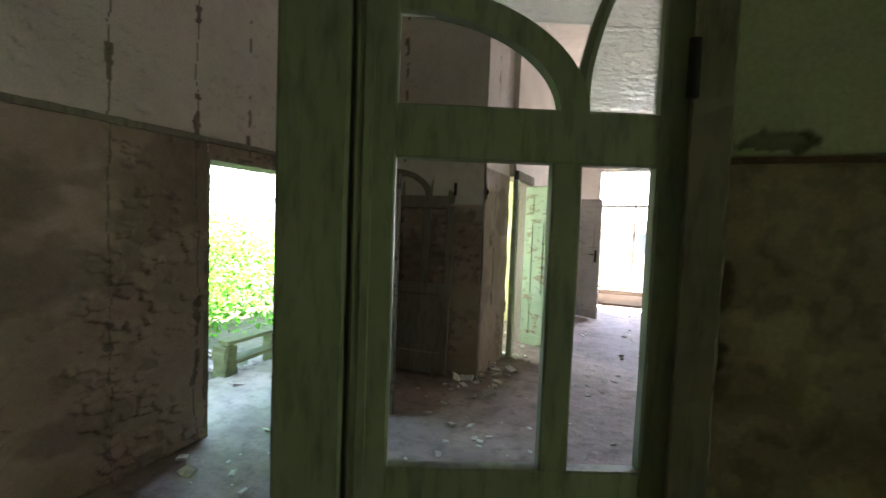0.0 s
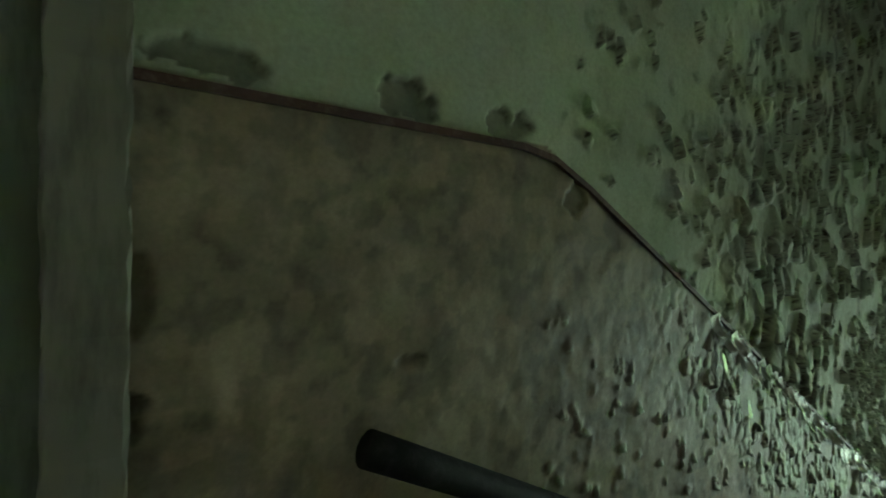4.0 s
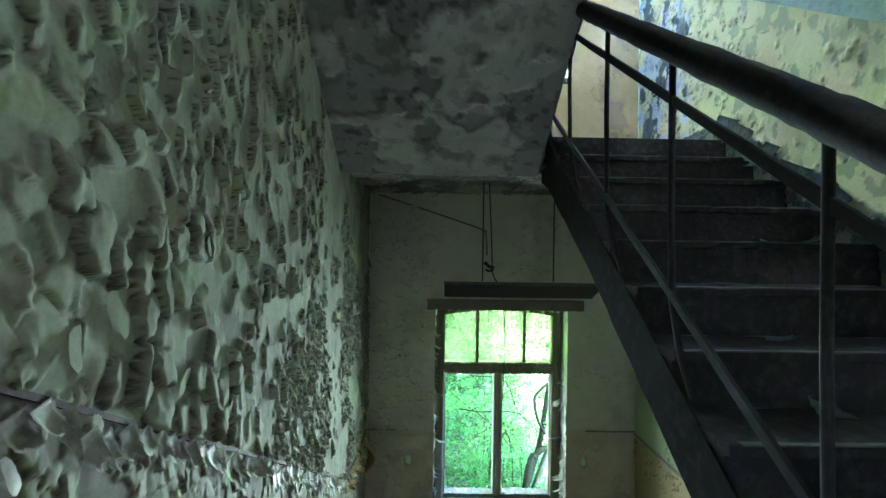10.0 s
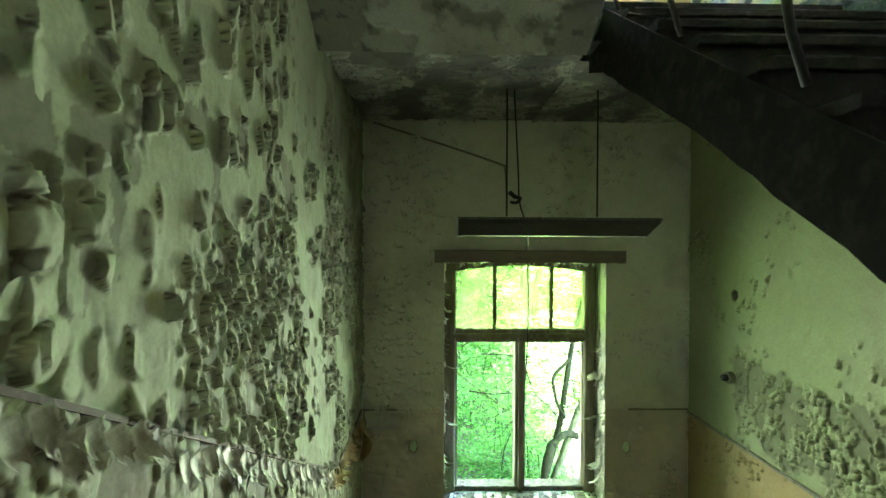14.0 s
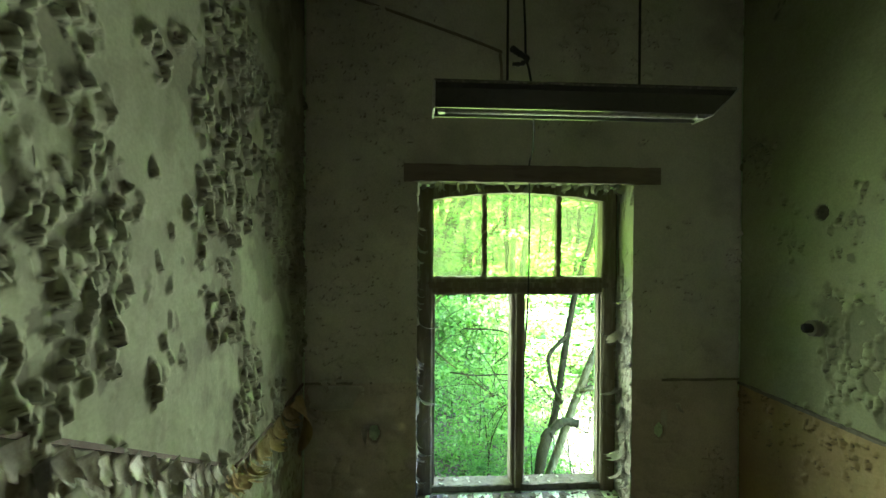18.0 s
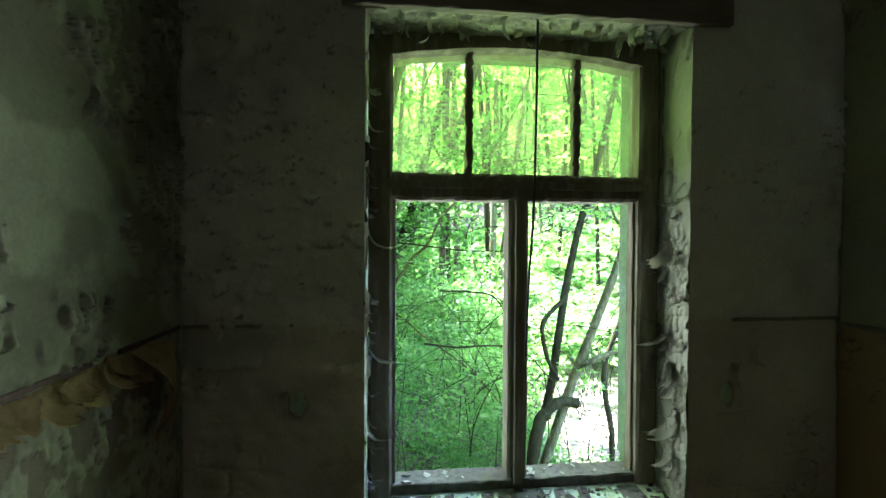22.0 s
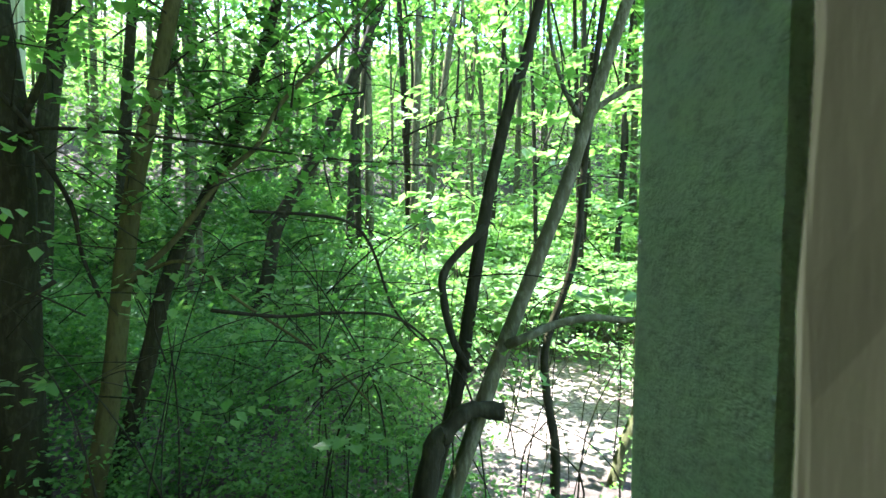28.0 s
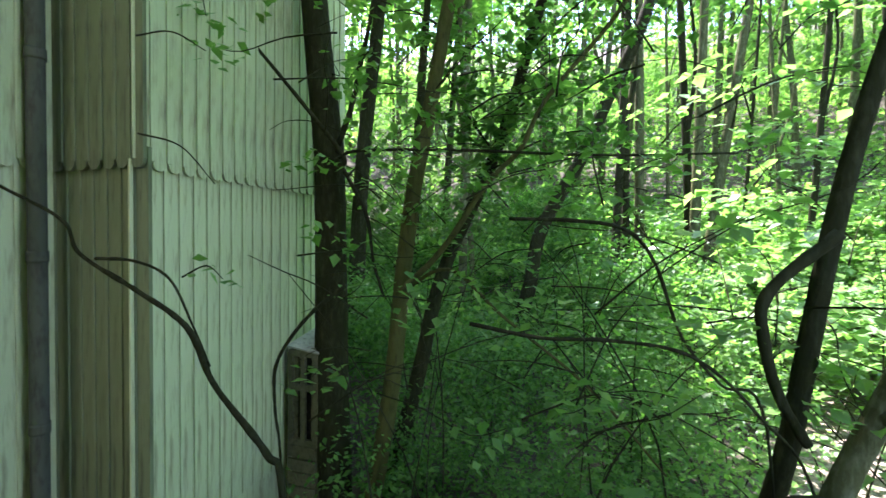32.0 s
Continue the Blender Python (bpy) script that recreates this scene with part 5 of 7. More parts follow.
srnd = random.Random(44)
skirt = thing("peeling_skirting", "dark blue-grey skirting paint peeling off beside the stairs", "skirting", kind="stuff")
for i in range(16):
    x = 2.2 + 2.35 * i / 15 + srnd.uniform(-0.05, 0.05)
    f = part("paint_curl", curl_flake(srnd, srnd.uniform(0.14, 0.3), srnd.uniform(0.09, 0.17), 1), M_SKIRT, skirt, smooth=True)
    f.matrix_world = Matrix.Translation((x, YR + 0.022, float(stair_line(x)) + srnd.uniform(0.13, 0.19))) @ pose(0, 0, 0, srnd.uniform(-15, 10), -33.7 + srnd.uniform(-10, 10), srnd.uniform(-12, 12))
for i in range(26):
    x, z = srnd.uniform(4.0, 5.9), srnd.uniform(2.5, 3.7)
    f = part("paint_curl", curl_flake(srnd, srnd.uniform(0.025, 0.06), srnd.uniform(0.03, 0.09), 1), M_UPPER, skirt, smooth=True)
    f.matrix_world = Matrix.Translation((x, YR + 0.012, z)) @ pose(0, 0, 0, 0, srnd.uniform(-50, 50), srnd.uniform(-15, 15))

# pelmet board over the window
pelmet = tagged(mesh_ob("pelmet_board", rough_bar(XW - 0.035, XW + 0.004, -0.02, 1.55, 0.872, 0.975, axis=1, wear=0.003, step=0.05, seed=9), M_BOARD), "dull brown wooden board fixed above the window", "board")

# hanging fluorescent lamp
lamp = thing("hanging_tube_lamp", "dusty hanging fluorescent lamp trough with a stained dark top", "lamp")
lb = bmesh.new()
prof = [(-0.085, 0.105), (0.085, 0.105), (0.10, 0.075), (0.075, 0.0), (0.068, 0.0), (0.06, 0.03), (-0.06, 0.03), (-0.068, 0.0), (-0.075, 0.0), (-0.10, 0.075)]
a = [lb.verts.new((x, 0.085 + (0.105 - z) * 0.9, z)) for x, z in prof]
b = [lb.verts.new((x, 1.40, z)) for x, z in prof]
for i in range(len(prof)):
    j = (i + 1) % len(prof)
    lb.faces.new((a[i], a[j], b[j], b[i]))
lb.faces.new(a), lb.faces.new(b[::-1])
bmesh.ops.recalc_face_normals(lb, faces=lb.faces)
part("reflector", lb, M_LAMPGREY, lamp)
part("top_cover", boxed(-0.088, 0.088, 0.08, 1.405, 0.103, 0.118, bevel=0.004), M_LAMPDARK, lamp)
for s, y, lean in ((-1, 0.085, 0.9), (1, 1.40, 0.0)):
    eb = bmesh.new()
    q = [(-0.09, 0.112), (0.09, 0.112), (0.106, 0.078), (0.08, -0.006), (-0.08, -0.006), (-0.106, 0.078)]
    f0 = [eb.verts.new((x, y + (0.105 - z) * lean, z)) for x, z in q]
    f1 = [eb.verts.new((v.co.x, v.co.y + s * 0.008, v.co.z)) for v in f0]
    eb.faces.new(f0), eb.faces.new(f1[::-1])
    for i in range(6):
        eb.faces.new((f0[i], f0[(i + 1) % 6], f1[(i + 1) % 6], f1[i]))
    bmesh.ops.recalc_face_normals(eb, faces=eb.faces)
    part("end_plate", eb, M_LAMPWHITE, lamp)
part("fluorescent_tube", tube(bmesh.new(), [(0, 0.22, 0.012), (0, 0.75, 0.012), (0, 1.36, 0.012)], 0.015, 0.015, 12, 2), M_LAMPWHITE, lamp, smooth=True)
for y in (0.20, 1.37):
    part("tube_holder", boxed(-0.02, 0.02, y - 0.015, y + 0.015, -0.004, 0.035, bevel=0.004), M_LAMPWHITE, lamp)
for y in (0.478, 1.078):
    part("hanging_rod", tube(bmesh.new(), [(0, y, 0.13), (0, y, 0.5), (0, y, 0.98)], 0.006, 0.006, 8, 2), M_IRON, lamp, smooth=True)
lamp.location = (5.28, 0, 1.075)
tagged(mesh_ob("hanging_cable", tube(bmesh.new(), [(5.29, 1.03, 2.04), (5.27, 1.005, 1.5), (5.265, 1.0, 1.33), (5.24, 0.99, 1.25), (5.40, 0.93, 1.17), (5.75, 0.84, 1.03), (5.985, 0.80, 0.985), (6.10, 0.77, 0.86), (6.19, 0.745, 0.5), (6.20, 0.75, 0.10), (6.20, 0.77, -0.22), (6.20, 0.78, -0.52)], 0.0055, 0.0055, 8, 7), M_CABLE, smooth=True), "thin black cable sagging from the lamp and dangling before the window", "cable")
tagged(mesh_ob("junction_knot", tube(bmesh.new(), [(5.27, 1.06, 1.36), (5.25, 1.03, 1.33), (5.28, 0.99, 1.32), (5.26, 1.02, 1.29), (5.29, 1.05, 1.30)], 0.013, 0.009, 8, 5, 0.3), M_CABLE, smooth=True), "dark knot of loose cable ends under the ceiling", "cable")
tagged(mesh_ob("wall_conduit", tube(bmesh.new(), [(XW - 0.005, 2.05, 2.01), (XW - 0.008, 1.5, 1.84), (XW - 0.008, 1.02, 1.68), (XW - 0.008, 0.975, 1.63), (XW - 0.008, 0.96, 1.42)], 0.009, 0.009, 8, 6), M_BOARD, smooth=True), "painted cable conduit running down the wall", "cable")

# pipe stub and hole on the right wall
pipe = thing("pipe_stub", "short rusty pipe stub sticking out of the wall", "pipe")
pb = bmesh.new()
bmesh.ops.create_cone(pb, segments=20, radius1=0.045, radius2=0.04, depth=0.05, cap_ends=True, matrix=Matrix.Translation((5.47, YR + 0.015, 0.085)) @ pose(0, 0, 0, -90))
part("collar", pb, M_CASING, pipe)
part("pipe_end", tube(bmesh.new(), [(5.47, YR, 0.085), (5.47, YR + 0.04, 0.085), (5.47, YR + 0.07, 0.085)], 0.024, 0.024, 14, 2), M_IRON, pipe, smooth=True)

# ---- doorway and corridor ----
structure("wall_hall_end", boxed(XL - 0.3, XL, YR - 0.03, 3.08, -0.25, 4.45), M_ROOMWALL, "stained plaster end wall of the hall")
wall_west = thing("wall_corridor_side", "stained brown and white plaster wall of the corridor", "wall", kind="structure")
eb = bmesh.new()
box(eb, XL - 0.3, XL - 0.001, 3.08, 4.02, 1.86, 4.45)
box(eb, XL - 0.3, XL - 0.002, 4.02, 5.3, -0.25, 4.45)
part("masonry", eb, M_ROOMWALL, wall_west)


def room_relief(seed, rail, cracks=(0.35,)):
    def f(u, v):
        m = smooth_between(fbm(u * 2.2, v * 2.2, seed + 3), 0.42, 0.52)
        h, p, gone = plates(u, v, 0.095, 0.060, 0.026, seed, 1.25, 0.06, 1.0, 0.25 + 0.40 * m)
        lo = v < rail
        crack = np.zeros(u.shape, bool)
        for c0 in cracks:
            crack |= np.abs(u - c0 - 0.05 * (fbm(v * 5, u * 0 + c0, seed + 4) - 0.5)) < 0.004 + 0.03 * (fbm(v * 4, u * 0 + 3 * c0, seed + 6) > 0.58) * fbm(v * 14, u * 9, seed + 7)
        damp = smooth_between(fbm(u * 1.7, v * 2.6, seed + 8, 5), 0.52, 0.60) * lo
        return 0.025 * fbm(u * 5, v * 6, seed + 2) * (0.4 + 0.6 * lo) + h * m * (0.3 + 0.7 * lo), np.where(lo, np.maximum(np.maximum(0.8 * m * p, 0.9 * crack), 0.45 * damp), 0.25 * m * (p > 0.9) + 0.9 * crack), lo.astype(float)
    return f


sheet("plaster_skin", (XL + 0.005, 1.2, 0), (0, 1, 0), (0, 0, 1), (1, 0, 0), 1.88, 4.2, 0.009, room_relief(111, 1.98, (1.27, 1.80)), M_ROOMWALL, wall_west)
sheet("plaster_skin", (XL + 0.005, 3.08, 1.86), (0, 1, 0), (0, 0, 1), (1, 0, 0), 0.94, 2.34, 0.02, lambda u, v: room_relief(112, 1.98)(u, v + 1.86), M_ROOMWALL, wall_west)
sheet("plaster_skin", (XL + 0.005, 4.02, 0), (0, 1, 0), (0, 0, 1), (1, 0, 0), 1.1, 4.2, 0.025, room_relief(113, 1.98), M_ROOMWALL, wall_west)
part("picture_rail", rough_bar(XL, XL + 0.035, 1.3, 5.05, 1.96, 2.0, axis=1, wear=0.003, step=0.08, seed=3), M_CASING, wall_west)
side_frame = thing("door_casing", "dark wooden casing round the open side door", "door casing", kind="structure")
part("jamb", rough_bar(XL - 0.28, XL + 0.02, 3.06, 3.10, 0, 1.9, axis=2, wear=0.003, seed=1), M_CASING, side_frame)
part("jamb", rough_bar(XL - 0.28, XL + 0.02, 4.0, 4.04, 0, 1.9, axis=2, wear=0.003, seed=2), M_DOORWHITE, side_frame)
part("head", rough_bar(XL - 0.28, XL + 0.02, 3.10, 4.0, 1.855, 1.9, axis=1, wear=0.003, seed=3), M_CASING, side_frame)
wall_pier = structure("wall_pier", boxed(XL - 0.3, -1.08, 5.15, 6.0, -0.25, 4.45), M_ROOMWALL, "broad plaster pier with flaking paint")
sheet("plaster_skin", (XL, 5.145, 0), (1, 0, 0), (0, 0, 1), (0, -1, 0), -1.08 - XL, 4.2, 0.025, room_relief(121, 1.7), M_ROOMWALL, wall_pier)
sheet("plaster_skin", (-1.075, 5.14, 0), (0, 1, 0), (0, 0, 1), (1, 0, 0), 0.86, 4.2, 0.02, room_relief(122, 2.05), M_ROOMWALL, wall_pier)
cw = bmesh.new()
box(cw, -1.20, -1.0, 6.0, 6.75, 2.05, 4.45)
box(cw, -1.20, -1.0, 6.75, 9.25, -0.25, 4.45)
box(cw, -1.20, -1.0, 9.25, 10.05, 2.05, 4.45)
box(cw, -1.20, -1.0, 10.05, 10.9, -0.25, 4.45)
structure("wall_corridor_doors", cw, M_ROOMWALL, "white corridor wall with two door openings")
rb = bmesh.new()
box(rb, -3.2, -3.0, 6.0, 6.4, -0.25, 4.45), box(rb, -3.2, -3.0, 7.4, 11.0, -0.25, 4.45)
box(rb, -3.2, -3.0, 6.4, 7.4, -0.25, 0.8), box(rb, -3.2, -3.0, 6.4, 7.4, 2.2, 4.45)
structure("wall_room_behind", rb, M_UPPER, "yellow plaster wall of the room behind the green door")
structure("wall_room_divide", boxed(-3.0, -1.2, 8.0, 8.2, -0.25, 4.45), M_UPPER, "plain plaster dividing wall")
structure("wall_corridor_right", boxed(2.4, 2.6, YW + 0.36, 11.0, -0.25, 4.45), M_ROOMWALL, "white corridor wall")
fw = bmesh.new()
box(fw, -3.2, -0.55, 10.9, 11.2, -0.25, 4.45)
box(fw, 1.6, 2.6, 10.9, 11.2, -0.25, 4.45)
box(fw, -0.55, 1.6, 10.9, 11.2, -0.25, 0.32)
box(fw, -0.55, 1.6, 10.9, 11.2, 2.72, 4.45)
structure("wall_corridor_end", fw, M_ROOMWALL, "white end wall with a wide window")
window_3 = thing("window_3", "wide white corridor window flooded with daylight", "window", kind="structure")
for x in (-0.55, 0.15, 0.85, 1.55):
    part("window_frame", boxed(x, x + 0.05, 10.86, 10.93, 0.32, 2.72, bevel=0.004), M_FRAMEWHITE, window_3)
for z in (0.32, 1.95, 2.66):
    part("window_rail", boxed(-0.55, 1.6, 10.87, 10.92, z, z + 0.06, bevel=0.004), M_FRAMEWHITE, window_3)
part("window_board", boxed(-0.6, 1.65, 10.80, 10.93, 2.72, 2.80, bevel=0.004), M_FRAMEWHITE, window_3)
part("window_sill", boxed(-0.6, 1.65, 10.68, 10.9, 0.22, 0.31, bevel=0.006), M_BOARD, window_3)
structure("ceiling_corridor", boxed(-3.2, 2.6, YW + 0.1, 11.2, 4.2, 4.45), M_ROOMWALL, "white corridor ceiling")


def panel_door(name, label, mat, w, h, place, rows, handle=True):
    d = thing(name, label, "door", place=place)
    leaf = part("leaf", boxed(0, w, -0.018, 0.018, 0.01, h, bevel=0.004), mat, d)
    for z0, z1 in rows:
        for x0, x1 in ((0.11, w / 2 - 0.05), (w / 2 + 0.05, w - 0.11)) if z1 - z0 > 0.5 else ((0.11, w - 0.11),):
            for s in (-1, 1):
                pb = bmesh.new()
                for bx in ((x0, x1, z0, z0 + 0.025), (x0, x1, z1 - 0.025, z1), (x0, x0 + 0.025, z0 + 0.025, z1 - 0.025), (x1 - 0.025, x1, z0 + 0.025, z1 - 0.025)):
                    box(pb, bx[0], bx[1], s * 0.018 - 0.007, s * 0.018 + 0.007, bx[2], bx[3], bevel=0.003)
                part("panel_moulding", pb, mat, leaf)
    part("lock_hole", boxed(w - 0.075, w - 0.060, -0.0195, 0.0195, 1.0, 1.03), M_IRON, d)
    if not handle:
        return d
    part("handle_plate", boxed(w - 0.09, w - 0.05, -0.026, 0.026, 0.95, 1.15, bevel=0.003), M_IRON, d)
    part("handle", tube(bmesh.new(), [(w - 0.07, -0.02, 1.08), (w - 0.07, -0.06, 1.08), (w - 0.16, -0.065, 1.075)], 0.009, 0.008, 8, 4), M_IRON, d, smooth=True)
    return d


panel_door("side_door", "chipped cream panelled door with bare wood showing, standing open", M_DOORCREAM, 0.92, 1.86, pose(XL + 0.03, 4.05, 0.0, 0, 0, -4), ((0.15, 0.55), (0.65, 1.35), (1.45, 1.72)), False)
panel_door("green_panel_door", "pale green panelled door with flaking paint standing open", M_DOORGREENCHIP, 0.72, 2.0, pose(-1.04, 6.75, 0.0, 0, 0, -28), ((0.12, 0.55), (0.65, 1.55), (1.65, 1.88)))
panel_door("grey_panel_door", "pale grey panelled door standing open at the corridor end", M_DOORGREY, 0.80, 2.0, pose(-1.02, 9.27, 0.0, 0, 0, -25), ((0.12, 0.75), (0.85, 1.5), (1.6, 1.88)))
for yy in (6.0, 9.27):
    fr = thing("door_casing", "pale painted casing of a corridor door", "door casing", kind="structure")
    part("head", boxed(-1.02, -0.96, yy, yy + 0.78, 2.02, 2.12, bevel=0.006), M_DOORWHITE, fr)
    part("jamb", boxed(-1.02, -0.96, yy - 0.02, yy + 0.06, 0, 2.02, bevel=0.006), M_DOORPALE, fr)


def glazed_leaf(name, label, mat, place, post, glass, casing_mat):
    """A door leaf with a long lower light split by one bar, an arched upper light and a solid foot. Local x runs from the free edge to the hinge."""
    d = thing(name, label, "door", place=place)
    t = 0.022
    if post:
        part("meeting_post", rough_bar(-0.180, -0.012, -0.03, 0.03, 0.01, 2.45, axis=2, wear=0.0012, step=0.15, seed=31), mat, d)
    if post:
        part("rebate_strip", boxed(-0.03, 0.02, 0.005, 0.02, 0.01, 2.45), casing_mat, d)
    part("stile", rough_bar(0, 0.10, -t, t, 0.01, 2.45, axis=2, wear=0.0012, step=0.15, seed=32), mat, d)
    part("stile", rough_bar(0.725, 0.80, -t, t, 0.01, 2.45, axis=2, wear=0.0012, step=0.15, seed=33), mat, d)
    part("moulding", rough_bar(0.022, 0.045, -t - 0.008, -t + 0.002, 0.01, 2.45, axis=2, wear=0.0012, step=0.15, seed=34), mat, d)
    part("foot_panel", boxed(0.10, 0.725, -t * 0.6, t * 0.6, 0.22, 0.80, bevel=0.004), mat, d)
    part("foot_rail", boxed(0.10, 0.725, -t, t, 0.01, 0.22, bevel=0.004), mat, d)
    part("lock_rail", rough_bar(0.10, 0.725, -t, t, 0.79, 0.895, axis=0, wear=0.0012, step=0.15, seed=35), mat, d)
    part("cross_rail", rough_bar(0.10, 0.725, -t, t, 1.648, 1.775, axis=0, wear=0.0012, step=0.15, seed=36), mat, d)
    part("top_rail", rough_bar(0.10, 0.725, -t, t, 2.33, 2.45, axis=0, wear=0.0012, step=0.15, seed=37), mat, d)
    part("light_bar", rough_bar(0.473, 0.545, -t, t, 0.895, 1.648, axis=2, wear=0.0012, step=0.15, seed=38), mat, d)
    ab = bmesh.new()
    rings = []
    for i in range(25):
        a = math.pi / 2 * i / 24
        o, n = (0.10 + 0.455 * math.sin(a), 1.765 + 0.285 * math.cos(a)), (0.10 + 0.385 * math.sin(a), 1.765 + 0.225 * math.cos(a))
        rings.append([ab.verts.new((x, y, z)) for (x, z), y in ((o, -t), (n, -t), (n, t), (o, t))])
    for r, s in zip(rings, rings[1:]):
        for k in range(4):
            ab.faces.new((r[k], r[(k + 1) % 4], s[(k + 1) % 4], s[k]))
    ab.faces.new(rings[0]), ab.faces.new(rings[-1][::-1])
    bmesh.ops.recalc_face_normals(ab, faces=ab.faces)
    part("arch_bar", ab, mat, d)
    part("curved_bar", tube(bmesh.new(), [(0.54, 0, 1.79), (0.55, 0, 1.90), (0.60, 0, 2.06), (0.70, 0, 2.2)], 0.018, 0.016, 6, 6), mat, d)
    if glass:
        part("rippled_pane", boxed(0.095, 0.73, 0.004, 0.010, 1.985, 2.34), M_RIPPLE, d)
        part("rippled_pane", boxed(0.553, 0.73, 0.004, 0.010, 1.77, 1.983), M_RIPPLE, d)
    part("hinge", tube(bmesh.new(), [(0.80, -0.03, 1.78), (0.80, -0.03, 1.84), (0.80, -0.03, 1.90)], 0.014, 0.014, 10, 2), M_IRON, d, smooth=True)
    return d


HX, HY, HA = 0.428, 2.185, 25.0
glazed_leaf("glazed_door_leaf", "green painted door leaf with an arched rippled upper light, ajar", M_DOORGREEN, Matrix.Translation((HX, HY, 0)) @ pose(0, 0, 0, 0, 0, HA) @ Matrix.Translation((-0.80, 0, 0)), True, True, M_CASING)
glazed_leaf("stored_door_leaf", "dark dusty glazed door leaf leaning against the pier", M_CASING, pose(-2.16, 4.98, 0.0, -4, 0, 4), False, False, M_CASING)
casing = thing("door_casing", "grey painted timber casing at the end of the stair wall", "door casing", kind="structure")
part("jamb", rough_bar(0.435, 0.50, YW + 0.0, YW + 0.36, 0, 2.6, axis=2, wear=0.003, seed=21), M_CASING, casing)
part("architrave", rough_bar(0.43, 0.515, YW - 0.02, YW + 0.012, 0, 2.6, axis=2, wear=0.003, seed=22), M_CASING, casing)
part("hinge_pin", tube(bmesh.new(), [(0.43, YW - 0.03, 1.80), (0.43, YW - 0.03, 1.86), (0.43, YW - 0.03, 1.93)], 0.014, 0.014, 10, 2), M_IRON, casing, smooth=True)

# rubble on the corridor floor
rnd = random.Random(9)


def rubble(name, label, area, count, mat, size):
    bm = bmesh.new()
    for i in range(count):
        x, y, z = rnd.uniform(area[0], area[1]), rnd.uniform(area[2], area[3]), area[4]
        s = size * rnd.uniform(0.3, 1.0) ** 1.5
        m = Matrix.Translation((x, y, z + 0.12 * s)) @ pose(0, 0, 0, rnd.uniform(-25, 25), rnd.uniform(-25, 25), rnd.uniform(0, 360))
        box(bm, -s * 0.5, s * rnd.uniform(0.2, 0.5), -s * rnd.uniform(0.25, 0.5), s * 0.4, -s * 0.12, s * rnd.uniform(-0.06, 0.14), m=m)
    return tagged(mesh_ob(name, bm, mat), label, "rubble", kind="stuff")


rubble("floor_rubble", "fallen plaster crumbs on the corridor floor", (-2.2, 2.2, 2.4, 10.5, 0.0), 420, M_CHIP, 0.07)
rubble("wall_foot_rubble", "brick and plaster debris along the pier", (-1.3, -0.8, 4.8, 6.2, 0.0), 60, M_REVEAL, 0.14)
rubble("sill_debris", "paint chips and crumbs on the window sill", (XW, 6.25, WY0 + 0.03, WY1 - 0.03, WZ0), 80, M_SILLCHIP, 0.04)
rubble("sill_dirt", "dark crumbs and dead leaves on the window sill", (XW, 6.25, WY0 + 0.03, WY1 - 0.03, WZ0), 150, M_YARD, 0.04)
rubble("bottom_rail_debris", "paint chips lying on the sash rail", (6.28, 6.38, WY0 + 0.1, WY1 - 0.1, WZ0 + 0.045), 20, M_SILLCHIP, 0.04)
# ---- outdoors ----
GZ = -2.75


def ground_height(x, y):
    rise = 0.42 * np.clip(x - 15, 0, None) + 0.0006 * np.clip(x - 15, 0, None) ** 2
    side = 0.12 * np.clip(-6 - y, 0, None) + 0.12 * np.clip(y - 9, 0, None)
    return GZ + np.minimum(rise + side * (x > 5), 34) + 0.25 * (fbm(x * 0.35, y * 0.35, 201) - 0.5) + 0.06 * (fbm(x * 2, y * 2, 202) - 0.5)


def sun_patch(x, y):
    """Where sunlight on the clearing is painted as paler litter."""
    side = y + 2.9 + 0.42 * (x - 12.0)
    return smooth_between(1.5 - np.abs(side) + 1.2 * (fbm(x * 1.6, y * 1.6, 203, 4) - 0.5), -0.2, 0.4) * smooth_between(x, 9.4, 10.4) * (1 - smooth_between(x, 17, 19))


gx = np.concatenate([np.linspace(-80, 4, 12), np.linspace(5, 22, 120), np.linspace(23, 90, 50), [140, 400, 1500]])
gy = np.concatenate([[-1500, -400, -140], np.linspace(-80, -9, 40), np.linspace(-8.5, 8.5, 110), np.linspace(9, 80, 40), [140, 400, 1500]])
U, V = np.meshgrid(gx, gy, indexing="ij")
Zg = ground_height(U, V)
idx = np.arange(U.size).reshape(U.shape)
quads = np.stack([idx[:-1, :-1], idx[1:, :-1], idx[1:, 1:], idx[:-1, 1:]], -1).reshape(-1, 4)
ground = tagged(np_ob("ground", np.stack([U, V, Zg], -1).reshape(-1, 3), quads, M_GROUND, None, True, {"sunlit_tone": sun_patch(U, V)}), "forest floor of brown leaf litter and soil", "ground", kind="structure")

rng = np.random.default_rng(4)


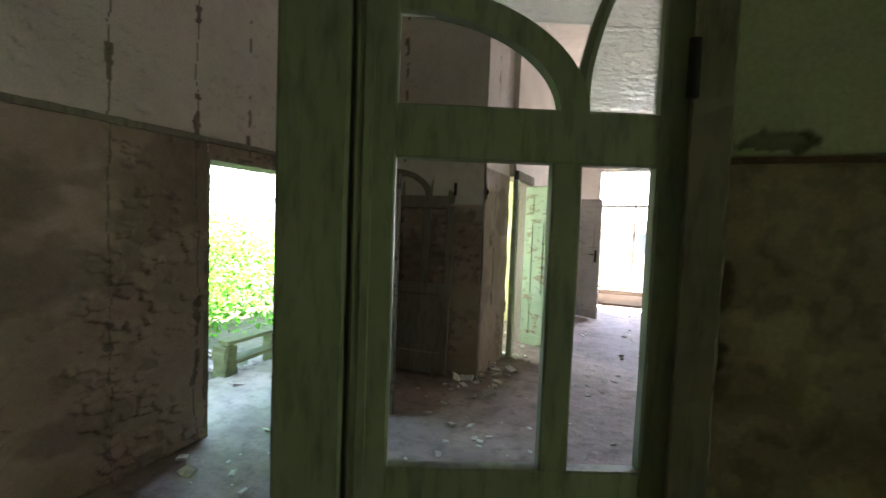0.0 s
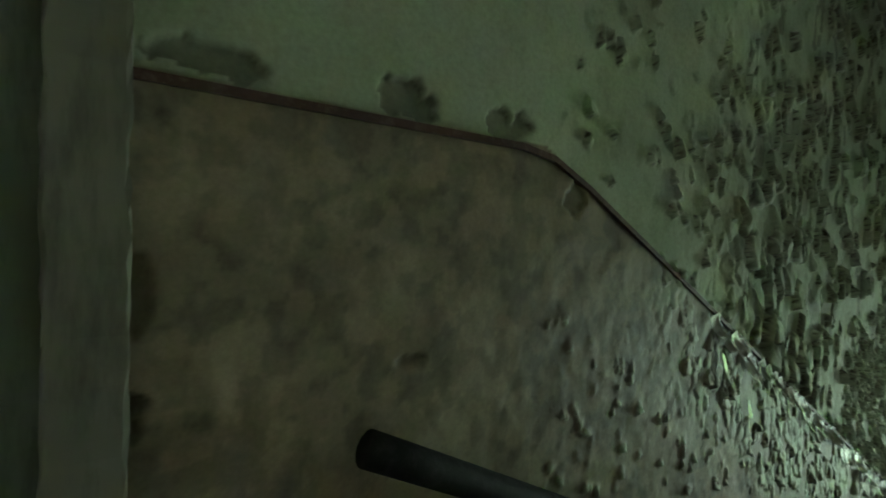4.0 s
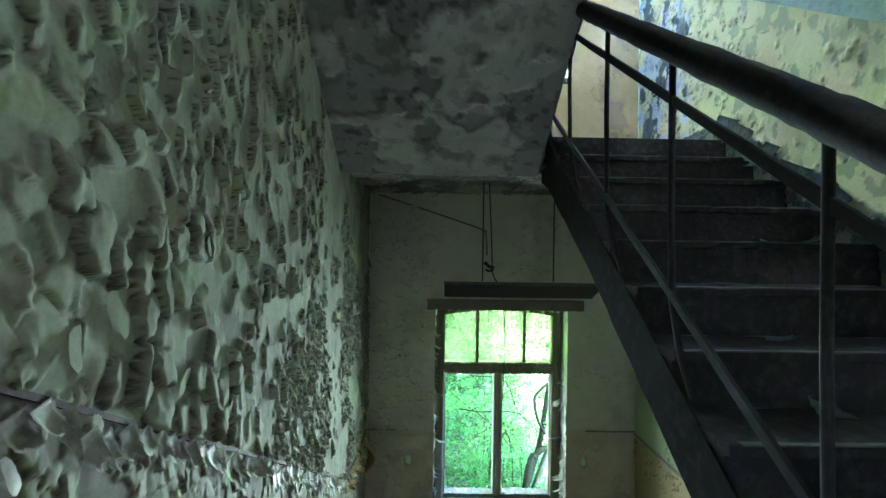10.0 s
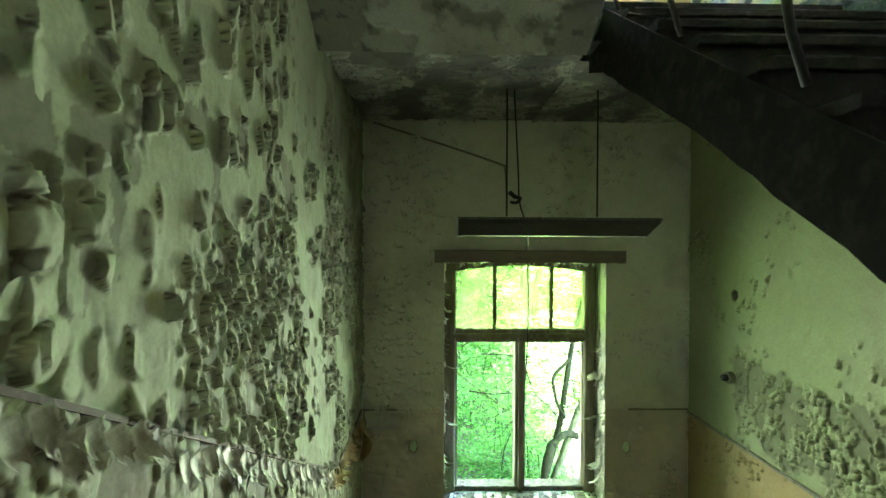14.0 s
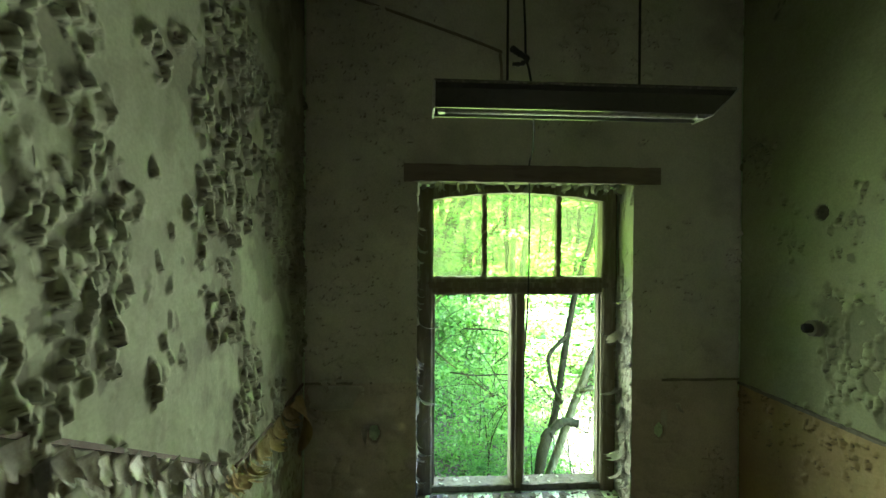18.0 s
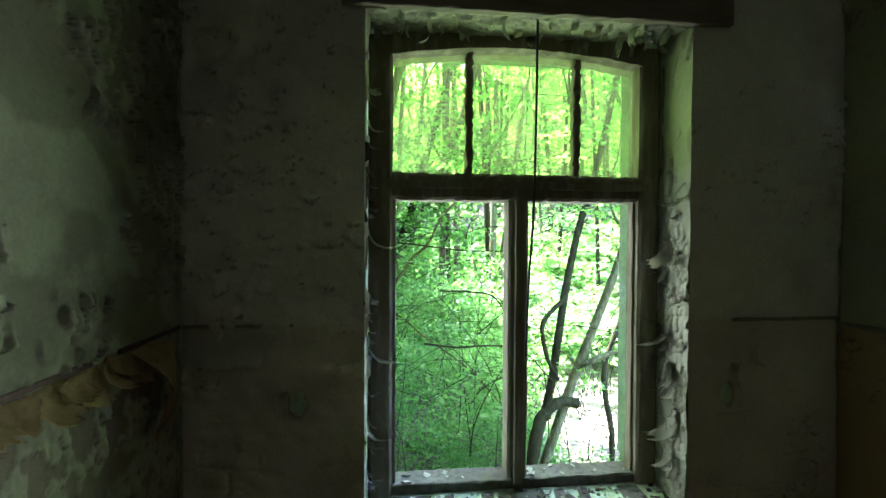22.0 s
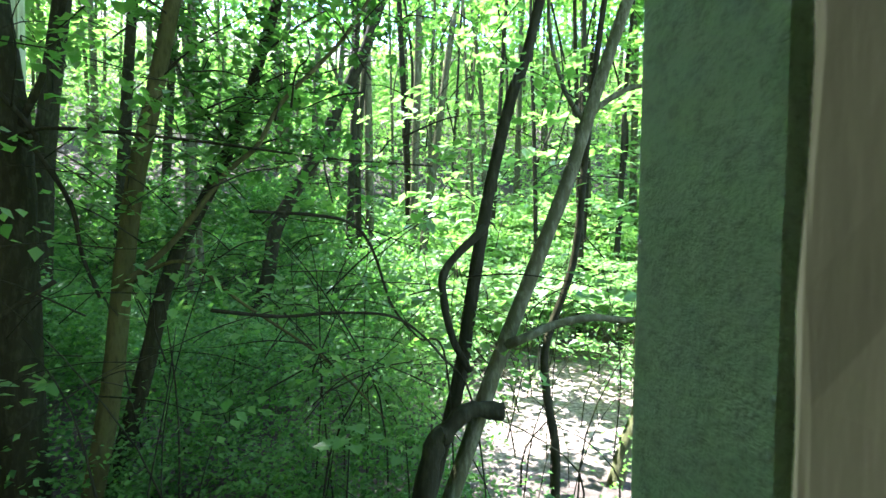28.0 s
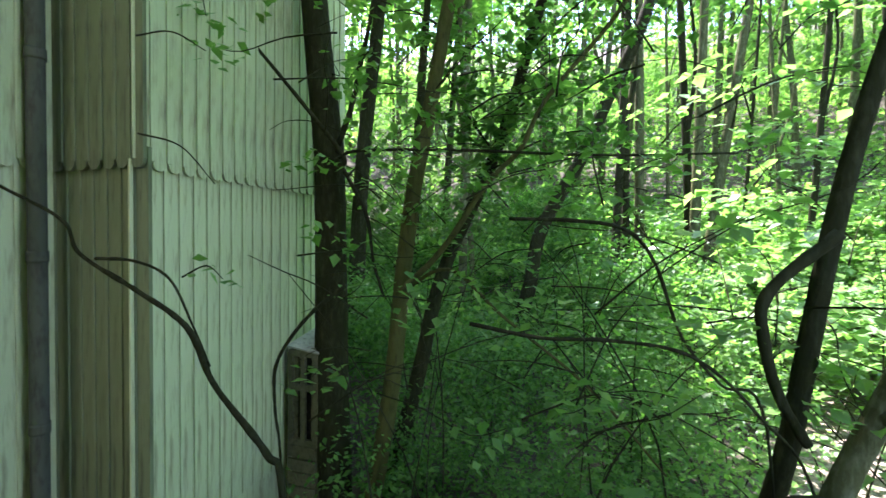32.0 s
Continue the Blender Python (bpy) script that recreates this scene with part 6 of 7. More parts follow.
def leaf_cloud(name, pos, size, mat, parent=None, flat=0.35, opened=True):
    """Small folded leaves of four corners at the places given, mostly level; the canopy is open over the clearing."""
    land = pos - np.array(sd) * ((pos[:, 2] - GZ) / sd.z)[:, None]
    gap = (land[:, 0] > 8.2) & (land[:, 0] < 18.5) & (land[:, 1] > -5.2 - 0.45 * (land[:, 0] - 9.4)) & (land[:, 1] < -0.75 - 0.25 * (land[:, 0] - 9.4)) & (pos[:, 2] > ground_height(pos[:, 0], pos[:, 1]) + 1.7)
    if opened:
        stay = ~(gap & (fbm(land[:, 0] * 2.3, land[:, 1] * 2.3, 401) > 0.40))
        pos, size = pos[stay], (size[stay] if isinstance(size, np.ndarray) else size)
    n = len(pos)
    yaw = rng.uniform(0, 2 * np.pi, n)
    pitch, roll = rng.normal(-0.25, flat, n), rng.normal(0, flat, n)
    s = size * rng.uniform(0.6, 1.25, n)
    f = np.stack([np.cos(yaw) * np.cos(pitch), np.sin(yaw) * np.cos(pitch), np.sin(pitch)], -1)
    side = np.stack([-np.sin(yaw) * np.cos(roll), np.cos(yaw) * np.cos(roll), np.sin(roll)], -1)
    s3 = s[:, None]
    v = np.stack([pos - 0.5 * s3 * f, pos - 0.05 * s3 * f + 0.36 * s3 * side, pos + 0.55 * s3 * f, pos - 0.05 * s3 * f - 0.36 * s3 * side], 1)
    v[:, [1, 3], 2] += 0.08 * s3
    return np_ob(name, v.reshape(-1, 3), np.arange(4 * n).reshape(n, 4), mat, parent)


def sprays(centres, radius, per, droop=0.25, thick=0.18):
    """Layered sprays of leaves round the given twig ends."""
    c = np.repeat(np.asarray(centres, float), per, axis=0)
    rad = np.repeat(np.asarray(radius, float) * np.ones(len(centres)), per)
    a, r = rng.uniform(0, 2 * np.pi, len(c)), np.sqrt(rng.uniform(0, 1, len(c))) * rad
    out = c + np.stack([r * np.cos(a), r * np.sin(a), rng.normal(0, thick, len(c)) * rad - droop * r], -1)
    return out


tree_group = "trees behind the house"


def tree(label, mat, trunk_pts, r0, r1, limbs=(), crown=None, leafmat=None, leaf=0.075, sides=12, seed=0):
    t = thing("tree", label, "tree", tree_group)
    part("trunk", tube(bmesh.new(), trunk_pts, r0, r1, sides, 8, 0.025, seed), mat, t, smooth=True)
    for pts, a, b in limbs:
        part("limb", tube(bmesh.new(), pts, a, b, 8, 7, 0.08, seed + 1), mat, t, smooth=True)
    if crown is not None:
        leaf_cloud("crown", crown, leaf, leafmat or M_LEAF, t)
    return t


def at_x(x, pts):
    return [(x, y, z) for y, z in pts]


def crown_round(cx, cy, cz, rx, ry, rz, k, per, spread=0.45):
    d = rng.normal(0, 1, (k, 3))
    d /= np.linalg.norm(d, axis=1)[:, None]
    c = np.array([cx, cy, cz]) + d * np.array([rx, ry, rz]) * rng.uniform(0.35, 1.0, (k, 1))
    return sprays(c, rng.uniform(0.5, 1.2, k) * spread, per)


def along(pts, k, jitter):
    p = np.array([tuple(v) for v in catmull(pts, 8)])
    return p[rng.integers(0, len(p), k)] + rng.normal(0, jitter, (k, 3))


t1 = [(9.78, 2.91, 4.44), (9.76, 2.74, 2.04), (9.76, 2.65, 1.05), (9.76, 2.58, 0.45), (9.76, 2.53, -0.03), (9.76, 2.51, -0.97), (9.76, 2.50, -1.81), (9.76, 2.46, GZ - 0.1)][::-1]
tree("dark smooth tree trunk close to the timber wall", M_BARKDARK, t1, 0.142, 0.09,
     [([(9.72, 2.45, 0.06), (9.64, 2.27, 0.38), (9.58, 2.16, 0.68), (9.52, 2.04, 1.03), (9.40, 1.83, 1.92)], 0.024, 0.012),
      ([(9.64, 2.37, -0.07), (9.52, 2.27, -0.00), (9.46, 2.57, 0.38), (9.40, 2.76, 0.62), (9.28, 2.98, 0.93), (9.16, 3.27, 1.44)], 0.02, 0.010),
      ([(9.70, 2.43, -0.03), (9.58, 2.33, -0.05), (9.58, 2.11, -0.43), (9.52, 2.02, -0.76), (9.46, 1.90, -1.03)], 0.02, 0.010),
      ([(9.66, 2.40, -0.00), (9.40, 2.07, -0.00), (9.40, 1.35, -0.03), (9.28, 0.51, -0.12), (9.40, -0.21, -0.12)], 0.014, 0.006)],
     np.concatenate([crown_round(10.8, 2.6, 7.0, 2.4, 2.0, 0.9, 150, 70, 0.8), crown_round(9.2, 2.3, 4.6, 2.0, 2.2, 1.6, 130, 60), sprays(along([(9.40, 2.31, 0.84), (9.28, 2.79, 0.96), (9.16, 3.27, 1.20)], 6, 0.08), 0.12, 4)]), M_LEAF, 0.085, seed=1)
t2 = [(9.53, 1.01, 3.40), (9.53, 1.48, 0.95), (9.53, 1.62, 0.20), (9.53, 1.72, -0.29), (9.53, 1.80, -0.94), (9.53, 1.88, -1.71), (9.53, 2.08, GZ - 0.1)][::-1]
tree("slender olive-barked young tree leaning", M_BARKGREEN, t2, 0.066, 0.044,
     [([(9.40, 1.78, -0.98), (9.40, 1.46, -0.67), (9.40, 1.17, -0.25), (9.40, 0.96, -0.04), (9.40, 0.81, 0.25), (9.40, 0.46, 0.65), (9.40, 0.28, 0.93), (9.40, -0.12, 1.65)], 0.022, 0.009),
      ([(9.53, 1.80, -0.98), (9.27, 1.38, -0.79), (9.15, 1.01, -1.04), (9.15, 0.51, -1.42), (9.21, 0.13, -1.85)], 0.014, 0.006)],
     np.concatenate([crown_round(9.9, 1.2, 6.3, 2.2, 1.9, 0.9, 150, 70, 0.8), crown_round(8.9, 0.7, 3.2, 1.3, 1.4, 1.1, 70, 50)]), M_LEAF, 0.08, seed=2)
t3 = [(10.12, 0.27, 3.48), (10.00, 0.89, 1.23), (10.00, 1.14, 0.33), (10.00, 1.36, -0.23), (10.00, 1.57, -0.67), (10.00, 1.71, -1.07), (10.00, 1.84, -1.66), (10.00, 2.02, -2.34), (10.00, 2.19, GZ - 0.1)][::-1]
leafy_tree = tree("dark leaning tree wrapped in small leaves", M_BARKDARK, t3, 0.07, 0.035, [],
     np.concatenate([sprays(along([(9.88, 1.47, -0.60), (9.88, 1.23, 0.12), (9.76, 0.99, 0.84), (9.76, 0.63, 1.92)], 75, 0.22), 0.2, 14), crown_round(9.5, 0.3, 3.0, 1.2, 1.2, 1.0, 60, 50)]), M_LEAFSHADE, 0.07, seed=3)
t4 = [(8.8, -1.1, 2.4), (8.8, -0.69, 0.61), (8.8, -0.58, 0.27), (8.8, -0.48, -0.13), (8.8, -0.4, -0.54), (8.8, -0.33, -1.01), (8.8, -0.26, -1.49), (8.8, -0.14, -1.97), (8.8, 0.1, GZ - 0.1)][::-1]
tree("grey maple stem leaning over the clearing", M_BARKDARK, t4, 0.048, 0.030,
     [(at_x(8.7, [(-0.38, -0.56), (-0.15, -0.8), (-0.14, -0.99), (-0.2, -1.22), (-0.3, -1.4)]), 0.026, 0.02)],
     crown_round(8.9, -1.2, 2.9, 1.5, 1.5, 0.9, 22, 40), M_LEAF, 0.085, seed=4)
t5 = [(8.6, -1.7, 2.2), (8.6, -1.11, 0.51), (8.6, -0.98, 0.13), (8.6, -0.85, -0.27), (8.6, -0.67, -0.73), (8.6, -0.53, -1.08), (8.6, -0.4, -1.41), (8.6, -0.3, -1.7), (8.6, 0.1, GZ - 0.1)][::-1]
tree("sunlit grey maple stem leaning outwards", M_BARKGREY, t5, 0.050, 0.034,
     [([(8.57, -0.48, -1.22), (8.5, -0.55, -1.17), (8.5, -0.74, -1.1), (8.45, -0.94, -1.06), (8.4, -1.17, -1.07), (8.4, -1.6, -1.0)], 0.03, 0.016),
      ([(8.6, -0.98, 0.12), (8.6, -1.2, 0.26), (8.6, -1.38, 0.32), (8.5, -1.61, 0.41), (8.5, -2.2, 0.7)], 0.02, 0.009),
      ([(8.6, -0.95, 0.05), (8.7, -0.85, 0.3), (8.8, -0.8, 0.8), (8.8, -0.9, 1.6)], 0.018, 0.008)],
     np.concatenate([crown_round(8.8, -2.0, 2.6, 1.5, 1.6, 0.9, 22, 40)]), M_LEAF, 0.085, seed=5)
stump = tagged(mesh_ob("broken_stump", tube(bmesh.new(), [(8.55, 0.12, GZ - 0.1), (8.5, -0.03, -1.8), (8.5, -0.11, -1.66), (8.5, -0.24, -1.55), (8.47, -0.42, -1.56)], 0.062, 0.042, 12, 7, 0.14, 6), M_BARKDARK, smooth=True), "old broken dark tree stump with a stub", "tree stump")
tree("thin dark sapling with a kinked stem", M_BARKDARK, at_x(9.2, [(-1.12, GZ), (-1.12, -2.19), (-1.04, -1.76), (-1.03, -1.38), (-1.23, -0.79), (-1.31, -0.01), (-1.37, 0.62), (-1.5, 1.6)]), 0.035, 0.02, [], crown_round(9.3, -1.5, 2.2, 0.9, 0.9, 0.6, 12, 30), M_LEAF, 0.08, seed=7)
tree("grey crooked tree at the edge of the clearing", M_BARKGREY, at_x(9.6, [(-1.9, GZ), (-2.0, -2.41), (-2.11, -2.15), (-2.21, -1.68), (-2.31, -1.28), (-2.54, -0.69), (-2.65, -0.42), (-2.9, 0.5), (-3.1, 2.0)]), 0.07, 0.04,
     [([(9.6, -2.22, -1.6), (9.5, -2.6, -1.2), (9.4, -3.0, -1.1)], 0.02, 0.01), ([(9.6, -2.5, -0.75), (9.6, -2.2, -0.3), (9.5, -2.1, 0.3)], 0.018, 0.008)], crown_round(9.7, -3.1, 2.6, 1.4, 1.4, 0.9, 22, 40), M_LEAF, 0.085, seed=8)
tree("leaning tree in the middle distance", M_BARKDARK, [(14, 1.9, GZ), (14, 1.5, -1.41), (14, 1.32, -0.47), (14, 0.68, 0.74), (14, 0.42, 1.38), (14, -0.12, 2.65), (14.2, -0.6, 4.5)], 0.12, 0.08, [], crown_round(14.2, -0.5, 5.4, 1.6, 1.6, 1.0, 16, 40, 0.6), M_LEAF, 0.12, seed=9)
for yy, y2, sd_ in ((-1.22, -1.32, 10), (-1.45, -2.1, 11), (-0.3, -0.2, 12)):
    tree("slim tree among others in the middle distance", M_BARKGREY, [(16, yy, GZ), (16, yy, -1.0), (16, 0.5 * (yy + y2), 1.8), (16.1, y2, 4.2)], 0.11, 0.07, [], crown_round(16.2, y2, 5.6, 1.6, 1.6, 1.2, 12, 40, 0.7), M_LEAF, 0.13, seed=sd_)

arches = (([(8.6, 1.06, -0.99), (8.6, 0.74, -1.03), (8.6, 0.44, -1.02), (8.6, 0.14, -1.06), (8.6, -0.1, -1.27), (8.6, -0.3, -1.6), (8.6, -0.45, GZ)], "thin arching brown shoot across the undergrowth"),
          ([(8.7, 0.9, -0.5), (8.7, 0.6, -0.51), (8.7, 0.39, -0.55), (8.7, 0.27, -0.69), (8.7, 0.16, -1.0), (8.7, 0.01, -1.19), (8.7, -0.16, -1.36), (8.7, -0.25, GZ)], "thin arching brown shoot across the undergrowth"),
          ([(8.0, 3.26, -0.365), (8.0, 2.83, -0.53), (8.0, 2.72, -0.68), (8.0, 2.38, -0.83), (8.0, 2.10, -0.97), (8.0, 1.96, -1.19), (8.0, 1.71, -1.43), (8.0, 1.63, -1.6), (8.05, 1.6, GZ)][::-1], "dead bare branch leaning before the timber wall"),
          ([(8.0, 2.62, -0.70), (8.05, 2.45, -0.71), (8.05, 2.25, -0.78), (8.03, 2.10, -0.97), (8.0, 1.98, -1.12)], "dead bare branch leaning before the timber wall"),
          ([(8.6, 1.71, -0.84), (8.6, 1.93, -1.01), (8.6, 2.12, -1.26), (8.6, 2.14, -1.5), (8.6, 2.1, -1.84), (8.6, 2.1, GZ)], "dead bare branch leaning before the timber wall"))
for i, (pts, lab) in enumerate(arches):
    r = (0.010, 0.010, 0.016, 0.008, 0.012)[i]
    tagged(mesh_ob("bare_branch", tube(bmesh.new(), pts, r, r * 0.5, 7, 7, 0.15, 30 + i), M_BARKDARK, smooth=True), lab, "branch", "bare branches")

for i, (pts, lv) in enumerate((([(8.0, 2.75, 1.25), (8.05, 2.6, 0.95), (8.1, 2.45, 0.72)], 12), ([(8.2, 2.62, 0.36), (8.2, 2.4, 0.35), (8.2, 2.2, 0.24)], 0), ([(8.15, 2.55, -0.12), (8.2, 2.35, -0.18), (8.2, 2.15, -0.36)], 0), ([(8.3, 2.45, -0.80), (8.3, 2.3, -0.74), (8.3, 2.2, -0.80)], 10))):
    tw1 = thing("leafy_twig" if lv else "bare_branch", "thin twig with a few fresh leaves before the timber wall" if lv else "thin bare twig before the timber wall", "twig" if lv else "branch", "bare branches" if not lv else "")
    part("stem", tube(bmesh.new(), pts, 0.005, 0.002, 6, 6, 0.1, 90 + i), M_BARKDARK, tw1, smooth=True)
    if lv:
        leaf_cloud("leaves", sprays(np.array(pts[1:]), 0.10, lv // 2, 0.2, 0.2), 0.06, M_LEAF, tw1, 0.4)

# single maple leaves near the window
lobes = [(0.0, -0.42), (0.10, -0.10), (0.36, -0.22), (0.28, 0.02), (0.50, 0.16), (0.24, 0.20), (0.20, 0.34), (0.0, 0.58)]
leaf_outline = lobes + [(-x, y) for x, y in lobes[-2:0:-1]]
lm = bmesh.new()
ring = [lm.verts.new((x, y, 0.10 * abs(x) - 0.12 * y * y)) for x, y in leaf_outline]
mid = lm.verts.new((0, 0.02, 0))
for k in range(len(ring)):
    lm.faces.new((mid, ring[k], ring[(k + 1) % len(ring)]))
maple_mesh = bpy.data.meshes.new("leaf")
lm.to_mesh(maple_mesh)
lm.free()
maple_mesh.materials.append(M_LEAF)
leaf_rnd = random.Random(91)


def maple_leaf(parent, place, size, yaw, pitch):
    ob = new("leaf", maple_mesh)
    ob.parent = parent
    ob.matrix_world = Matrix.Translation(place) @ pose(0, 0, 0, pitch, leaf_rnd.uniform(-15, 15), yaw) @ Matrix.Scale(size, 4)


for label, stem_pts, count, spread in (("young maple seedling with broad fresh leaves", [(8.35, 0.42, GZ - 0.05), (8.33, 0.42, -2.1), (8.30, 0.40, -1.55)], 9, 0.11),
                                       ("young maple seedling with broad fresh leaves", [(8.9, 0.0, GZ - 0.05), (8.88, 0.02, -2.2), (8.85, 0.05, -1.85)], 8, 0.14),
                                       ("leafy maple shoot hanging in front of the timber wall", [(9.16, 3.27, 1.44), (8.9, 2.95, 1.02), (8.75, 2.75, 0.72)], 9, 0.16),
                                       ("sunlit maple shoot with broad leaves", [(8.9, -1.3, 1.3), (8.7, -1.5, 0.75), (8.6, -1.6, 0.45)], 14, 0.3)):
    sh = thing("maple_shoot", label, "sapling")
    part("stem", tube(bmesh.new(), stem_pts, 0.007, 0.003, 6, 6, 0.1, 3), M_BARKDARK, sh, smooth=True)
    tip = stem_pts[-1]
    for k in range(count):
        a = 2 * math.pi * k / count + leaf_rnd.uniform(-0.3, 0.3)
        r = spread * leaf_rnd.uniform(0.35, 1.0)
        maple_leaf(sh, (tip[0] + r * math.cos(a), tip[1] + r * math.sin(a), tip[2] + leaf_rnd.uniform(-0.06, 0.05)), leaf_rnd.uniform(0.075, 0.125), math.degrees(a) - 90, leaf_rnd.uniform(-30, 5))

# thicket of thin stems and twigs
thicket = thing("thicket_stems", "tangle of thin dark stems and twigs", "undergrowth", kind="stuff")
rnd = random.Random(21)
for i in range(120):
    x, y = rnd.uniform(8.2, 13.5), rnd.uniform(-3.6, 2.4)
    if x < 9.0 and abs(y - 0.4) < 0.5:
        continue
    h, lx, ly = rnd.uniform(0.7, 2.4), rnd.uniform(-0.5, 0.5), rnd.uniform(-0.9, 0.9)
    g = GZ - 0.05
    part("stem", tube(bmesh.new(), [(x, y, g), (x + lx * 0.3, y + ly * 0.2 + rnd.uniform(-0.1, 0.1), g + h * 0.45), (x + lx * 0.6, y + ly * 0.7, g + h * 0.8), (x + lx, y + ly * 1.3, g + h)], rnd.uniform(0.004, 0.010), 0.002, 5, 3, 0.1, i), M_BARKDARK, thicket, smooth=True)


def scatter(n, x0, x1, y0, y1):
    return rng.uniform(x0, x1, n), rng.uniform(y0, y1, n)


# undergrowth
x, y = scatter(12500, 8.2, 20, -9, 8)
keep = ~((x < 16) & (y > -4.4 - 0.45 * (x - 9.4)) & (y < -0.6 - 0.14 * (x - 9.4)) & (fbm(x * 0.8, y * 0.8, 301) < 0.66)) & ~((y > 2.3) & (x < 10.8)) & (fbm(x * 0.9 + 7, y * 0.9, 302) > 0.33)
x, y = x[keep], y[keep]
hmax = 0.35 + 2.6 * fbm(x * 0.5, y * 0.5, 303) * smooth_between(x, 8.4, 10.3)
z = ground_height(x, y) + rng.uniform(0.1, 1, len(x)) * hmax
# The left side takes the leaf copy with shade in its colour.
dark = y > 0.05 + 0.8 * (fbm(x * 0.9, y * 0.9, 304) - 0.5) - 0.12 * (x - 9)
for tag, sel, mat in (("undergrowth", dark, M_LEAFSHADE), ("sunny_undergrowth", ~dark, M_LEAF)):
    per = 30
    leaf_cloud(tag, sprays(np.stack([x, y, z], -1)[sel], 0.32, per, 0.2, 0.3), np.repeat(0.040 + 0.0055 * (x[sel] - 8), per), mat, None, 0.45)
    tagged(bpy.data.objects[tag], "dense undergrowth of small green leaves darkened for shade" if mat is M_LEAFSHADE else "fresh green undergrowth at the edge of the clearing", "undergrowth", kind="stuff")
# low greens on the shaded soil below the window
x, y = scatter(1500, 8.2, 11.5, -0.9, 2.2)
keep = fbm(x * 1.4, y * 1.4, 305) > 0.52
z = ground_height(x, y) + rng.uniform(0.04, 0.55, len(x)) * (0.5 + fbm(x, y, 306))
leaf_cloud("low_greens", sprays(np.stack([x, y, z], -1)[keep], 0.2, 20, 0.15, 0.25), 0.045, M_LEAFSHADE, None, 0.4)
tagged(bpy.data.objects["low_greens"], "low green leaves covering the shaded soil", "undergrowth", kind="stuff")
# sunlit maple saplings over the clearing
x, y = scatter(900, 9.8, 19, -9, -0.2)
z = GZ + rng.uniform(0.5, 4.6, len(x))
keep = (fbm(x * 0.7, y * 0.7, 311) > 0.47) & ~((x < 14) & (y > -5) & (z < -1.4))
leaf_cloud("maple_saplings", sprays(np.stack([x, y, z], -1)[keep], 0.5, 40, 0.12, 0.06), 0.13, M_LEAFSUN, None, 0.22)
tagged(bpy.data.objects["maple_saplings"], "level sprays of bright maple leaves over the clearing", "saplings", kind="stuff")

# low maple shoots in the sun, and leafy twigs on the near trees
x, y = scatter(380, 11.2, 18.5, -7.5, -0.8)
z = ground_height(x, y) + rng.uniform(0.25, 1.5, len(x))
keep = (fbm(x * 0.8, y * 0.8, 331) > 0.40) & ~((x < 13.2) & (sun_patch(x, y) > 0.5))
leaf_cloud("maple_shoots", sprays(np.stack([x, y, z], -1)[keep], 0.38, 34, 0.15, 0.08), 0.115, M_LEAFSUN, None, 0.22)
tagged(bpy.data.objects["maple_shoots"], "low sunlit maple shoots on the clearing", "saplings", kind="stuff")
twigs = thing("fine_twigs", "fine dark twigs criss-crossing before the wood", "twigs", kind="stuff")
ends = []
rnd = random.Random(55)
for i in range(250):
    far_right = i % 4 == 0
    x, y, z = rnd.uniform(8.5, 9.8), rnd.uniform(-2.6, -0.4) if far_right else rnd.uniform(-0.3, 2.15), rnd.uniform(-1.6, 1.5)
    a, up, L = rnd.uniform(0, 2 * math.pi), rnd.uniform(-0.2, 0.7), rnd.uniform(0.3, 0.9)
    d = Vector((0.5 * math.cos(a), math.sin(a), up)).normalized() * L
    pts = [(x, y, z), (x + d.x * 0.4, y + d.y * 0.4, z + d.z * 0.45 + 0.03), (x + d.x * 0.75, y + d.y * 0.75 + rnd.uniform(-0.06, 0.06), z + d.z * 0.8), (x + d.x, y + d.y, z + d.z + rnd.uniform(-0.1, 0.1))]
    part("twig", tube(bmesh.new(), pts, rnd.uniform(0.003, 0.006), 0.0015, 5, 3, 0.12, i), M_BARKDARK, twigs, smooth=True)
    if rnd.random() < 0.6:
        ends += pts[2:]
leaf_cloud("twig_leaves", sprays(np.array(ends), 0.16, 11, 0.2, 0.25), 0.075, M_LEAF, None, 0.35)
tagged(bpy.data.objects["twig_leaves"], "fresh green leaves on fine twigs", "leaves", kind="stuff")

# level layers of maple leaves in full sun behind the clearing
x, y = scatter(760, 11.0, 18.5, -9.0, -1.6)
keep = (y < -0.9 - 0.22 * (x - 9.4)) & (fbm(x * 0.9, y * 0.9, 351) > 0.42) & ~((x < 13.2) & (sun_patch(x, y) > 0.5) & (fbm(x * 1.8, y * 1.8, 352) < 0.52))
z = ground_height(x, y) + rng.uniform(0.4, 1.65, len(x))
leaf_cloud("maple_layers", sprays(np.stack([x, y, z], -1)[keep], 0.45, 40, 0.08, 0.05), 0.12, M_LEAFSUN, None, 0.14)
tagged(bpy.data.objects["maple_layers"], "level layers of sunlit maple leaves behind the clearing", "saplings", kind="stuff")

# seedlings and low shoots on the sunlit soil
x, y = scatter(620, 9.6, 15.0, -6.5, -0.4)
keep = (fbm(x * 1.3, y * 1.3, 341) > 0.50) & ~((x < 13.6) & (sun_patch(x, y) > 0.5) & (fbm(x * 2.2, y * 2.2, 342) < 0.46))
z = ground_height(x, y) + rng.uniform(0.08, 0.75, len(x))
leaf_cloud("seedlings", sprays(np.stack([x, y, z], -1)[keep], 0.22, 22, 0.1, 0.15), 0.075, M_LEAFSUN, None, 0.28)
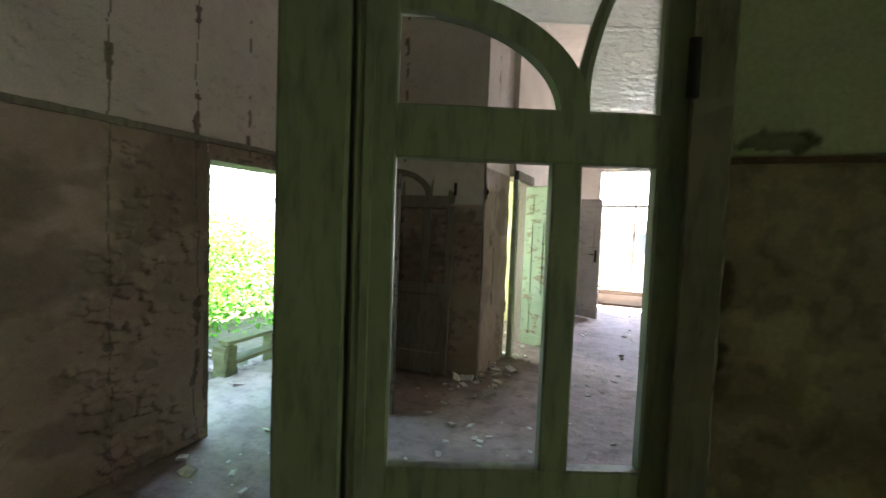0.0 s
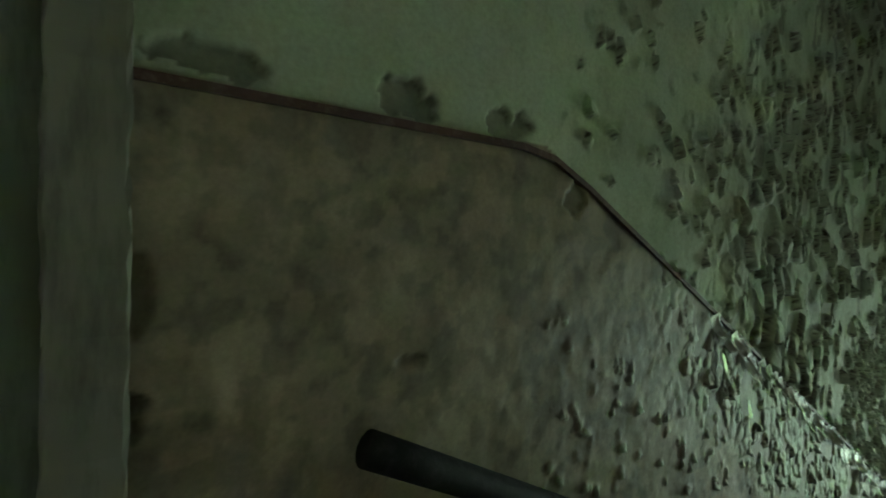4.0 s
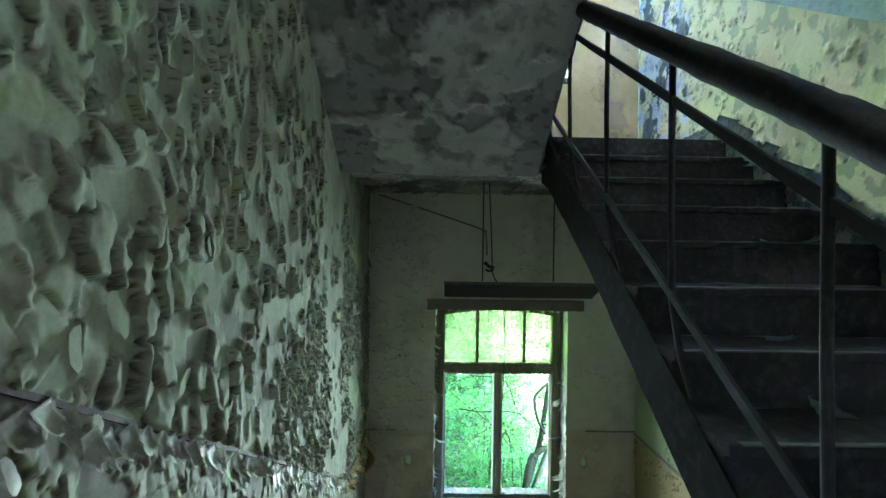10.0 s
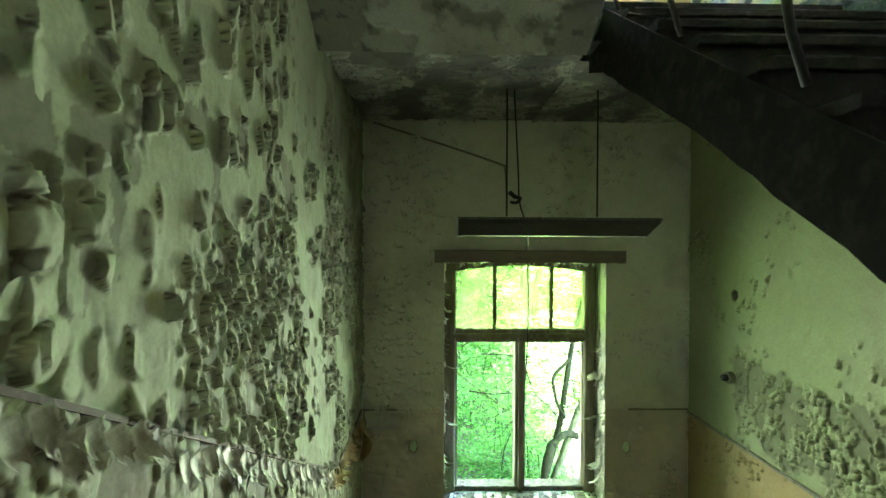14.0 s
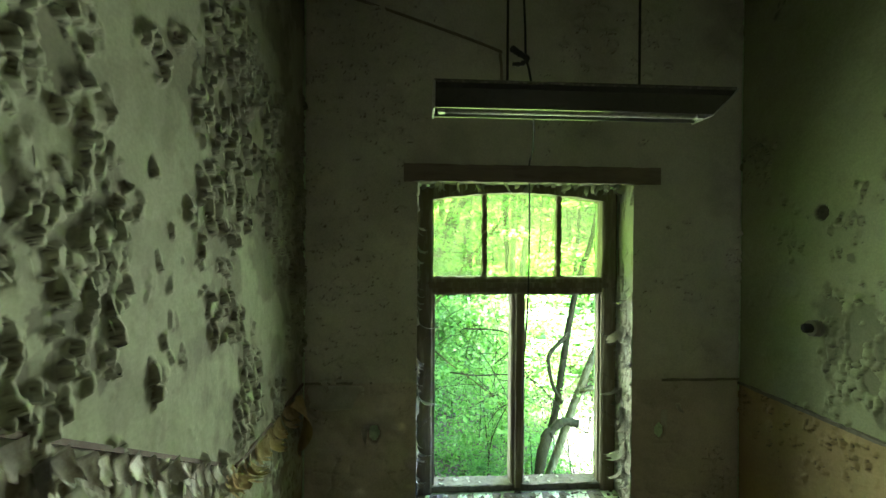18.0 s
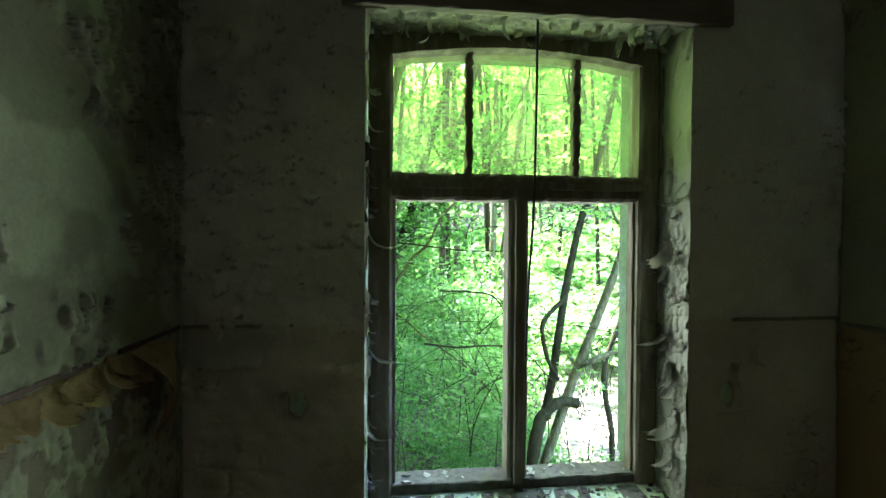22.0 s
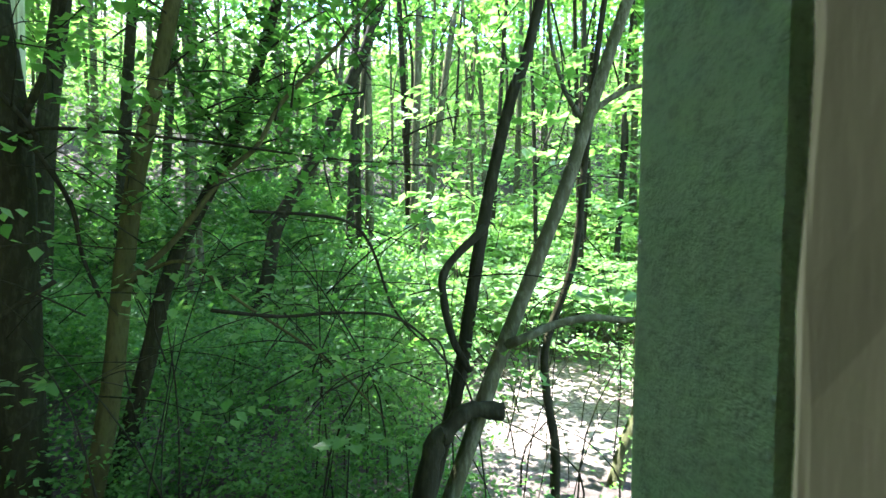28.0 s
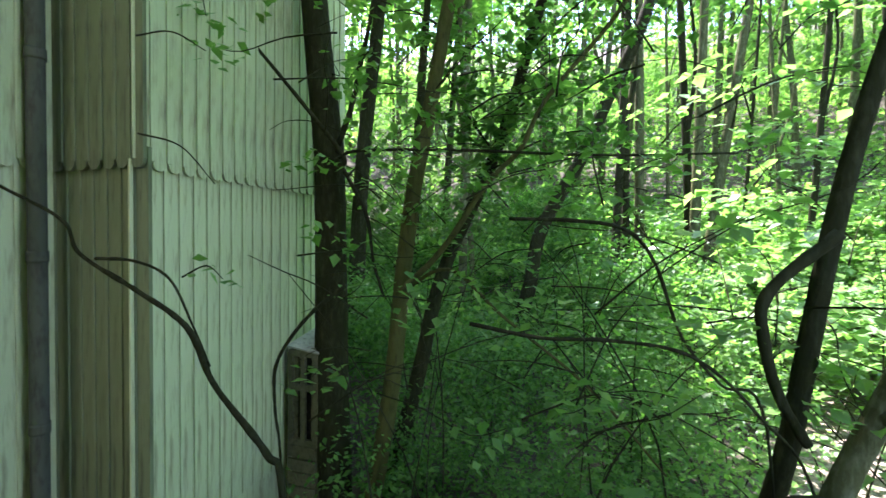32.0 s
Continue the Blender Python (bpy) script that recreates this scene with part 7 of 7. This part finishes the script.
tagged(bpy.data.objects["seedlings"], "sunlit seedlings and low shoots on the soil", "seedlings", kind="stuff")

# slim upright trees behind the hollow
slim_rnd = random.Random(71)
for i in range(16):
    x, y = slim_rnd.uniform(14.5, 20.5), slim_rnd.uniform(-6.5, 4.2)
    g = float(ground_height(np.array([x]), np.array([y]))[0])
    lean, H, r = slim_rnd.uniform(-0.7, 0.7), slim_rnd.uniform(8, 11), slim_rnd.uniform(0.045, 0.095)
    fork = [(x, y + lean * 0.35, g + H * 0.35), (x + 0.1, y + lean * 0.35 + slim_rnd.uniform(-0.7, 0.7), g + H * 0.55), (x, y + lean + slim_rnd.uniform(-1.2, 1.2), g + H * 0.8)]
    tree("slim upright tree among others behind the hollow", M_BARKDARK if i % 3 else M_BARKGREY, [(x, y, g - 0.2), (x, y + lean * 0.35, g + H * 0.35), (x + 0.1, y + lean * 0.7, g + H * 0.7), (x, y + lean, g + H)], r, r * 0.45, [(fork, r * 0.5, r * 0.2)],
         crown_round(x, y + lean, g + H * 0.86, 1.6, 1.6, 1.9, 22, 34, 0.7), M_LEAF, 0.14, sides=8, seed=200 + i)

# far woods
ft = bmesh.new()
rnd = random.Random(33)
far_crowns = []
for i in range(250):
    x = rnd.uniform(13, 60)
    y = rnd.uniform(-0.95, 0.95) * (x - 2)
    if x < 21 and -7 < y < 6 + 0.3 * (x - 13):
        continue
    g = float(ground_height(np.array([x]), np.array([y]))[0])
    r, lean = rnd.uniform(0.05, 0.16), rnd.uniform(-1.2, 1.2)
    H = rnd.uniform(9, 15) + 0.08 * (x - 13)
    tube(ft, [(x, y, g - 0.2), (x, y + lean * 0.2, g + H * 0.4), (x + rnd.uniform(-0.4, 0.4), y + lean, g + H)], r, r * 0.4, 7, 3, 0.05, i, fix=False)
    for k in range(rnd.randint(14, 22)):
        far_crowns.append((x + rnd.uniform(-2, 2), y + rnd.uniform(-2, 2), g + H * (1.05 - 0.85 * rnd.random() ** 1.6), rnd.uniform(0.7, 1.7)))
bmesh.ops.recalc_face_normals(ft, faces=ft.faces)
tagged(mesh_ob("far_tree_trunks", ft, M_BARKGREY, smooth=True), "many slim tree trunks of the wood on the slope", "woods", kind="stuff")
fc = np.array(far_crowns)
leaf_cloud("far_foliage", sprays(fc[:, :3], fc[:, 3], 62, 0.15, 0.22), 0.25, M_LEAFFAR, None, 0.4)
tagged(bpy.data.objects["far_foliage"], "light green foliage of the wood on the slope", "woods", kind="stuff")
x, y = scatter(7000, 13, 60, -45, 45)
keep = np.abs(y) < x
x, y = x[keep], y[keep]
z = ground_height(x, y) + rng.uniform(0.1, 1.6, len(x))
leaf_cloud("far_undergrowth", sprays(np.stack([x, y, z], -1), 0.8, 40, 0.2, 0.3), 0.17, M_LEAFFAR, None, 0.45)
tagged(bpy.data.objects["far_undergrowth"], "leafy undergrowth covering the far slope", "undergrowth", kind="stuff")
# greenery outside the side door
x, y = scatter(900, -9, -4.2, 1.0, 9)
z = GZ + 2.5 + rng.uniform(0.0, 1.75, len(x)) * smooth_between(-x, 4.2, 6.5)
leaf_cloud("side_bushes", sprays(np.stack([x, y, z], -1), 0.45, 30, 0.2, 0.3), 0.1, M_LEAFSHADE, None, 0.5)
tagged(bpy.data.objects["side_bushes"], "bright bushes outside the open side door", "bushes", kind="stuff")
x, y = scatter(800, -12.5, -7.2, -4, 11)
z = rng.uniform(0.0, 4.6, len(x))
leaf_cloud("sunny_bushes", sprays(np.stack([x, y, z], -1), 0.55, 34, 0.2, 0.3), 0.11, M_LEAFSUN, None, 0.5)
tagged(bpy.data.objects["sunny_bushes"], "tall sunlit bushes beyond the yard", "bushes", kind="stuff")
yard = tagged(mesh_ob("yard_ground", boxed(-14, XL - 0.3, -5, 12, -0.4, -0.06), M_YARD), "rubble-strewn soil outside the side door", "ground", kind="structure")
rubble("yard_rubble", "dusty rubble heap at the side door", (-5.5, -2.7, 2.6, 5.0, -0.05), 160, M_FLOOR, 0.25)

# Unseen tree, added to keep sky light off the yard.
tree("leafy tree added out of view to dim the yard", M_BARKDARK, [(-4.4, 0.4, -0.3), (-4.5, 0.8, 2.0), (-5.0, 3.2, 4.6)], 0.14, 0.07, [], crown_round(-5.6, 4.8, 5.2, 2.8, 3.2, 1.0, 150, 60, 0.9), M_LEAF, 0.13, seed=58)

# Second unseen tree, added lower to block sky light at the side door.
tree("leafy tree added out of view to dim the yard", M_BARKDARK, [(-4.0, -0.9, -0.3), (-4.0, -0.6, 2.0), (-3.9, 0.6, 3.8)], 0.12, 0.06, [], np.concatenate([crown_round(-4.2, 2.0, 4.4, 1.6, 2.6, 0.8, 170, 60, 0.9), crown_round(-3.9, 2.4, 3.2, 0.9, 1.8, 0.5, 110, 60, 0.6)]), M_LEAF, 0.12, seed=59)
planks = thing("fallen_planks", "two weathered grey planks lying across rubble outside the door", "planks")
for y0, z0, tilt in ((4.02, 0.30, 3), (4.00, 0.10, 5)):
    part("plank", rough_bar(0, 0.78, -0.07, 0.07, -0.018, 0.018, axis=0, wear=0.004, step=0.05, seed=int(z0 * 100)), M_PLANK, planks).matrix_world = Matrix.Translation((-3.2, y0, z0)) @ pose(0, 0, 0, 0, -tilt, 84)
part("block", rough_bar(-3.32, -3.08, 4.62, 4.86, -0.07, 0.32, axis=2, wear=0.012, step=0.06, seed=9), M_PLANK, planks)
part("block", rough_bar(-3.30, -3.12, 3.98, 4.12, -0.07, 0.27, axis=2, wear=0.012, step=0.06, seed=10), M_PLANK, planks)

# tall trees added to shade the left part of the undergrowth
for i, (x, y, h) in enumerate(((11.6, 4.8, 7.5), (13.6, 6.6, 8.0), (10.2, 9.5, 9.0))):
    tree("tall dark tree added to shade the undergrowth", M_BARKDARK, [(x, y, GZ - 0.2), (x + 0.1, y - 0.1, 0.5), (x, y + 0.2, 4.0), (x - 0.1, y, h)], 0.14, 0.06, [], crown_round(x, y, h - 1.0, 2.3, 2.3, 2.6, 90, 60, 0.8), M_LEAF, 0.13, seed=60 + i)

# another tree added as a sun blocker for the undergrowth
tree("broad tree added to overhang and shade the undergrowth", M_BARKDARK, [(13.9, 4.6, GZ - 0.2), (13.8, 4.4, 0.5), (13.6, 4.0, 3.0), (13.4, 3.6, 5.2)], 0.16, 0.07, [], crown_round(13.3, 3.7, 5.2, 2.6, 1.9, 1.0, 110, 60, 0.8), M_LEAF, 0.13, seed=71)

# three more crowns added to keep sun off the undergrowth
for i, (x, y, z) in enumerate(((17.0, 4.3, 6.3), (20.5, 4.6, 7.0), (10.6, 4.6, 6.2))):
    tree("broad tree added to overhang and shade the undergrowth", M_BARKDARK, [(x + 0.3, y + 0.6, GZ - 0.2), (x + 0.2, y + 0.4, 1.5), (x, y, z)], 0.16, 0.07, [], crown_round(x, y, z, 2.7, 1.8, 0.9, 95, 60, 0.8), M_LEAF, 0.13, seed=81 + i)

# ---- timber-clad wing ----
wing = thing("timber_clad_wing", "house wing clad in green-washed vertical boards with a scalloped joint", "house", kind="")
core = bmesh.new()
box(core, 8.45, 10.55, 2.94, 8.0, GZ - 0.2, 7.0)
box(core, XO, 8.5, 3.57, 8.0, GZ - 0.2, 7.0)
part("wall", core, M_CLAD, wing)
part("roof", boxed(XO - 0.4, 10.9, 2.5, 8.3, 7.0, 7.12), M_CASING, wing)
rnd = random.Random(77)


def board_mesh(w, z0, z1, scallop):
    bm = bmesh.new()
    pts = [(0.0, z1), (w, z1)]
    if scallop:
        pts += [(w, z0 + 0.05)] + [(w / 2 + 0.46 * w * math.cos(a), z0 + 0.045 - 0.045 * math.sin(a)) for a in np.linspace(0, math.pi, 9)] + [(0.0, z0 + 0.05)]
    else:
        pts += [(w, z0), (0.0, z0)]
    f = [bm.verts.new((x, 0, z)) for x, z in pts]
    b = [bm.verts.new((x, 0.022, z)) for x, z in pts]
    bm.faces.new(f), bm.faces.new(b[::-1])
    for i in range(len(pts)):
        j = (i + 1) % len(pts)
        bm.faces.new((f[i], f[j], b[j], b[i]))
    bmesh.ops.recalc_face_normals(bm, faces=bm.faces)
    return bm


BW = 0.105
upper_board = part("board", board_mesh(BW - 0.012, -0.235, 6.9, True), M_CLAD, wing)
lower_board = part("board", board_mesh(BW - 0.010, GZ + 0.3, -0.12, False), M_CLAD, wing)
strip_u = part("cover_strip", boxed(0, 0.030, 0, 0.012, -0.185, 6.9, bevel=0.004), M_CLAD, wing)
strip_l = part("cover_strip", boxed(0, 0.022, 0, 0.012, GZ + 0.3, -0.12, bevel=0.004), M_CLAD, wing)
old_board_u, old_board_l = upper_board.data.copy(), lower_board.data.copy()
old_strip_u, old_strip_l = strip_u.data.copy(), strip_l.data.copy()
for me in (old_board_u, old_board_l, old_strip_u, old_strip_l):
    me.materials[0] = M_CLADOLDSHADE
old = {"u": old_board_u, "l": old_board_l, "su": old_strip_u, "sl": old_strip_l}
first = {"u": upper_board, "l": lower_board, "su": strip_u, "sl": strip_l}


# worn takes the copy with the return face's shade in its colour.
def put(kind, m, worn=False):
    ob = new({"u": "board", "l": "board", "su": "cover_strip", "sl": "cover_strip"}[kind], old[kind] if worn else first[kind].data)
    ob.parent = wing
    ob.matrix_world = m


faces = (((8.385, 2.872, 0), 0, 2.17), ((8.382, 3.53, 0), -90, 0.64), ((XO + 0.02, 3.50, 0), 0, 1.74))
done = False
for (ox, oy, oz), rz, length in faces:
    n = int(length / BW) + 1
    for i in range(n):
        base = Matrix.Translation((ox, oy, oz)) @ pose(0, 0, 0, 0, 0, rz)
        jit = rnd.uniform(-0.0025, 0.0025)
        for kind, off, dy in (("u", 0.0, 0.0), ("l", 0.0, 0.030)):
            m = base @ Matrix.Translation((i * BW + jit, dy + rnd.uniform(-0.002, 0.002), 0))
            if not done:
                first[kind].matrix_world = m
            else:
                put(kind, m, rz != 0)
        for kind, dy in (("sl", 0.018),):
            m = base @ Matrix.Translation((i * BW - 0.014, dy, 0))
            if not done:
                first[kind].matrix_world = m
                strip_u.matrix_world = base @ Matrix.Translation((i * BW - 0.016, -0.012, 0))
            else:
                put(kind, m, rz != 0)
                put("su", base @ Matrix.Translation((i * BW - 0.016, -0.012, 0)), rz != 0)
        done = True
dp = thing("downpipe", "grey zinc rainwater downpipe in the corner of the cladding", "downpipe")
part("pipe", tube(bmesh.new(), [(8.25, 3.42, GZ), (8.25, 3.42, 0), (8.25, 3.42, 5.3)], 0.045, 0.045, 16, 3), M_PIPE, dp, smooth=True)
for z in (-1.7, -0.75, 0.35, 1.6):
    part("joint_ring", tube(bmesh.new(), [(8.25, 3.42, z), (8.25, 3.42, z + 0.03), (8.25, 3.42, z + 0.06)], 0.051, 0.05, 16, 2), M_PIPE, dp, smooth=True)
shed = thing("wooden_hutch", "olive rotten wooden hutch with a tin lid and open front", "hutch")
for x, y in ((9.45, 2.60), (9.70, 2.60), (9.45, 2.78), (9.70, 2.78)):
    part("post", rough_bar(x - 0.03, x + 0.03, y - 0.03, y + 0.03, GZ - 0.1, -1.42, axis=2, wear=0.004, seed=int(x * 10)), M_PLANK, shed)
# Near-black block fills the opening in place of the shade inside.
part("shade_block", boxed(9.47, 9.68, 2.60, 2.80, GZ + 0.1, -1.47), M_STRINGER, shed, "dark block standing in for the shade inside")
for z in np.arange(GZ + 0.12, -2.2, 0.11):
    part("slat", rough_bar(9.42, 9.73, 2.545, 2.565, z, z + 0.095, axis=0, wear=0.004, seed=int(z * -100)), M_PLANK, shed)
    part("slat", rough_bar(9.395, 9.415, 2.57, 2.83, z, z + 0.095, axis=1, wear=0.004, seed=int(z * -110)), M_PLANK, shed)
for y in (2.575, 2.69, 2.805):
    part("stile", rough_bar(9.395, 9.425, y - 0.022, y + 0.022, -2.2, -1.44, axis=2, wear=0.003, seed=int(y * 100)), M_PLANK, shed)
for z in (-2.2, -1.76, -1.49):
    part("cross_bar", rough_bar(9.397, 9.427, 2.57, 2.81, z, z + 0.05, axis=1, wear=0.003, seed=int(z * -100)), M_PLANK, shed)
lid = part("lid", boxed(-0.20, 0.19, -0.15, 0.14, 0, 0.015, bevel=0.004), M_SILLCHIP, shed, "dull green tin lid")
lid.matrix_world = Matrix.Translation((9.58, 2.69, -1.40)) @ pose(0, 0, 0, 8, -10, 0)
shed.location = (0.24, 0.0, -0.06)

# side shoots with small leaves on the dark leaning tree
shoots = ([(9.98, 1.30, -0.10), (9.85, 1.00, 0.05), (9.75, 0.70, 0.12), (9.7, 0.42, 0.10)], [(9.99, 1.14, 0.33), (9.85, 0.80, 0.50), (9.75, 0.45, 0.62), (9.7, 0.15, 0.70)],
          [(10.0, 1.02, 0.75), (9.9, 0.70, 1.00), (9.8, 0.35, 1.15), (9.75, 0.05, 1.20)], [(10.0, 1.25, 0.05), (9.9, 1.45, 0.35), (9.85, 1.58, 0.62), (9.8, 1.66, 0.90)])
for i, pts in enumerate(shoots):
    part("side_shoot", tube(bmesh.new(), pts, 0.010, 0.003, 6, 6, 0.12, 130 + i), M_BARKDARK, leafy_tree, smooth=True)
    leaf_cloud("shoot_leaves", sprays(along(pts, 34, 0.11), rng.uniform(0.10, 0.24, 34), 14), 0.075, M_LEAFSHADE, leafy_tree, 0.45, False)
